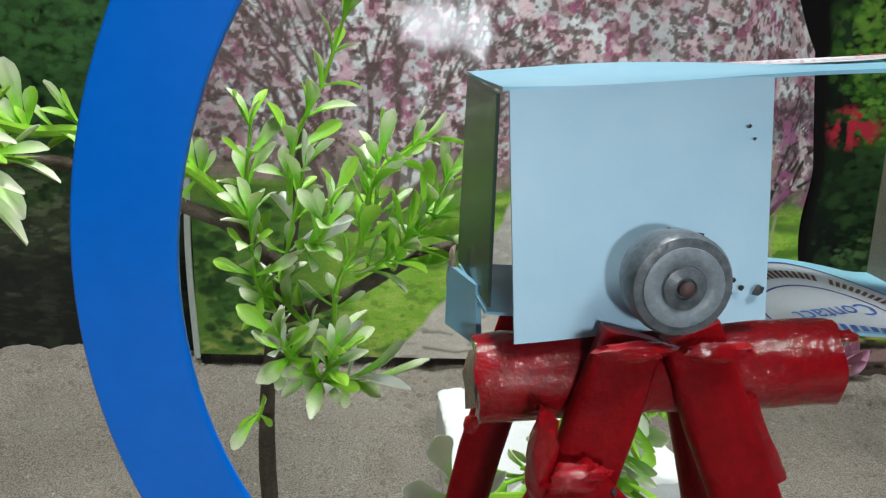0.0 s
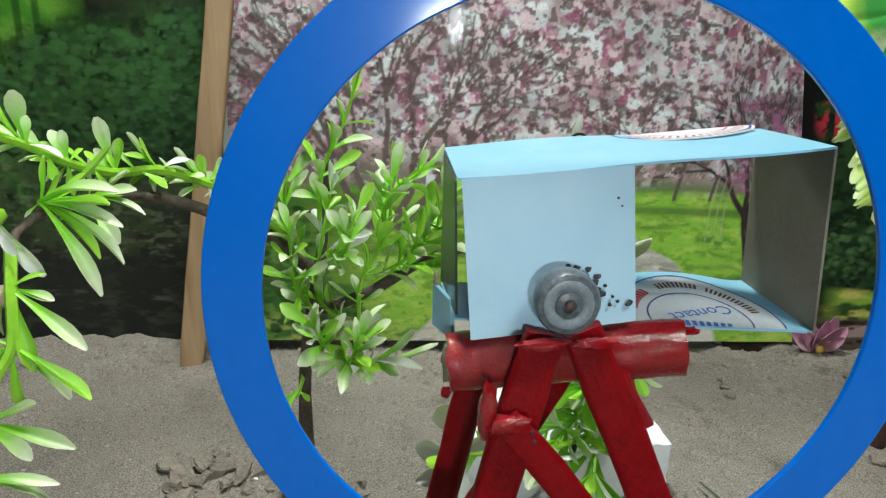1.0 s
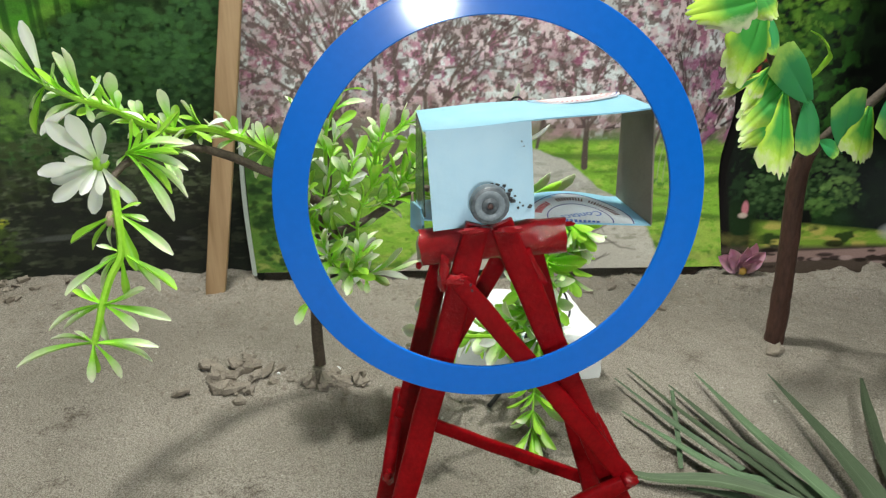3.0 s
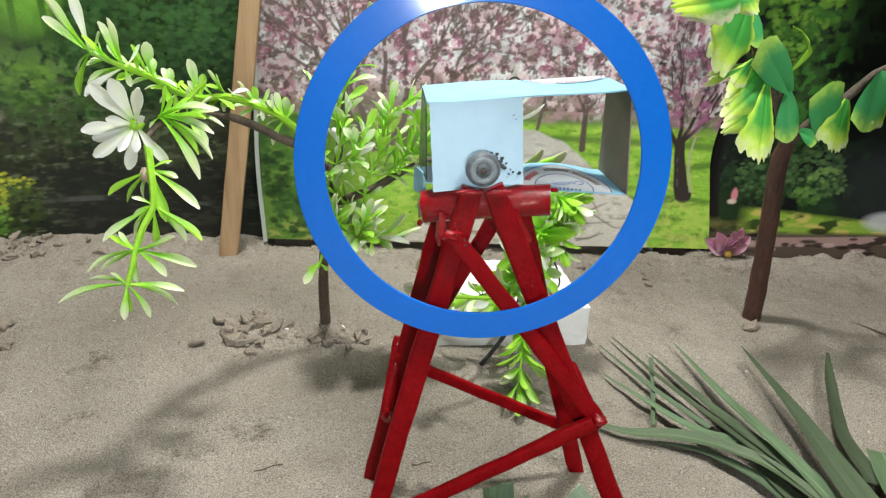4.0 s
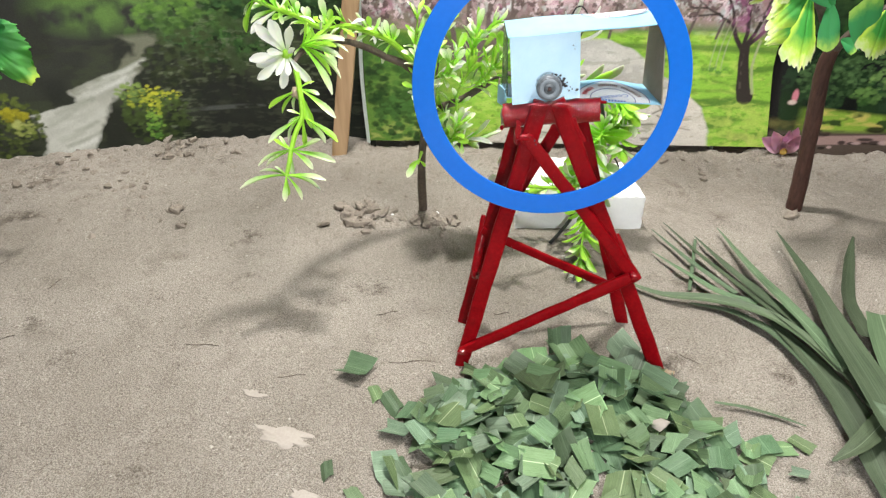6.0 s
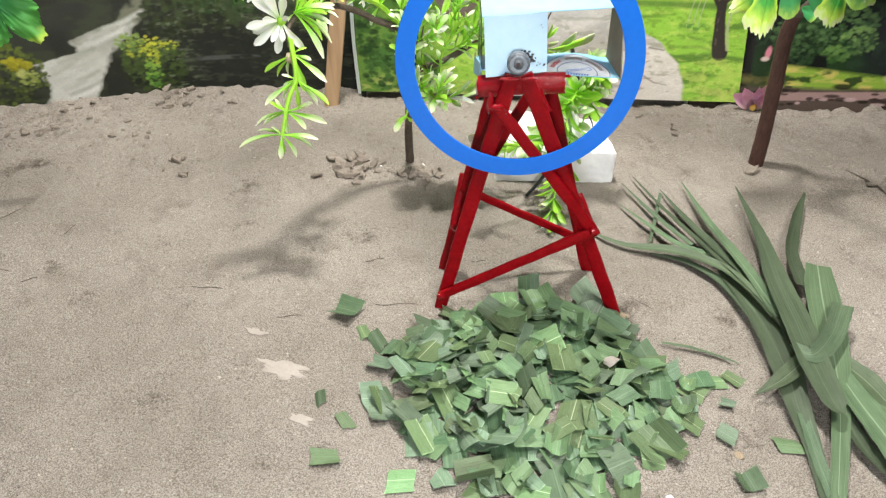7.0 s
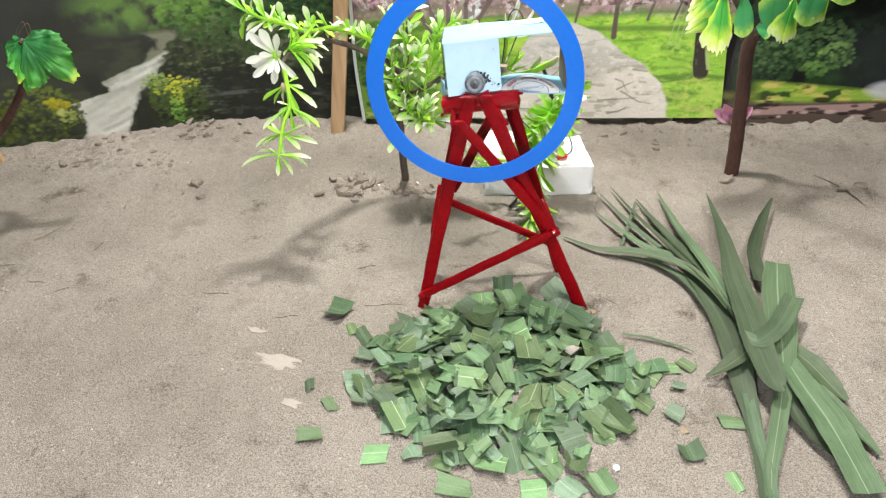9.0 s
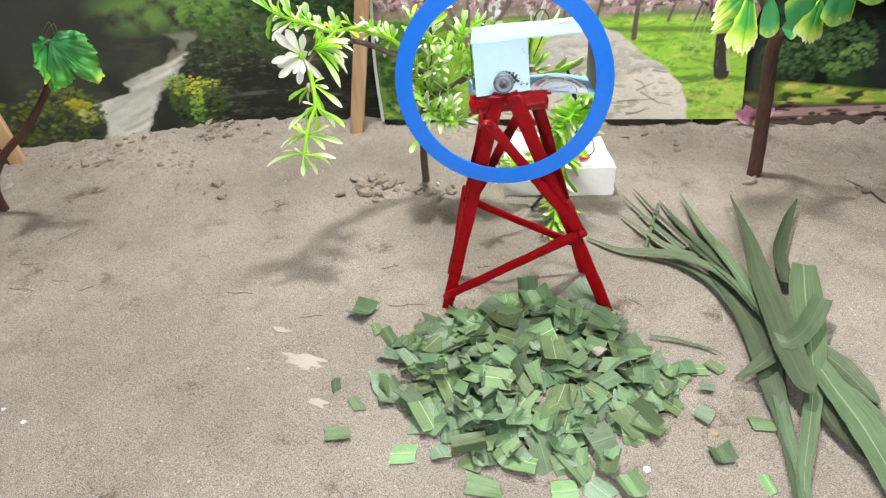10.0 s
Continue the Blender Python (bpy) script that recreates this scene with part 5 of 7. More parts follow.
def whorl(stem, base, spokes, mix, toward=0.25, short=0, wide=1.0):
    """One whorl of leaves; spokes: how far each tip lies east of and above the base, in mm; short: how many small leaves stand between them."""
    r, base = plant_rng, Vector(base)
    turns = [(r.uniform(0, 6.283), r.uniform(8, 15)) for _ in range(short)]
    for dx, dz in [*spokes, *((q * math.cos(a), q * math.sin(a)) for a, q in turns)]:
        reach = math.hypot(dx, dz)
        tip = base + Vector((dx, -reach * r.uniform(toward - 0.35, toward + 0.35), dz * 1.06)) * 0.001
        me, curl = r.choice([q for q in SMALL[r.choices("gpw", mix)[0]] if (q[1] < 0) == (dz < 8)])
        placed("leaf", me, arch_pose(base, tip, Vector((0, -0.35, 1)), curl, r.uniform(-20, 20), wide * r.uniform(0.85, 1.1) * min(1.2, max(0.58, 19 / reach))), stem)


def build_bush():
    bush = thing("artificial_bush", "bright green plastic bush with white-tipped leaves on brown twig", "artificial plant", (-0.082, 0.238, 0))
    part("trunk", rod(smooth_line([(-0.083, 0.238, -0.01), (-0.084, 0.232, 0.05), (-0.080, 0.218, 0.10), (-0.072, 0.207, 0.15), (-0.066, 0.202, 0.20)], 16), [0.0046 - 0.00018 * i for i in range(16)], 9, 0.0008), TWIG, bush, "rough brown twig trunk")
    part("twig", rod(smooth_line([(-0.074, 0.208, 0.118), (-0.047, 0.195, 0.1325), (-0.019, 0.190, 0.151), (0.004, 0.180, 0.160)], 10), [0.0036 - 0.00017 * i for i in range(10)], 8, 0.0006), TWIG, bush, "bare brown side twig")
    part("twig", rod(smooth_line([(-0.078, 0.214, 0.140), (-0.095, 0.211, 0.158), (-0.1125, 0.2063, 0.1674), (-0.130, 0.198, 0.179), (-0.1484, 0.1816, 0.1891), (-0.168, 0.155, 0.193), (-0.180, 0.132, 0.190), (-0.179, 0.112, 0.180)], 18), [0.0038 - 0.00013 * i for i in range(18)], 8, 0.0006), TWIG, bush, "long brown side twig")
    g, p, w = (6, 5, 0), (4, 7, 0.6), (2, 7, 2)
    # upright sprigs round the trunk
    tall = [
        ([(-0.0535, 0.196, 0.1086), (-0.0742, 0.195, 0.1309), (-0.0713, 0.195, 0.1604), (-0.0661, 0.193, 0.1866)], 0.019, 7, 4, w),
        ([(-0.0526, 0.190, 0.0936), (-0.0533, 0.188, 0.1376), (-0.0397, 0.186, 0.1666), (-0.0378, 0.186, 0.1903)], 0.021, 7, 4, p),
        ([(-0.0720, 0.202, 0.1700), (-0.0701, 0.195, 0.1957), (-0.0593, 0.193, 0.2192), (-0.0521, 0.190, 0.2421)], 0.020, 6, 3, g),
        ([(-0.0440, 0.188, 0.1560), (-0.0393, 0.184, 0.1844), (-0.0252, 0.180, 0.1982)], 0.021, 4, 4, p),
        ([(-0.0450, 0.190, 0.1420), (-0.0300, 0.180, 0.1560), (-0.0172, 0.176, 0.1705)], 0.021, 5, 4, g)]
    short = [
        ([(-0.0300, 0.190, 0.1450), (-0.0240, 0.182, 0.1640), (-0.0130, 0.176, 0.1850)], 0.020, 4, 4, g),
        ([(-0.0760, 0.200, 0.1200), (-0.0850, 0.186, 0.1420), (-0.0860, 0.178, 0.1680)], 0.019, 5, 4, p),
        ([(-0.0700, 0.196, 0.1040), (-0.0730, 0.178, 0.1130), (-0.0760, 0.172, 0.1240)], 0.020, 4, 4, w),
        ([(-0.0620, 0.190, 0.0980), (-0.0600, 0.170, 0.1060), (-0.0560, 0.162, 0.1200)], 0.020, 4, 4, p),
        ([(-0.0800, 0.204, 0.1500), (-0.0880, 0.196, 0.1750), (-0.0860, 0.190, 0.2020)], 0.019, 5, 3, p),
        ([(-0.0680, 0.200, 0.1500), (-0.0600, 0.182, 0.1600), (-0.0570, 0.172, 0.1760)], 0.020, 4, 4, w)]
    for pts, size, wh, per, mix in tall + short:
        sprig(bush, pts, size, wh, per, mix, 50)
    low = part("sprig_stem", rod(smooth_line([(-0.078, 0.212, 0.104), (-0.062, 0.200, 0.094), (-0.0489, 0.190, 0.0930)], 8), 0.0013, 6), STEM_GREEN, bush)
    whorl(low, (-0.0489, 0.190, 0.0950), ((36, 9), (22, 24), (12, 8), (15, -6), (0, -12), (-8, 9), (26, 2), (4, 22), (-14, -4)), w, 0.35)
    whorl(low, (-0.0600, 0.196, 0.0960), ((-16, -8), (-12, 10), (-4, -14), (8, -12)), p, 0.3)
    foot = part("sprig_stem", rod(smooth_line([(-0.0830, 0.231, 0.078), (-0.0850, 0.222, 0.068), (-0.0880, 0.218, 0.060)], 8), 0.0011, 6), STEM_GREEN, bush)
    whorl(foot, (-0.0870, 0.219, 0.064), ((-10, -8), (-12, -14), (4, 10), (6, -6)), g, 0.2)
    # the long green stem that runs along the side twig to its free end
    nodes = ((-0.1074, 0.2088, 0.1794), (-0.1242, 0.2004, 0.1900), (-0.1419, 0.1881, 0.1991), (-0.1567, 0.1733, 0.2010), (-0.1688, 0.1556, 0.2090), (-0.1760, 0.1378, 0.2192), (-0.1875, 0.1264, 0.2269), (-0.2025, 0.1231, 0.2348))
    stem = part("sprig_stem", rod(smooth_line([(-0.088, 0.212, 0.158), *nodes], 32), [0.0029 - 0.00005 * i for i in range(32)], 7), STEM_GREEN, bush)
    tufts = (((-7, 21), (2, 18), (-16, -5), (-11, -20), (-20, 10), (-14, 16), (8, 12)),
             ((-14, 20), (-20, 9), (-21, -1), (-3, 15), (-16, -8), (-10, 13)),
             ((-12, 20), (-7, 17), (-18, -2), (-15, -7), (-16, 9), (-4, -12)),
             ((-7, 26), (-8, 12), (-15, 3), (-10, -7), (-14, 10), (3, 16)),
             ((-7, 14), (-2, 14), (-12, 9), (7, 6), (-15, 2), (-10, -8)),
             ((-9, 21), (-2, 22), (-16, 8), (2, 12), (-14, -4)),
             ((-19, 19), (-11, 26), (-3, 29), (-20, 4), (-25, -11), (-23, -16), (-8, 14)),
             ((-24, 19), (-17, 31), (-5, 33), (-11, -26), (-9, -12), (-14, 12)))
    for at, tuft in zip(nodes, tufts):
        whorl(stem, at, [(dx * 0.84, dz * 0.84) for dx, dz in tuft], w if at[0] < -0.17 else p, 0.1, 2)
    for a, b in zip(nodes, nodes[1:]):
        whorl(stem, Vector(a).lerp(Vector(b), 0.5), ((-9, 9), (-11, -3)), p, 0.2, 1)
    # leaves beside the rosette
    side = part("sprig_stem", rod(smooth_line([(-0.150, 0.180, 0.190), (-0.164, 0.158, 0.194), (-0.1754, 0.1395, 0.1971)], 8), 0.0015, 6), STEM_GREEN, bush)
    whorl(side, (-0.1754, 0.1395, 0.1971), ((18, 10), (30, -8), (20, -20), (27, -24), (20, -33), (26, 0), (33, 7), (28, 20), (7, 18)), p, 0.2, 2)
    whorl(side, (-0.1640, 0.1580, 0.1940), ((16, 10), (22, -6), (12, -16), (20, 4), (4, 16)), p, 0.2, 2)
    # hanging spray
    spray = part("sprig_stem", rod(smooth_line([(-0.1790, 0.118, 0.186), (-0.1762, 0.106, 0.175), (-0.1755, 0.0977, 0.1582), (-0.1808, 0.0925, 0.148), (-0.1850, 0.0868, 0.1366), (-0.1870, 0.0826, 0.1282), (-0.1898, 0.0790, 0.1195)], 22), [0.0022 - 0.00003 * i for i in range(22)], 7), STEM_GREEN, bush)
    for at, tuft, mix in (((-0.1765, 0.1065, 0.1755), ((-24, -14), (-15, -18), (-6, -17), (25, -18), (7, -25), (13, -4)), (7, 3, 0)),
                          ((-0.1755, 0.0977, 0.1582), ((-25, -15), (-13, -21), (24, -18), (-1, -23), (14, -22)), (5, 5, 0)),
                          ((-0.1850, 0.0868, 0.1366), ((-25, -10), (-20, -12), (-11, 9), (32, -6), (23, 11), (14, -15), (0, -18)), (2, 8, 0)),
                          ((-0.1898, 0.0790, 0.1200), ((-34, -7), (-20, 2), (28, -6), (23, -16), (9, -20), (-3, -18)), (1, 9, 0))):
        whorl(spray, at, tuft, mix, 0.1, 2, 0.78)
    # the white rosette near the end of the side twig
    at = Vector((-0.1845, 0.122, 0.1965))
    heart = part("rosette", blob(at, (0.004, 0.004, 0.004), 5, 0.2), STEM_GREEN, bush, "white rosette")
    broad = [(leaf_mesh("petal", LEAF_WHITE, w, c, 0.4, spoon), c) for w, c in ((0.126, -0.16), (0.138, 0.10), (0.118, -0.05))]
    for k, (a, mm) in enumerate(((127, 40), (106, 38), (75, 34), (179, 36), (194, 31), (213, 37), (256, 33), (274, 22), (311, 35), (320, 25), (150, 24), (235, 25), (45, 20))):
        a, out = radians(a), plant_rng.uniform(0.15, 0.5) if mm > 28 else plant_rng.uniform(0.6, 1.1)
        tip = at + Vector((math.cos(a), -out, math.sin(a) - 0.05)).normalized() * mm * 0.00076
        me, curl = broad[k % 3]
        placed("petal", me, arch_pose(at, tip, Vector((0, -1, 0.3)), curl, plant_rng.uniform(-25, 25)), heart)
    part("dry_bit", blob((-0.1800, 0.108, 0.172), (0.003, 0.003, 0.004), 8, 0.5), BAMBOO, bush, "dry brown scrap")


def build_second_plant():
    plant = thing("artificial_plant", "drooping green and white plastic plant behind the windmill", "artificial plant", (0.072, 0.182, 0.02))
    part("trunk", rod(smooth_line([(0.080, 0.196, -0.005), (0.082, 0.196, 0.060), (0.078, 0.190, 0.115), (0.066, 0.184, 0.150)], 12), [0.0032 - 0.00012 * i for i in range(12)], 8, 0.0006), WIRE, plant, "dark wire stem")
    part("trunk", rod(smooth_line([(0.030, 0.150, 0.006), (0.052, 0.160, 0.030), (0.078, 0.190, 0.075)], 8), 0.0018, 7, 0.0004), WIRE, plant, "dark wire stem")
    g, p, w = (7, 3, 0), (5, 4, 1), (3, 4, 3)
    for pts, size, wh, per, mix in (
            ([(0.078, 0.190, 0.125), (0.086, 0.180, 0.130), (0.094, 0.172, 0.124)], 0.024, 4, 4, p),
            ([(0.080, 0.192, 0.120), (0.088, 0.180, 0.112), (0.090, 0.172, 0.094)], 0.024, 4, 4, g),
            ([(0.080, 0.192, 0.100), (0.072, 0.168, 0.105), (0.058, 0.150, 0.098)], 0.026, 4, 5, p),
            ([(0.080, 0.192, 0.085), (0.060, 0.160, 0.078), (0.040, 0.142, 0.070)], 0.027, 4, 5, w),
            ([(0.078, 0.190, 0.075), (0.064, 0.150, 0.066), (0.052, 0.122, 0.042), (0.046, 0.106, 0.018)], 0.025, 6, 5, p),
            ([(0.070, 0.180, 0.060), (0.030, 0.166, 0.056), (-0.006, 0.160, 0.052)], 0.025, 4, 4, w),
            ):
        sprig(plant, pts, size, wh + 2, per + 2, mix, 56)
    # cream leaves that reach past the windmill's leg
    low = part("sprig_stem", rod(smooth_line([(0.064, 0.150, 0.066), (0.024, 0.130, 0.074), (-0.017, 0.120, 0.084)], 10), 0.0014, 6), STEM_GREEN, plant)
    for at, tip, k in (((-0.0185, 0.120, 0.0840), (-0.0362, 0.110, 0.0965), 0), ((-0.0180, 0.120, 0.0770), (-0.0355, 0.110, 0.0785), 1), ((-0.0165, 0.120, 0.0900), (-0.0262, 0.110, 0.1150), 3), ((-0.0150, 0.120, 0.0850), (-0.0020, 0.108, 0.1010), 2), ((-0.0150, 0.120, 0.0820), (-0.0120, 0.108, 0.0620), 4)):
        me, curl = SMALL["w"][k]
        placed("leaf", me, arch_pose(Vector(at), Vector(tip), Vector((0, -0.9, 0.4)), curl, 0.0, 1.05), low)
    # the top of the plant leans forward: white leaves above, upright green ones below
    top = part("sprig_stem", rod(smooth_line([(0.066, 0.184, 0.140), (0.044, 0.160, 0.150), (0.024, 0.144, 0.168), (0.024, 0.136, 0.196)], 12), 0.0013, 6), STEM_GREEN, plant)
    for at, tip, kind, k in (((0.026, 0.136, 0.196), (0.0325, 0.130, 0.2310), "w", 0), ((0.028, 0.135, 0.198), (0.0455, 0.126, 0.2235), "w", 1), ((0.025, 0.136, 0.200), (0.0210, 0.130, 0.2195), "w", 3), ((0.027, 0.136, 0.196), (0.0500, 0.124, 0.2090), "w", 2),
                             ((0.047, 0.160, 0.150), (0.0545, 0.130, 0.1790), "p", 0), ((0.050, 0.162, 0.148), (0.0620, 0.130, 0.1730), "g", 3), ((0.054, 0.168, 0.146), (0.0710, 0.132, 0.1770), "p", 0), ((0.025, 0.144, 0.164), (0.0340, 0.130, 0.1860), "g", 1),
                             ((0.027, 0.146, 0.160), (0.0390, 0.132, 0.1830), "g", 0), ((0.030, 0.150, 0.158), (0.0400, 0.128, 0.1720), "p", 3), ((0.034, 0.152, 0.156), (0.0480, 0.134, 0.1660), "g", 1)):
        at, tip = Vector(at), Vector(tip)
        me, curl = SMALL[kind][k]
        placed("leaf", me, arch_pose(at, tip, Vector((0.8, -0.5, 0.2)), curl, 0.0, 0.46), top)


def blade_bm(line, widths, fold, twist, seed=0):
    """A long leaf along a line, folded at the rib; widths: in mm, at even steps along it."""
    pts, steps = smooth_line(line, 26), [q / (len(widths) - 1) for q in range(len(widths))]
    bm, rings = bmesh.new(), []
    for i, p in enumerate(pts):
        t = i / 25
        d = (pts[min(i + 1, 25)] - pts[max(i - 1, 0)]).normalized()
        _, x, y = axes(d)
        tw = twist * math.sin(math.pi * t) + 0.10 * noise.noise(Vector((t * 3, seed, 7)))
        x, y = x * math.cos(tw) + y * math.sin(tw), y * math.cos(tw) - x * math.sin(tw)
        w = 0.0005 * float(np.interp(t, steps, widths)) * (1 + 0.07 * noise.noise(Vector((t * 7, seed, 0))))
        ring = []
        for s, lift in ((-1, 0), (-0.5, 0), (0, 0), (0.5, 0), (1, 0), (0.5, -1), (0, -1), (-0.5, -1)):
            jag = 1 + (0.07 * noise.noise(Vector((t * 30, s * 4, seed))) if abs(s) == 1 else 0)
            wave = 0.10 * w * noise.noise(Vector((t * 9, s * 2, seed + 3))) * abs(s)
            ring.append(p + x * s * w * jag + y * ((fold + 0.05) * abs(s) * w + wave + lift * 0.0005))
        rings.append(ring)
    layer = bm.verts.layers.float_vector.new("along")
    for i, row in enumerate(loft(bm, rings)):
        for v, q in zip(row, (0, 0.25, 0.5, 0.75, 1, 0.75, 0.5, 0.25)):
            v[layer] = Vector((q, i / 25 * 3 + seed, seed))
    return bm


def fan_leaf_mesh(name, mat, lobes, fold, seed, shape="lobed"):
    """A cloth leaf of unit length and width; lobed: broad and scalloped all round, wedge: widening to a toothed end, plain: smooth and folded along the rib."""
    r = random.Random(seed)
    nu, nv, rows, marks = 14, 18, [], []
    bow, wave = r.uniform(-0.08, 0.08), r.uniform(0.05, 0.09)
    for i in range(nv + 1):
        t = i / nv
        if shape == "lobed":
            w = 0.5 * min(1.0, 0.22 + 1.75 * t) ** 0.8 * (1 if t < 0.62 else 1 - 0.42 * ((t - 0.62) / 0.38) ** 2)
        elif shape == "wedge":
            w = 0.5 * (0.14 + 0.86 * min(1.0, 1.12 * t) ** 0.9)
        else:
            w = 0.5 * (0.16 + 0.84 * math.sin(math.pi * min(0.5, 0.62 * t)) ** 0.9)
        row, mark = [], []
        for k in range(-nu, nu + 1):
            q = k / nu
            side = 0.30 * (abs(math.sin(t * math.pi * (lobes - 2) * 0.8 + seed)) ** 0.5 - 0.7) * abs(q) ** 6
            teeth = abs(math.cos(q * math.pi * (lobes - 3) / 2 + seed)) ** 0.5
            if shape == "lobed":
                end, tooth = 0.90 - 0.22 * q * q, 0.13 * teeth
            elif shape == "wedge":
                side *= 0.45 * t
                end, tooth = 0.93 - 0.20 * abs(q) ** 1.5, 0.08 * teeth + 0.03 * math.cos(q * 23 + seed)
            else:
                side = 0.0
                end, tooth = 1 - 0.16 * q * q + 0.10 * q * bow / 0.08, 0.0
            tooth += r.uniform(-0.008, 0.008)
            z = -fold * t * t + wave * math.sin(q * 2.6 + seed + t * 2) * t - 0.16 * q * q * (0.4 + t) + 0.03 * math.sin(t * 6 + q * 3 + seed) * t
            z += 0.07 * (abs(q) - math.exp(-(q / 0.1) ** 2) * 0.4) if shape != "plain" else 0.22 * abs(q) * (1 - 0.5 * t)
            row.append((q * w * (1 + side) + bow * t * t, t * end + tooth * t ** 10, z))
            rim = max(abs(q) ** 2.2 * 0.85, t ** 2.0) if shape != "plain" else 0.85 * t ** 1.9
            mark.append((q, t if seed != 2 else 0.54 - 0.62 * q, rim))
        rows.append(row)
        marks.append(mark)
    bm = bmesh.new()
    layer = bm.verts.layers.float_vector.new("along")
    for lift in (0.009, -0.009):
        vs = [[bm.verts.new((x, y, z + lift)) for x, y, z in row] for row in rows]
        for row, mark in zip(vs, marks):
            for v, m in zip(row, mark):
                v[layer] = Vector(m)
        for a, b in zip(vs, vs[1:]):
            for k in range(2 * nu):
                bm.faces.new((a[k], a[k + 1], b[k + 1], b[k]) if lift > 0 else (a[k], b[k], b[k + 1], a[k + 1]))
    me = mesh_of(name, bm)
    me.materials.append(mat)
    return me


def build_right_tree():
    tree = thing("artificial_tree", "small brown stick tree with scalloped green cloth leaves", "artificial plant", (0.298, 0.207, 0))
    part("trunk", rod(smooth_line([(0.2985, 0.207, -0.01), (0.2950, 0.2065, 0.04), (0.2905, 0.206, 0.09), (0.2850, 0.2052, 0.142), (0.2860, 0.202, 0.165)], 22), [0.0082 - 0.00008 * i for i in range(22)], 14, 0.0009), BARK, tree, "dark brown ridged trunk")
    part("branch", rod(smooth_line([(0.2855, 0.202, 0.160), (0.272, 0.196, 0.180), (0.255, 0.187, 0.202), (0.236, 0.187, 0.227), (0.222, 0.187, 0.247), (0.212, 0.185, 0.270), (0.205, 0.180, 0.310), (0.204, 0.178, 0.340)], 18), [0.0042 - 0.00012 * i for i in range(18)], 9, 0.0006), TWIG, tree, "brown branch")
    part("branch", rod(smooth_line([(0.2865, 0.202, 0.161), (0.2915, 0.190, 0.182), (0.311, 0.182, 0.204), (0.329, 0.174, 0.226), (0.345, 0.130, 0.250), (0.362, 0.096, 0.268), (0.402, 0.062, 0.290)], 16), [0.0042 - 0.00012 * i for i in range(16)], 9, 0.0006), TWIG, tree, "brown branch")
    # this high branch is an unseen addition that carries the shading leaves
    part("branch", rod(smooth_line([(0.206, 0.178, 0.305), (0.250, 0.130, 0.342), (0.320, 0.070, 0.356), (0.420, 0.040, 0.352)], 12), [0.0036 - 0.0001 * i for i in range(12)], 8, 0.0006), TWIG, tree, "brown branch")
    lobed = [fan_leaf_mesh("leaf", FROND, n, f, k) for k, (n, f) in enumerate(((7, 0.16), (6, 0.22), (8, 0.05)))]
    wedge = [fan_leaf_mesh("leaf", FROND, n, f, k + 5, "wedge") for k, (n, f) in enumerate(((6, 0.12), (8, 0.05), (7, 0.2)))]
    plain = [fan_leaf_mesh("leaf", FROND_DEEP, 5, f, k + 9, "plain") for k, f in enumerate((0.25, 0.10))]
    kinds, front, leaves = lobed + wedge + plain, Vector((0.1, -0.95, 0.25)), []
    # along the west branch, from its top down
    leaves += [((0.205, 0.178, 0.300), (0.164, 0.162, 0.306), 0.034, 1), ((0.205, 0.178, 0.318), (0.242, 0.160, 0.312), 0.034, 4), ((0.204, 0.178, 0.330), (0.170, 0.160, 0.336), 0.034, 0),
               ((0.178, 0.137, 0.2745), (0.1105, 0.096, 0.2665), 0.026, 2), ((0.1736, 0.135, 0.279), (0.1826, 0.125, 0.2655), 0.016, 0), ((0.2004, 0.165, 0.2665), (0.1836, 0.150, 0.2240), 0.034, 1), ((0.213, 0.178, 0.263), (0.221, 0.170, 0.241), 0.013, 6)]
    leaves += [((0.213, 0.173, 0.226), (0.177, 0.162, 0.214), 0.006, 3), ((0.211, 0.173, 0.228), (0.179, 0.164, 0.221), 0.005, 4), ((0.221, 0.176, 0.231), (0.205, 0.168, 0.213), 0.014, 3), ((0.256, 0.178, 0.208), (0.221, 0.162, 0.242), 0.026, 6)]
    leaves += [((0.236, 0.182, 0.225), (0.206, 0.172, 0.200), 0.021, 0), ((0.239, 0.180, 0.217), (0.202, 0.166, 0.191), 0.027, 1), ((0.241, 0.178, 0.199), (0.201, 0.163, 0.180), 0.021, 0), ((0.236, 0.176, 0.213), (0.235, 0.161, 0.158), 0.031, 4), ((0.257, 0.181, 0.209), (0.263, 0.172, 0.172), 0.018, 7)]
    # along the east branch
    leaves += [((0.292, 0.178, 0.172), (0.281, 0.163, 0.215), 0.031, 7), ((0.306, 0.176, 0.203), (0.296, 0.161, 0.166), 0.029, 3), ((0.278, 0.184, 0.177), (0.292, 0.178, 0.171), 0.013, 7), ((0.324, 0.172, 0.225), (0.314, 0.158, 0.184), 0.026, 7), ((0.334, 0.170, 0.206), (0.323, 0.160, 0.186), 0.020, 3)]
    leaves += [((0.336, 0.150, 0.240), (0.334, 0.138, 0.208), 0.028, 7), ((0.346, 0.130, 0.250), (0.336, 0.116, 0.222), 0.024, 0), ((0.352, 0.132, 0.256), (0.372, 0.112, 0.236), 0.034, 4), ((0.366, 0.120, 0.264), (0.352, 0.086, 0.252), 0.034, 0), ((0.380, 0.112, 0.274), (0.398, 0.088, 0.250), 0.036, 5)]
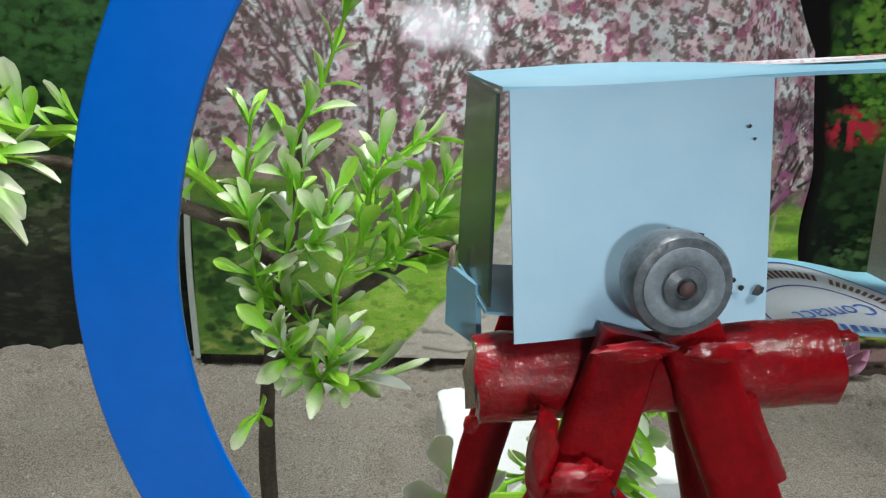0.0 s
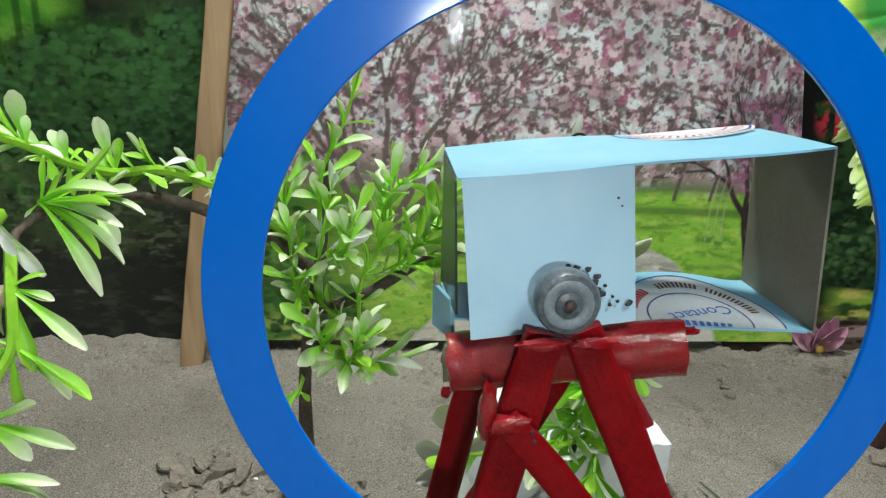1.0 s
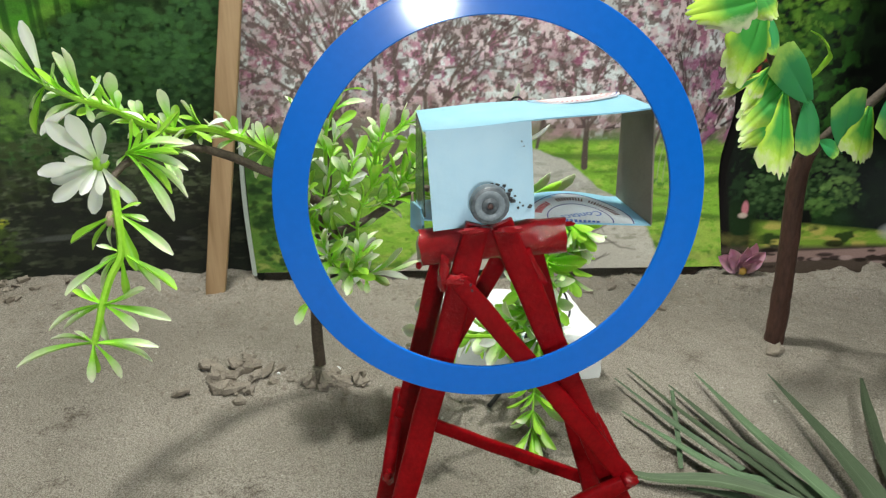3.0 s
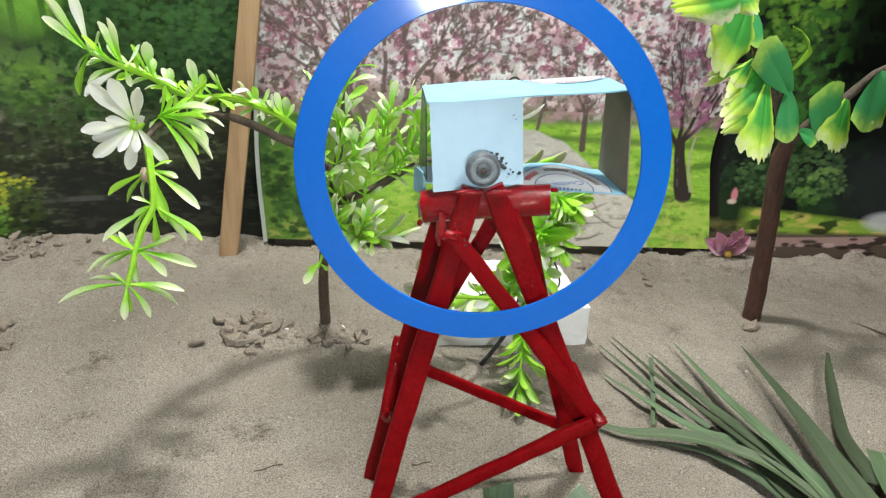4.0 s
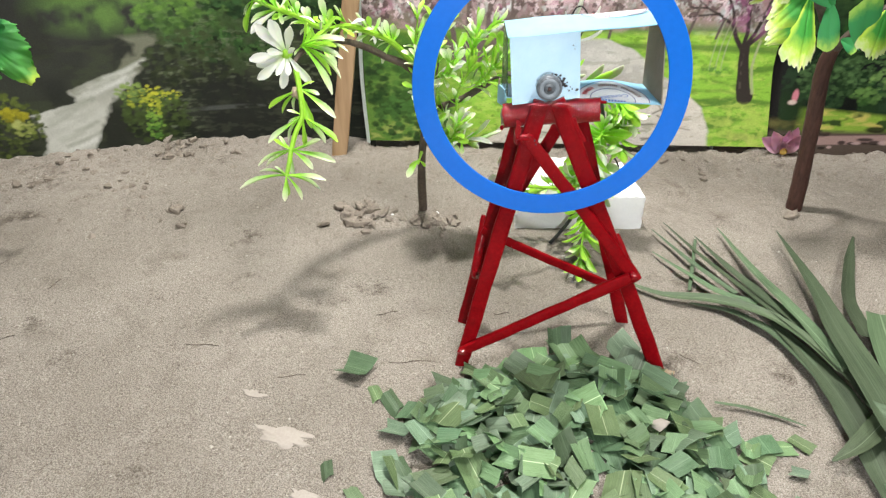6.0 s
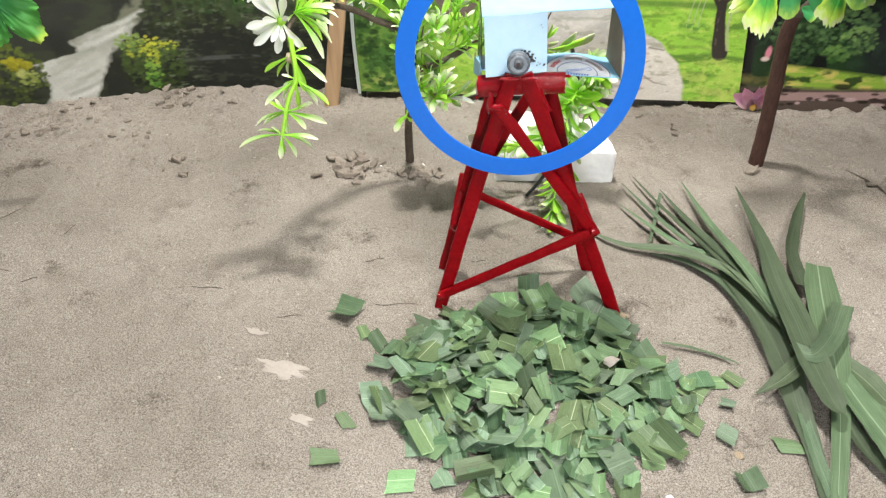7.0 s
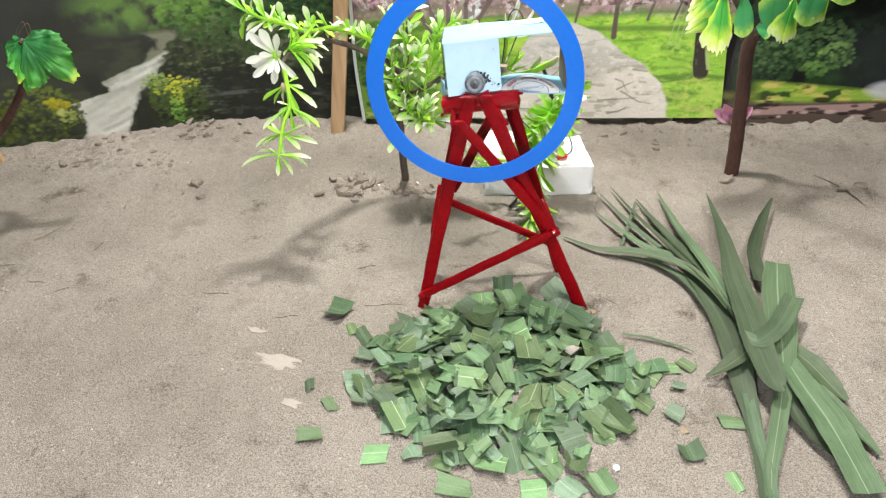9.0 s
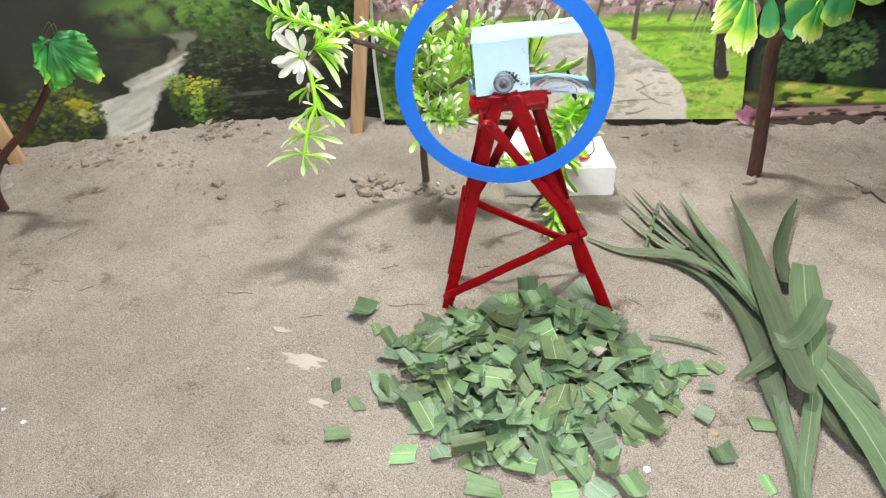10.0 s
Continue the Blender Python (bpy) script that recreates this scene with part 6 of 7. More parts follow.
    # crown leaves out of view, added to shade the sand east of the trunk
    leaves += [((0.395, 0.104, 0.282), (0.424, 0.116, 0.262), 0.036, 0), ((0.400, 0.100, 0.285), (0.388, 0.068, 0.276), 0.036, 3), ((0.392, 0.104, 0.280), (0.372, 0.130, 0.290), 0.034, 4), ((0.400, 0.100, 0.285), (0.430, 0.084, 0.282), 0.036, 3)]
    r = random.Random(31)
    # dense unseen clump at the branch end, added to cast a darker shadow
    for k in range(34):
        u = r.random()
        at = (0.352 + 0.05 * u, 0.092 - 0.03 * u, 0.270 + 0.022 * u)
        t = r.uniform(0, 6.283)
        leaves.append((at, (at[0] + 0.040 * math.cos(t) + 0.012, at[1] + 0.040 * math.sin(t) - 0.016, at[2] + r.uniform(-0.012, 0.015)), 0.034, k % 7))
    # unseen upper leaves, added to darken the sand behind the trunk
    for k in range(48):
        at = (r.uniform(0.30, 0.43), r.uniform(0.00, 0.085), r.uniform(0.335, 0.37))
        t = r.uniform(0, 6.283)
        leaves.append((at, (at[0] + 0.040 * math.cos(t), at[1] + 0.040 * math.sin(t), at[2] + r.uniform(-0.015, 0.015)), 0.034, k % 7))
    for at, tip, wide, kind in leaves:
        at, tip = Vector(at), Vector(tip)
        long = (tip - at).length * (0.98 if kind < 6 else 1.03)
        placed("leaf", kinds[kind], leaf_pose(at, tip - at, front, 1.0, plant_rng.uniform(-12, 12)) @ Matrix.Diagonal((wide * 1.05, long, min(long, wide) * 0.8, 1)), tree)
    part("stalk", rod(smooth_line([(0.209, 0.180, 0.272), (0.195, 0.160, 0.277), (0.1735, 0.134, 0.277)], 8), [0.0014 - 0.0001 * i for i in range(8)], 6), STEM_GREEN, tree)
    # a narrow leaf curling up and back beside the west branch
    curl = smooth_line([(0.252, 0.178, 0.220), (0.2575, 0.172, 0.230), (0.2570, 0.168, 0.240), (0.251, 0.170, 0.250), (0.243, 0.172, 0.2545)], 12)
    part("leaf", blade_bm(curl, [3.0, 4.6, 5.2, 5.0, 4.6, 4.2, 3.6, 3.0, 2.4, 2.0, 1.6, 0.8], 0.5, 0.4, 4), STEM_GREEN, tree, "narrow curled lime-green leaf")


def vine_leaf_mesh():
    """A hanging palmate leaf about the end of its stalk: toothed lobes, one side folded back."""
    deg = (-45, -8, 6, 23, 35, 45, 52, 58, 65, 68, 71, 80, 92, 104, 110, 118, 140, 172)
    far = (0.20, 0.56, 0.58, 0.74, 0.78, 0.93, 1.0, 0.90, 0.72, 0.50, 0.68, 0.76, 0.82, 0.90, 0.66, 0.64, 0.50, 0.20)
    bm, n, rings = bmesh.new(), 150, []
    for f in (0.02, 0.12, 0.22, 0.32, 0.42, 0.52, 0.62, 0.72, 0.81, 0.89, 0.95, 1.0):
        ring = []
        for k in range(n):
            a = -45 + 217 * k / (n - 1)
            r = float(np.interp(a, deg, far)) * f
            if f > 0.99:
                r *= 1 + 0.016 * math.sin(a * 1.3) + 0.014 * math.sin(a * 0.71 + 1)
            px, py = r * math.cos(radians(a)), -r * math.sin(radians(a))
            # veins run out along the lobes; the blade is crumpled between them
            vein = sum(math.exp(-((a - v) / 3.0) ** 2) for v in (-8, 23, 52, 88))
            z = 0.014 * f * vein - 0.22 * r * r + 0.13 * noise.noise(Vector((px * 3.2, py * 3.2, 4.0))) * f + 0.07 * noise.noise(Vector((px * 8, py * 8, 9.0))) * f + 0.03 * noise.noise(Vector((px * 19, py * 19, 2.0))) * f
            if a > 108:
                bend = radians(min(80, (a - 108) * 3))
                z -= r * math.sin(bend) * 0.5
            ring.append((px, py, z))
        rings.append(ring)
    for lift in (0.008, -0.008):
        vs = [[bm.verts.new((x, y, z + lift)) for x, y, z in q] for q in rings]
        for p, q in zip(vs, vs[1:]):
            for k in range(n - 1):
                f = (p[k], p[k + 1], q[k + 1], q[k])
                bm.faces.new(f[::-1] if lift > 0 else f)
    bmesh.ops.recalc_face_normals(bm, faces=bm.faces)
    me = mesh_of("leaf", bm)
    me.materials.append(VINE)
    return me


def build_vine():
    vine = thing("artificial_vine", "brown vine stem with a drooping green lobed leaf", "artificial plant", (-0.590, 0.232, 0))
    part("stem", rod(smooth_line([(-0.582, 0.228, -0.01), (-0.580, 0.226, 0.030), (-0.558, 0.225, 0.066), (-0.511, 0.225, 0.105), (-0.470, 0.222, 0.152), (-0.455, 0.212, 0.186), (-0.448, 0.206, 0.199)], 22), [0.0052 - 0.0001 * i for i in range(22)], 9, 0.0008), BARK, vine, "dark brown vine stem")
    part("stem", rod(smooth_line([(-0.580, 0.226, 0.030), (-0.600, 0.230, 0.090), (-0.640, 0.226, 0.150), (-0.660, 0.222, 0.220)], 12), 0.0042, 9, 0.0008), BARK, vine, "dark brown vine stem")
    me = vine_leaf_mesh()
    x, z = Vector((0.985, 0.06, 0.0)).normalized(), Vector((-0.10, -0.93, 0.34))
    z = (z - x * x.dot(z)).normalized()
    y = z.cross(x)
    placed("leaf", me, Matrix.Translation((-0.444, 0.204, 0.199)) @ Matrix((x, y, z)).transposed().to_4x4() @ Matrix.Diagonal((0.060, 0.055, 0.059, 1)), vine)
    # the lobe that is folded back to the other side
    x = Vector((-0.30, -0.86, -0.10)).normalized()
    z = Vector((-0.92, 0.36, 0.20))
    z = (z - x * x.dot(z)).normalized()
    placed("leaf", me, Matrix.Translation((-0.448, 0.210, 0.199)) @ Matrix((x, z.cross(x), z)).transposed().to_4x4() @ Matrix.Diagonal((0.044, 0.044, 0.040, 1)), vine)
    for k in range(2):
        part("tendril", rod(smooth_line([(-0.452, 0.208, 0.196), (-0.450 + 0.003 * k, 0.207, 0.206), (-0.439 + 0.004 * k, 0.206, 0.217 - 0.002 * k), (-0.438 + 0.003 * k, 0.205, 0.203)], 12), 0.0004, 5), TWIG, vine, "thin dry tendril")


build_bush()
build_second_plant()
build_right_tree()
build_vine()


# ---- pink flower at the foot of the backdrops ----
def build_flower():
    at = Vector((0.350, 0.334, 0.004))
    flower = thing("artificial_flower", "pink cloth water-lily flower lying against the backdrop", "artificial flower", (0.350, 0.334, 0.0))
    out = Vector((-0.15, -0.92, 0.25)).normalized()
    d = out
    x = d.cross(Vector((0, 0, 1))).normalized()
    y = x.cross(d)
    me = leaf_mesh("petal", PINK, 0.24, 0.22, 0.6, lambda t: math.sin(math.pi * min(1, 0.10 + 0.90 * t)) ** 0.7)
    part("heart", blob(at + d * 0.004, (0.0045, 0.0030, 0.0045), 6, 0.2), YELLOW, flower, "yellow flower heart")
    for k in range(15):
        a = radians(-62 + 124 * ((k * 0.618) % 1.0)) + math.pi / 2
        op = radians(84 - 3.0 * k)
        way = d * math.cos(op) + (x * math.cos(a) + y * math.sin(a)) * math.sin(op)
        placed("petal", me, leaf_pose(at - d * 0.002, way, d, 0.034 - 0.0011 * k, plant_rng.uniform(-20, 20)), flower)
    part("bract", stick(at + Vector((-0.004, -0.004, -0.008)), at + Vector((-0.020, -0.006, -0.019)), 0.010, 0.003, 0.0016, out, 5, 0, 0.0003, 8), RED, flower, "dark red bract")


build_flower()


# ---- foam block ----
def build_foam():
    foam = thing("foam_block", "chipped white foam slab lying on the sand", "foam block", (0.068, 0.225, 0))
    bm = bmesh.new()
    bmesh.ops.create_cube(bm, size=1)
    bmesh.ops.subdivide_edges(bm, edges=bm.edges, cuts=26, use_grid_fill=True)
    near, far = (Vector((0.004, 0.188, 0)), Vector((0.128, 0.179, 0))), (Vector((0.016, 0.292, 0)), Vector((0.128, 0.258, 0)))
    for v in bm.verts:
        u, w, h = v.co.x + 0.5, v.co.y + 0.5, v.co.z + 0.5
        q = near[0].lerp(near[1], u).lerp(far[0].lerp(far[1], u), w)
        rim = sum(k > 0.97 or k < 0.03 for k in (u, w, h))
        q.z = -0.003 + (0.037 + 0.003 * noise.noise(q * 30)) * h
        grain = Vector(noise.noise_vector(q * 170)) * 0.0008
        if rim > 1:
            grain += Vector(noise.noise_vector(q * 130)) * 0.0022 + (Vector((0.068, 0.225, 0.017)) - q) * 0.02
        v.co = q + grain
    part("block", bm, FOAM, foam)
    plug = thing("wire_connector", "small red plastic connector with black wires on the foam", "connector", (0.095, 0.198, 0.036))
    part("body", stick((0.089, 0.198, 0.0385), (0.101, 0.199, 0.0390), 0.0060, 0.0050, 0.0050, (0, -0.6, 0.8), 2, 0, 0.0002, 6, 5), RED_PLUG, plug)
    part("wire", rod(smooth_line([(0.100, 0.199, 0.039), (0.106, 0.200, 0.046), (0.103, 0.204, 0.060), (0.094, 0.206, 0.072)], 16), 0.0008, 6), WIRE, plug, "thin black wire")
    part("wire", rod(smooth_line([(0.090, 0.198, 0.039), (0.070, 0.194, 0.042), (0.050, 0.188, 0.046), (0.036, 0.184, 0.042)], 14), 0.0012, 6), BLUE_PLASTIC, plug, "short blue wire")


build_foam()


# ---- cut leaf blades lying on the sand ----
def build_fronds():
    bundle = thing("leaf_bundle", "bundle of long cut green leaves lying on the sand", "leaves", (0.190, -0.08, 0))
    seeds = iter(range(3, 400, 7))

    def blade(line, widths, mat, fold, twist):
        part("leaf", blade_bm(line, [w * (0.84 if w > 12 else 0.95) for w in widths], fold, twist, next(seeds)), mat, bundle)

    blade(((0.078, 0.089, 0.0040), (0.106, 0.063, 0.0050), (0.145, 0.048, 0.0080), (0.174, 0.021, 0.0110), (0.186, -0.013, 0.0140), (0.190, -0.050, 0.0150)), (2, 7, 12, 10, 9, 7), BLADE_PALE, 0.22, -0.12)
    blade(((0.126, 0.052, 0.0030), (0.154, 0.037, 0.0030), (0.174, 0.005, 0.0040), (0.179, -0.034, 0.0060), (0.182, -0.075, 0.0060), (0.179, -0.107, 0.0060)), (2, 8, 13, 14, 12, 10), BLADE, 0.22, 0.12)
    blade(((0.149, 0.180, 0.0050), (0.160, 0.112, 0.0070), (0.174, 0.052, 0.0090), (0.187, 0.002, 0.0110), (0.193, -0.045, 0.0140), (0.194, -0.085, 0.0140)), (1, 6, 10, 12, 12, 12), BLADE, 0.22, 0.3)
    blade(((0.170, 0.154, 0.0040), (0.175, 0.103, 0.0060), (0.182, 0.058, 0.0080), (0.192, 0.013, 0.0100), (0.198, -0.032, 0.0120)), (1, 7, 12, 13, 10), BLADE, 0.22, 0.12)
    blade(((0.134, 0.170, 0.0040), (0.147, 0.110, 0.0060), (0.165, 0.056, 0.0070)), (1, 5, 6), BLADE, 0.22, -0.12)
    blade(((0.121, 0.130, 0.0040), (0.136, 0.092, 0.0060), (0.154, 0.057, 0.0070), (0.175, 0.039, 0.0090)), (1, 6, 9, 7), BLADE_PALE, 0.22, 0.12)
    blade(((0.166, 0.143, 0.0070), (0.145, 0.097, 0.0050), (0.131, 0.068, 0.0040)), (3, 3.5, 3), BLADE, 0.22, -0.12)
    blade(((0.196, 0.163, 0.0060), (0.192, 0.089, 0.0100), (0.194, 0.041, 0.0120), (0.195, -0.002, 0.0140), (0.194, -0.047, 0.0150)), (1, 9, 14, 14, 11), BLADE_PALE, 0.22, 0.12)
    blade(((0.177, 0.020, 0.0060), (0.183, -0.019, 0.0060), (0.182, -0.062, 0.0080), (0.177, -0.102, 0.0080), (0.171, -0.130, 0.0060), (0.164, -0.166, 0.0050), (0.154, -0.203, 0.0040), (0.147, -0.223, 0.0040)), (6, 15, 24, 25, 20, 13, 10, 9), BLADE, 0.1, -0.12)
    blade(((0.241, 0.140, 0.0140), (0.225, 0.054, 0.0180), (0.208, -0.012, 0.0210), (0.199, -0.059, 0.0220), (0.189, -0.106, 0.0230), (0.186, -0.140, 0.0210), (0.189, -0.149, 0.0200)), (1, 14, 26, 30, 29, 21, 4), BLADE, 0.1, 0.12)
    blade(((0.303, 0.120, 0.0160), (0.271, 0.075, 0.0140), (0.245, 0.031, 0.0120), (0.235, -0.011, 0.0110)), (2, 12, 18, 16), BLADE, 0.22, 0.5)
    blade(((0.261, 0.014, 0.0110), (0.242, -0.028, 0.0120), (0.224, -0.072, 0.0120), (0.210, -0.108, 0.0110), (0.195, -0.140, 0.0090), (0.176, -0.174, 0.0070), (0.161, -0.200, 0.0060), (0.151, -0.222, 0.0040)), (24, 34, 31, 22, 16, 12, 9, 6), BLADE_PALE, 0.06, 0.12)
    blade(((0.246, -0.046, 0.0200), (0.217, -0.080, 0.0230), (0.191, -0.100, 0.0250), (0.182, -0.088, 0.0240)), (18, 20, 16, 6), BLADE, 0.22, 0.5)
    blade(((0.147, -0.117, 0.0070), (0.166, -0.111, 0.0120), (0.192, -0.095, 0.0150)), (2, 15, 17), BLADE_PALE, 0.22, 0.12)
    blade(((0.224, -0.093, 0.0070), (0.231, -0.112, 0.0070), (0.236, -0.135, 0.0060), (0.240, -0.148, 0.0050)), (17, 22, 17, 5), BLADE_PALE, 0.22, -0.12)
    blade(((0.213, -0.108, 0.0100), (0.212, -0.138, 0.0110), (0.214, -0.167, 0.0100), (0.213, -0.197, 0.0090), (0.212, -0.226, 0.0060)), (20, 29, 31, 30, 26), BLADE_PALE, 0.1, 0.12)
    blade(((0.200, -0.137, 0.0050), (0.199, -0.163, 0.0040), (0.203, -0.183, 0.0040), (0.209, -0.198, 0.0040)), (10, 16, 14, 3), BLADE, 0.22, 0.2)
    blade(((0.223, -0.136, 0.0070), (0.228, -0.157, 0.0070), (0.233, -0.177, 0.0050), (0.238, -0.196, 0.0040)), (12, 16, 12, 3), BLADE_PALE, 0.22, 0.12)
    blade(((0.171, -0.136, 0.0060), (0.163, -0.172, 0.0050), (0.158, -0.199, 0.0050), (0.151, -0.222, 0.0040)), (8, 9, 8, 7), BLADE, 0.22, -0.12)
    blade(((0.191, -0.150, 0.0070), (0.171, -0.182, 0.0060), (0.158, -0.204, 0.0050), (0.152, -0.224, 0.0040)), (9, 8, 8, 7), BLADE_PALE, 0.22, 0.12)
    stray = thing("leaf_strip", "single thin dry leaf strip lying on the sand", "leaf", (0.125, -0.070, 0))
    part("strip", blade_bm(((0.098, -0.060, 0.004), (0.118, -0.066, 0.003), (0.138, -0.076, 0.002), (0.150, -0.084, 0.002)), (2, 4, 3, 0.6), 0.3, 0.3, 4), BLADE_PALE, stray)


build_fronds()


# ---- chopped leaf pieces ----
def chip_mesh(mat, seed):
    """A cut piece of leaf of unit size: bent, ragged at two ends, with thickness."""
    r = random.Random(seed)
    bend, warp, skew = r.choice((-1, 1)) * (r.uniform(0.02, 0.30) if seed % 4 else r.uniform(0.45, 0.8)), r.uniform(-0.08, 0.08), r.uniform(-0.30, 0.30)
    cut = [[r.uniform(-0.03, 0.03) + (r.uniform(-0.14, 0.14) if r.random() < 0.08 else 0) for _ in range(4)] for _ in range(2)]
    asp = r.uniform(0.62, 1.15)
    bm = bmesh.new()
    grid = []
    for lift in (0.010, -0.010):
        rows = []
        for j in range(4):
            v = j / 3 - 0.5
            row = []
            for i in range(4):
                u = i / 3 - 0.5
                y = v + (cut[0][i] if j == 0 else cut[1][i] if j == 3 else 0) + skew * u
                row.append(bm.verts.new((u * asp, y, bend * (u * u * 4) * 0.5 + warp * v * u * 4 + lift)))
            rows.append(row)
        grid.append(rows)
    for rows, flip in ((grid[0], False), (grid[1], True)):
        for j in range(3):
            for i in range(3):
                f = (rows[j][i], rows[j][i + 1], rows[j + 1][i + 1], rows[j + 1][i])
                bm.faces.new(f[::-1] if flip else f)
    ring = [(0, i) for i in range(4)] + [(j, 3) for j in range(1, 4)] + [(3, i) for i in (2, 1, 0)] + [(j, 0) for j in (2, 1)]
    for (a, b), (c, d) in zip(ring, ring[1:] + ring[:1]):
        bm.faces.new((grid[0][a][b], grid[1][a][b], grid[1][c][d], grid[0][c][d]))
    me = mesh_of("leaf_piece", bm, False)
    me.materials.append(mat)
    return me


def build_chips():
    r = random.Random(21)
    shapes = [chip_mesh(m, 40 + k) for k, m in enumerate([CHIP] * 5 + [CHIP_RIB] * 3 + [CHIP_BLUE] * 4 + [CHIP_DARK] * 4 + [CHIP_LIGHT] * 3)]
    pile = thing("chopped_leaf_pile", "flat heap of chopped green leaf pieces on the sand", "leaf pieces", (-0.012, -0.100, 0))
    count = 0
    while count < 262:
        a, q = r.uniform(0, 6.283), math.sqrt(r.random())
        q = q * (1.0 if r.random() < 0.86 else 1.14)
        x, y = -0.008 + 0.112 * q * math.cos(a) - 0.01 * math.sin(a) * q, -0.094 + 0.088 * q * math.sin(a)
        if y > 0.002 - 0.25 * abs(x + 0.0) or (x + 0.075) ** 2 + y ** 2 < 0.012 ** 2:
            continue
        top = 0.013 * max(0, 1 - q * q) ** 0.7
        z = ground_height(x, y) + 0.002 + top * r.random() ** 0.6 + 0.002 * r.random()
        lean = 13 + 26 * max(0, 1 - q * 0.6)
        size = r.uniform(0.0145, 0.0225) * (0.75 if r.random() < 0.25 else 1.35 if r.random() < 0.2 else 1)
        m = pose(x, y, z, r.gauss(0, lean * 0.6), r.gauss(0, lean * 0.6), r.uniform(0, 360)) @ Matrix.Diagonal((size, size * r.uniform(0.75, 1.15), size, 1))
        placed("leaf_piece", r.choice(shapes[:16] if r.random() < 0.97 else shapes[16:]), m, pile)
        count += 1
    verts, faces = [], []
    for k in range(190):
        a, q = r.uniform(0, 6.283), math.sqrt(r.random()) * 0.93
        x, y = -0.008 + 0.106 * q * math.cos(a), -0.094 + 0.080 * q * math.sin(a)
        if y > -0.004 - 0.25 * abs(x):
            continue
        sx, sy, t = r.uniform(0.006, 0.010), r.uniform(0.006, 0.010), r.uniform(0, 6.283)
        z, n = ground_height(x, y) + 0.0012 + 0.002 * r.random(), len(verts)
        lean = r.uniform(-0.14, 0.14)
        for h in (0.0004, -0.0004):
            for px, py in ((-1, -1), (1, -1), (1, 1), (-1, 1)):
                ux, uy = px * sx * math.cos(t) - py * sy * math.sin(t), px * sx * math.sin(t) + py * sy * math.cos(t)
                verts.append((x + ux, y + uy, z + h + lean * ux))
        faces += [(n, n + 1, n + 2, n + 3), (n + 7, n + 6, n + 5, n + 4)] + [(n + i, n + 4 + i, n + 4 + (i + 1) % 4, n + (i + 1) % 4) for i in range(4)]
    me = bpy.data.meshes.new("under_layer")
    me.from_pydata(verts, [], faces)
    tagged(put(new("under_layer", me), CHIP_DARK, pile), "chopped leaf pieces at the bottom of the heap", kind="stuff")
    # one piece stands up at the back of the heap
    placed("leaf_piece", shapes[12], pose(0.004, 0.008, 0.010, 58, 10, 14) @ Matrix.Diagonal((0.018, 0.020, 0.020, 1)), pile)
    placed("leaf_piece", shapes[10], pose(0.050, -0.006, 0.008, 30, -10, 30) @ Matrix.Diagonal((0.020, 0.021, 0.020, 1)), pile)
    placed("leaf_piece", shapes[12], pose(0.058, -0.048, 0.010, 6, 4, 50) @ Matrix.Diagonal((0.026, 0.024, 0.024, 1)), pile)
    west = ((-0.145, -0.004, 58, 0.025, 12), (-0.132, -0.028, 18, 0.017, 16), (-0.161, -0.093, 8, 0.014, 15), (-0.143, -0.114, 30, 0.015, 2), (-0.155, -0.143, 85, 0.020, 1), (-0.106, -0.164, 90, 0.020, 17), (-0.119, -0.066, 60, 0.020, 8), (-0.112, -0.106, 80, 0.024, 9))
    east = ((0.113, -0.148, 40, 0.014, 10), (0.152, -0.158, 80, 0.020, 3), (0.113, -0.183, 5, 0.017, 12), (0.135, -0.207, 8, 0.016, 16), (0.139, -0.098, 40, 0.016, 5), (0.122, -0.099, 85, 0.021, 6), (0.105, -0.107, 45, 0.021, 7), (0.124, -0.122, 60, 0.012, 8))
    south = ((-0.057, -0.176, 60, 0.018, 17), (-0.052, -0.198, 70, 0.026, 1), (0.001, -0.203, 95, 0.020, 17), (0.024, -0.203, 40, 0.020, 11), (0.045, -0.202, 20, 0.020, 4))
    for x, y, turn, size, kind in west + east + south:
        piece = new("leaf_piece", shapes[kind])
        piece.matrix_world = pose(x, y, ground_height(x, y) + 0.0022, r.gauss(0, 4), r.gauss(0, 4), turn) @ Matrix.Diagonal((size * 0.86, size * 0.9, size * 0.9, 1))
        tagged(piece, "loose chopped green leaf piece on the sand", "leaf piece", "loose leaf pieces")


build_chips()


# ---- soil lumps, scraps and dried patches ----
def flake_bm(s, r):
    """A broken piece of dried crust: an angular slab with a rough top."""
    bm, n = bmesh.new(), r.randint(5, 8)
    cuts = sorted(r.uniform(0, 6.283) for _ in range(n))
    rim = [(s * r.uniform(0.65, 1.15) * math.cos(a), s * r.uniform(0.5, 0.95) * math.sin(a)) for a in cuts]
    th, rings = s * r.uniform(0.35, 0.75), []
    for f, z in ((0.75, -0.6), (1.0, -0.2), (1.0, 0.25), (0.82, 0.5), (0.35, 0.55)):
        rings.append([(x * f + r.gauss(0, s * 0.05), y * f + r.gauss(0, s * 0.05), th * (z + r.gauss(0, 0.12))) for x, y in rim])
    loft(bm, rings)
    return bm


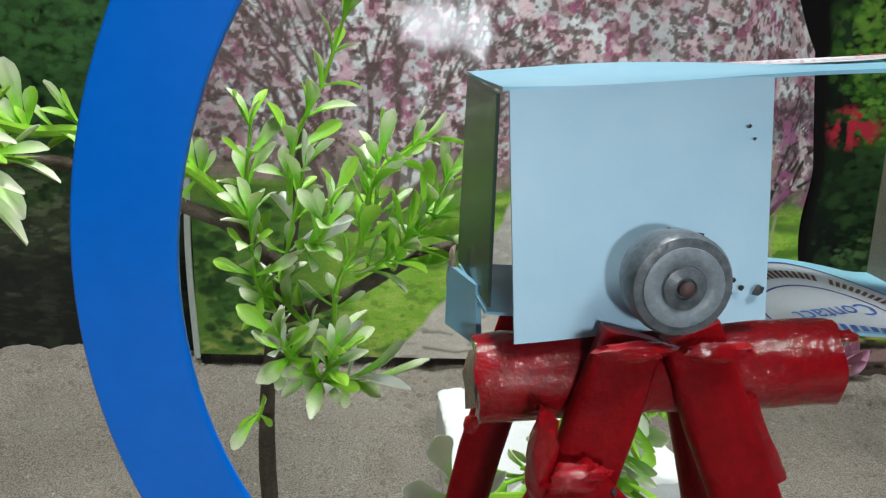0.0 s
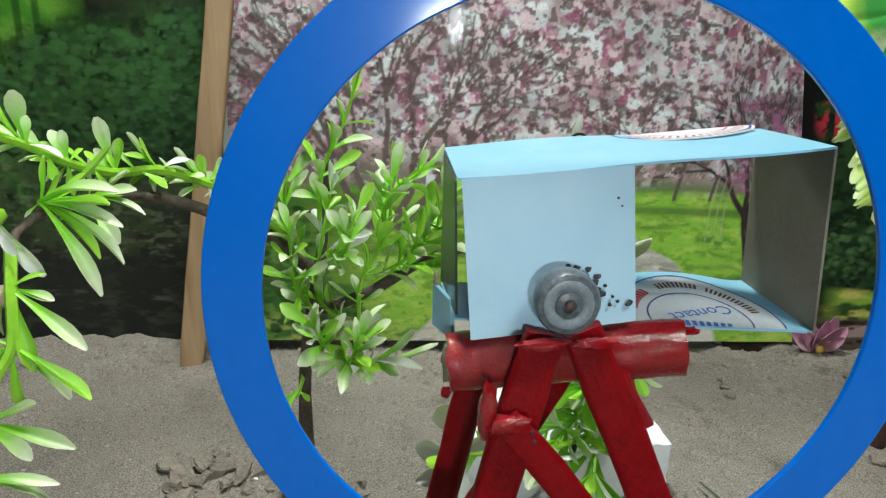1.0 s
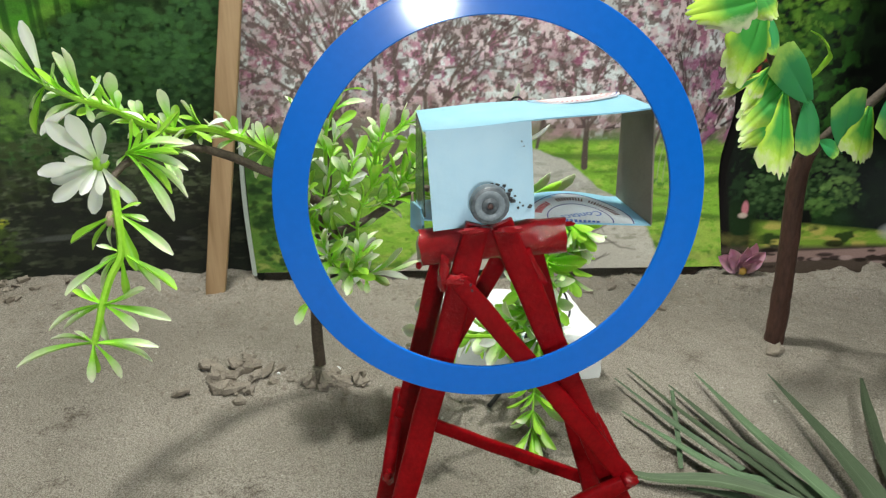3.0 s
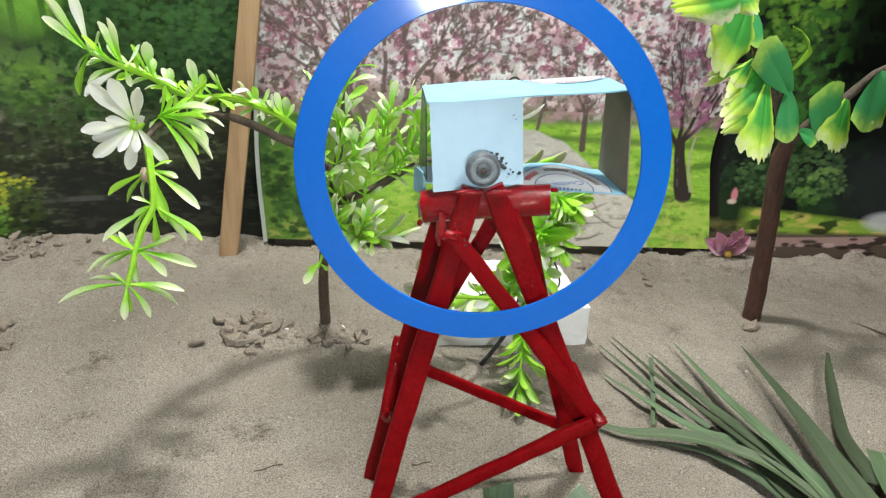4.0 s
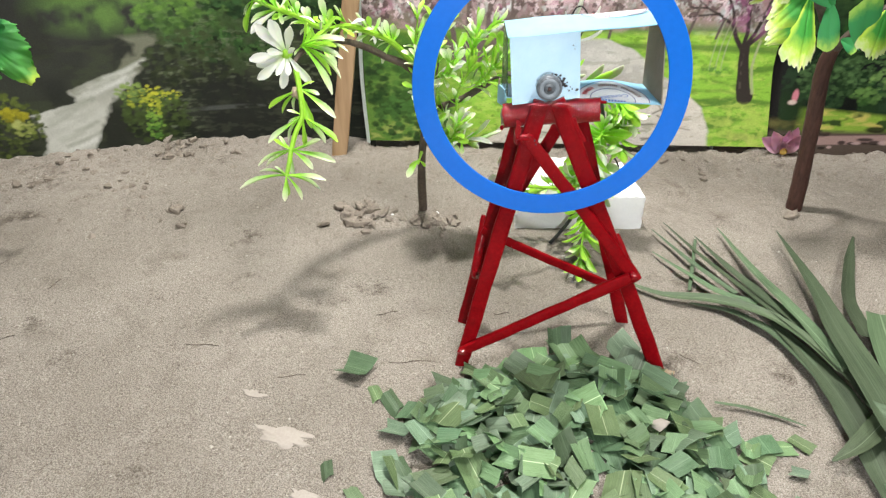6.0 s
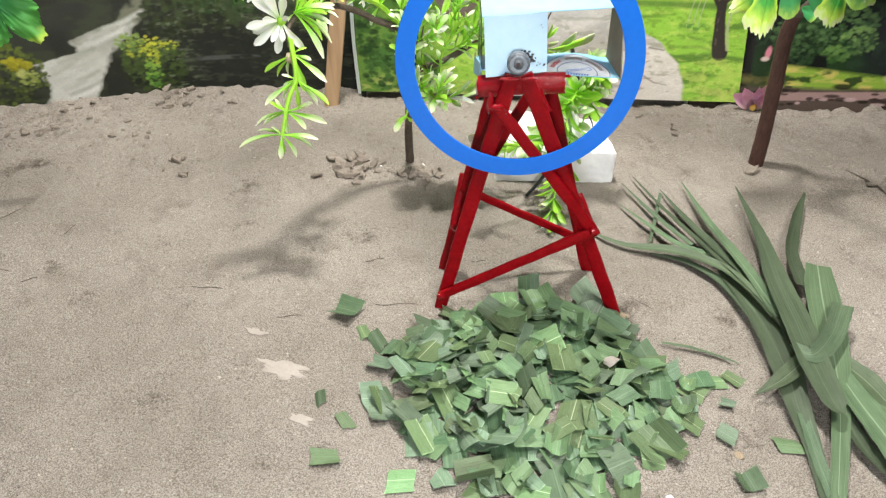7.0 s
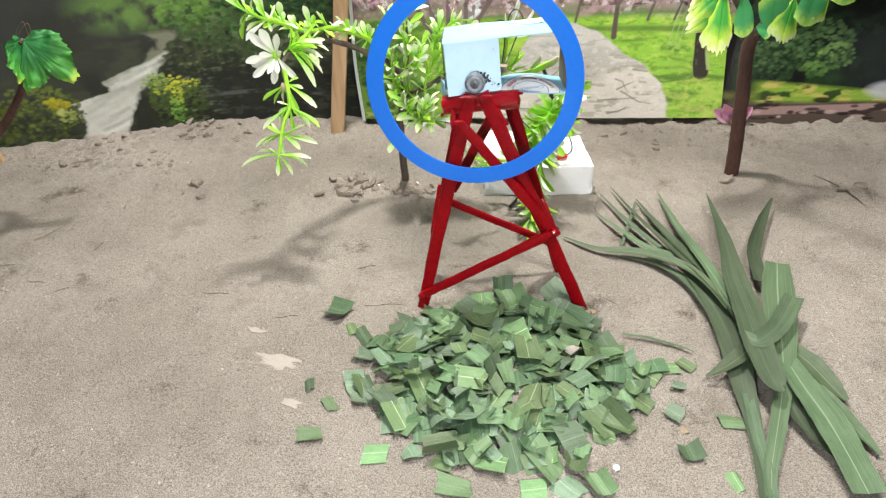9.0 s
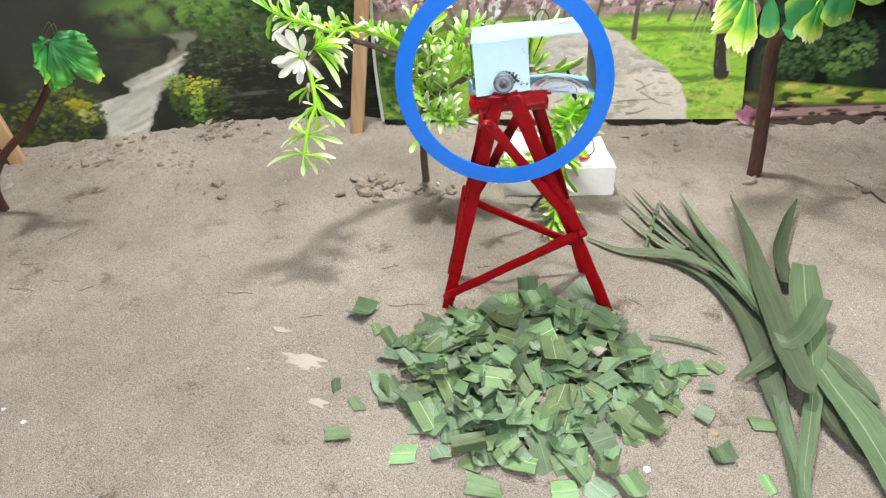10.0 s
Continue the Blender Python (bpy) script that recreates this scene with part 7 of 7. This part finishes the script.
def build_lumps():
    r = random.Random(3)
    spots = [(-0.140, 0.232, 0.030, 28), (-0.078, 0.214, 0.020, 18), (-0.143, 0.205, 0.020, 5), (-0.072, 0.196, 0.018, 5), (-0.330, 0.235, 0.030, 7), (-0.385, 0.42, 0.03, 7), (-0.30, 0.425, 0.06, 9), (-0.46, 0.418, 0.05, 8), (0.24, 0.318, 0.06, 10), (0.405, 0.150, 0.02, 4), (-0.542, 0.326, 0.03, 5), (-0.481, 0.359, 0.05, 7), (-0.412, 0.327, 0.05, 6), (-0.384, 0.405, 0.03, 6), (0.292, 0.186, 0.010, 5)]
    for x, y, spread, n in spots:
        for k in range(n):
            px, py = x + r.gauss(0, spread * 0.55), y + r.gauss(0, spread * 0.45)
            s = r.uniform(0.0025, 0.0085) * (1.2 if spread < 0.035 else 0.8)
            g = ground_height(px, py)
            ob = new("soil_lump", mesh_of("soil_lump", flake_bm(s, r), False))
            put(ob, CLOD)
            ob.location = (px, py, g + s * 0.30)
            ob.rotation_euler = (r.gauss(0, 0.32), r.gauss(0, 0.32), r.uniform(0, 6.28))
            tagged(ob, "crumbled grey-brown soil lump on the sand", "soil lump", "soil lumps")
    for x, y, s in ((-0.192, -0.060, 0.022), (-0.174, -0.110, 0.011), (-0.215, -0.02, 0.008)):
        bm, n = bmesh.new(), 48
        ring, top = [], []
        for k in range(n):
            a = 2 * math.pi * k / n
            q = s * (0.72 + 0.6 * noise.noise(Vector((math.cos(a) * 1.6, math.sin(a) * 1.6, s * 300))) + 0.3 * noise.noise(Vector((math.cos(a) * 5, math.sin(a) * 5, s * 300))))
            px, py = x + q * 1.25 * math.cos(a), y + q * 0.50 * math.sin(a) - 0.55 * q * math.cos(a)
            ring.append((px, py, ground_height(px, py) - 0.0004))
            top.append((x + (px - x) * 0.9, y + (py - y) * 0.9, ground_height(px, py) + 0.0009))
        loft(bm, [ring, top])
        ob = part("dried_patch", bm, STAIN)
        tagged(ob, "thin pale dried patch on the sand", "dried patch", "dried patches")
    for k, (x, y, s, mat) in enumerate(((0.060, -0.189, 0.0030, FOAM), (-0.401, -0.111, 0.0022, FOAM), (-0.424, -0.096, 0.0022, FOAM), (0.036, -0.030, 0.0018, FOAM), (-0.07, 0.225, 0.0028, FOAM), (-0.115, 0.228, 0.0018, FOAM), (0.115, -0.163, 0.004, BAMBOO), (0.05, -0.085, 0.006, STAIN))):
        bm = blob((x, y, ground_height(x, y) + (0.014 if k == 7 or k == 3 else s * 0.3)), (s, s * 0.8, s * 0.6), k + 60, 0.5, 1)
        tagged(part("scrap", bm, mat), "tiny pale scrap lying on the sand", "scrap", "small scraps")
    for k, (x, y, ang, n) in enumerate(((-0.105, 0.004, 2, 0.034), (-0.42, 0.06, 30, 0.014), (0.10, -0.012, -40, 0.014), (-0.487, 0.066, -10, 0.026), (-0.4797, 0.162, 52, 0.050), (-0.264, 0.037, -6, 0.026), (-0.192, -0.004, 8, 0.020), (-0.498, 0.109, -4, 0.022), (-0.452, 0.076, -12, 0.020), (-0.122, 0.064, 20, 0.018), (-0.411, 0.132, 70, 0.016), (-0.03, 0.056, 10, 0.012))):
        a = radians(ang)
        pts = [(x + n * f * math.cos(a), y + n * f * math.sin(a) + 0.0008 * math.sin(f * 9), ground_height(x + n * f * math.cos(a), y + n * f * math.sin(a)) + 0.0004) for f in (-0.5, -0.2, 0.1, 0.5)]
        tagged(part("dry_stalk", rod(smooth_line(pts, 8), 0.00034, 5, 0.0003), TWIG), "thin dry brown stalk on the sand", "stalk", "dry stalks")


def build_crumbs():
    """Loose crumbs of soil: thick along the foot of the sheets, thin over the open sand."""
    r = random.Random(12)
    verts, faces = [], []
    for k in range(3600):
        if k < 1700:
            x = r.uniform(-0.70, 0.55)
            line = 0.392 - 0.14 * x if x > -0.32 else 0.432 + 0.19 * (x + 0.32)
            y, s = line - abs(r.gauss(0, 0.035 if k % 2 else 0.075)), r.uniform(0.0006, 0.0030) * (1.5 if r.random() < 0.12 else 1)
        elif k < 2050:
            x, y, s = r.gauss(-0.11, 0.045), r.gauss(0.222, 0.018), r.uniform(0.0005, 0.0022)
        else:
            x, y, s = r.uniform(-0.60, 0.42), r.uniform(-0.22, 0.33), r.uniform(0.0004, 0.0011) * (1.9 if k % 14 == 0 else 1)
        z, n = ground_height(x, y), len(verts)
        t = r.uniform(0, 6.28)
        flat = r.uniform(0.35, 0.8)
        for px, py, pz in ((1, 0, 0), (0.3, 0.9, 0.1), (-0.8, 0.5, 0), (-0.7, -0.6, 0.1), (0.4, -0.9, 0), (0.1, 0.1, 1), (-0.3, 0.0, 0.8)):
            j = 1 + r.uniform(-0.3, 0.3)
            verts.append((x + s * j * (px * math.cos(t) - py * math.sin(t)), y + s * j * (px * math.sin(t) + py * math.cos(t)), z - 0.0002 + s * flat * pz * j))
        faces += [(n, n + 1, n + 5), (n + 1, n + 2, n + 6), (n + 1, n + 6, n + 5), (n + 2, n + 3, n + 6), (n + 3, n + 4, n + 6), (n + 4, n + 5, n + 6), (n + 4, n, n + 5)]
    me = bpy.data.meshes.new("soil_crumbs")
    me.from_pydata(verts, [], faces)
    tagged(put(new("soil_crumbs", me), CLOD), "loose grey-brown soil crumbs scattered over the sand", "soil", kind="stuff")


def build_crust():
    """A plate of dried sand with a broken edge, lifted a little."""
    edge = smooth_line([(0.388, 0.190, 0), (0.394, 0.166, 0), (0.399, 0.146, 0), (0.402, 0.130, 0), (0.406, 0.112, 0)], 18)
    bm, rings = bmesh.new(), []
    for i, p in enumerate(edge):
        lift = 0.0042 * math.sin(math.pi * (i + 0.6) / 18.2) + 0.0006 * noise.noise(p * 300)
        out = Vector((1.0, 0.25, 0))
        q = p + out * 0.0016 * noise.noise(p * 210)
        far = p + out * (0.018 + 0.006 * noise.noise(p * 90))
        g = ground_height(q.x, q.y)
        rings.append([Vector((q.x, q.y, g + lift)), Vector((far.x, far.y, ground_height(far.x, far.y) + 0.0002)), Vector((far.x, far.y, g - 0.003)), Vector((q.x + 0.0012, q.y, g + lift - 0.0026))])
    loft(bm, rings)
    tagged(part("sand_crust", bm, SAND, smooth=False), "lifted plate of dried sand with a broken edge", "sand crust")


build_crumbs()
build_lumps()
build_crust()


# ---- lamps above the view ----
def ceiling_lamp(x, y):
    lamp = thing("ceiling_lamp", "square white ceiling lamp housing", "lamp", (x, y, 2.35))
    bm = bmesh.new()
    rings = [[(x + sx * a, y + sy * a, z) for sx, sy in ((-1, -1), (1, -1), (1, 1), (-1, 1))] for a, z in ((0.15, 2.35), (0.15, 2.31), (0.135, 2.31), (0.135, 2.33))]
    loft(bm, rings, False)
    part("housing", bm, PLASTER, lamp, smooth=False)


def pendant_lamp(x, y, k):
    lamp = thing("pendant_lamp", "small white pendant lamp on a black cord", "lamp", (x, y, 2.35), "pendant lamps")
    bm = bmesh.new()
    rings = [[(x + r * k * math.cos(math.pi * q / 16), y + r * k * math.sin(math.pi * q / 16), z) for q in range(32)] for r, z in ((0.068, 1.120), (0.070, 1.121), (0.066, 1.150), (0.040, 1.190), (0.014, 1.205), (0.012, 1.202), (0.038, 1.186), (0.064, 1.148))]
    loft(bm, rings, False)
    part("shade", bm, PLASTER, lamp, "white round shade")
    part("cord", rod([(x, y, 1.200), (x, y, 2.36)], 0.003, 8), WIRE, lamp, "black cord")


ceiling_lamp(-1.45, -0.10)
pendant_lamp(-0.05, 0.30, 1.0)
pendant_lamp(0.24, -0.38, 3.3)
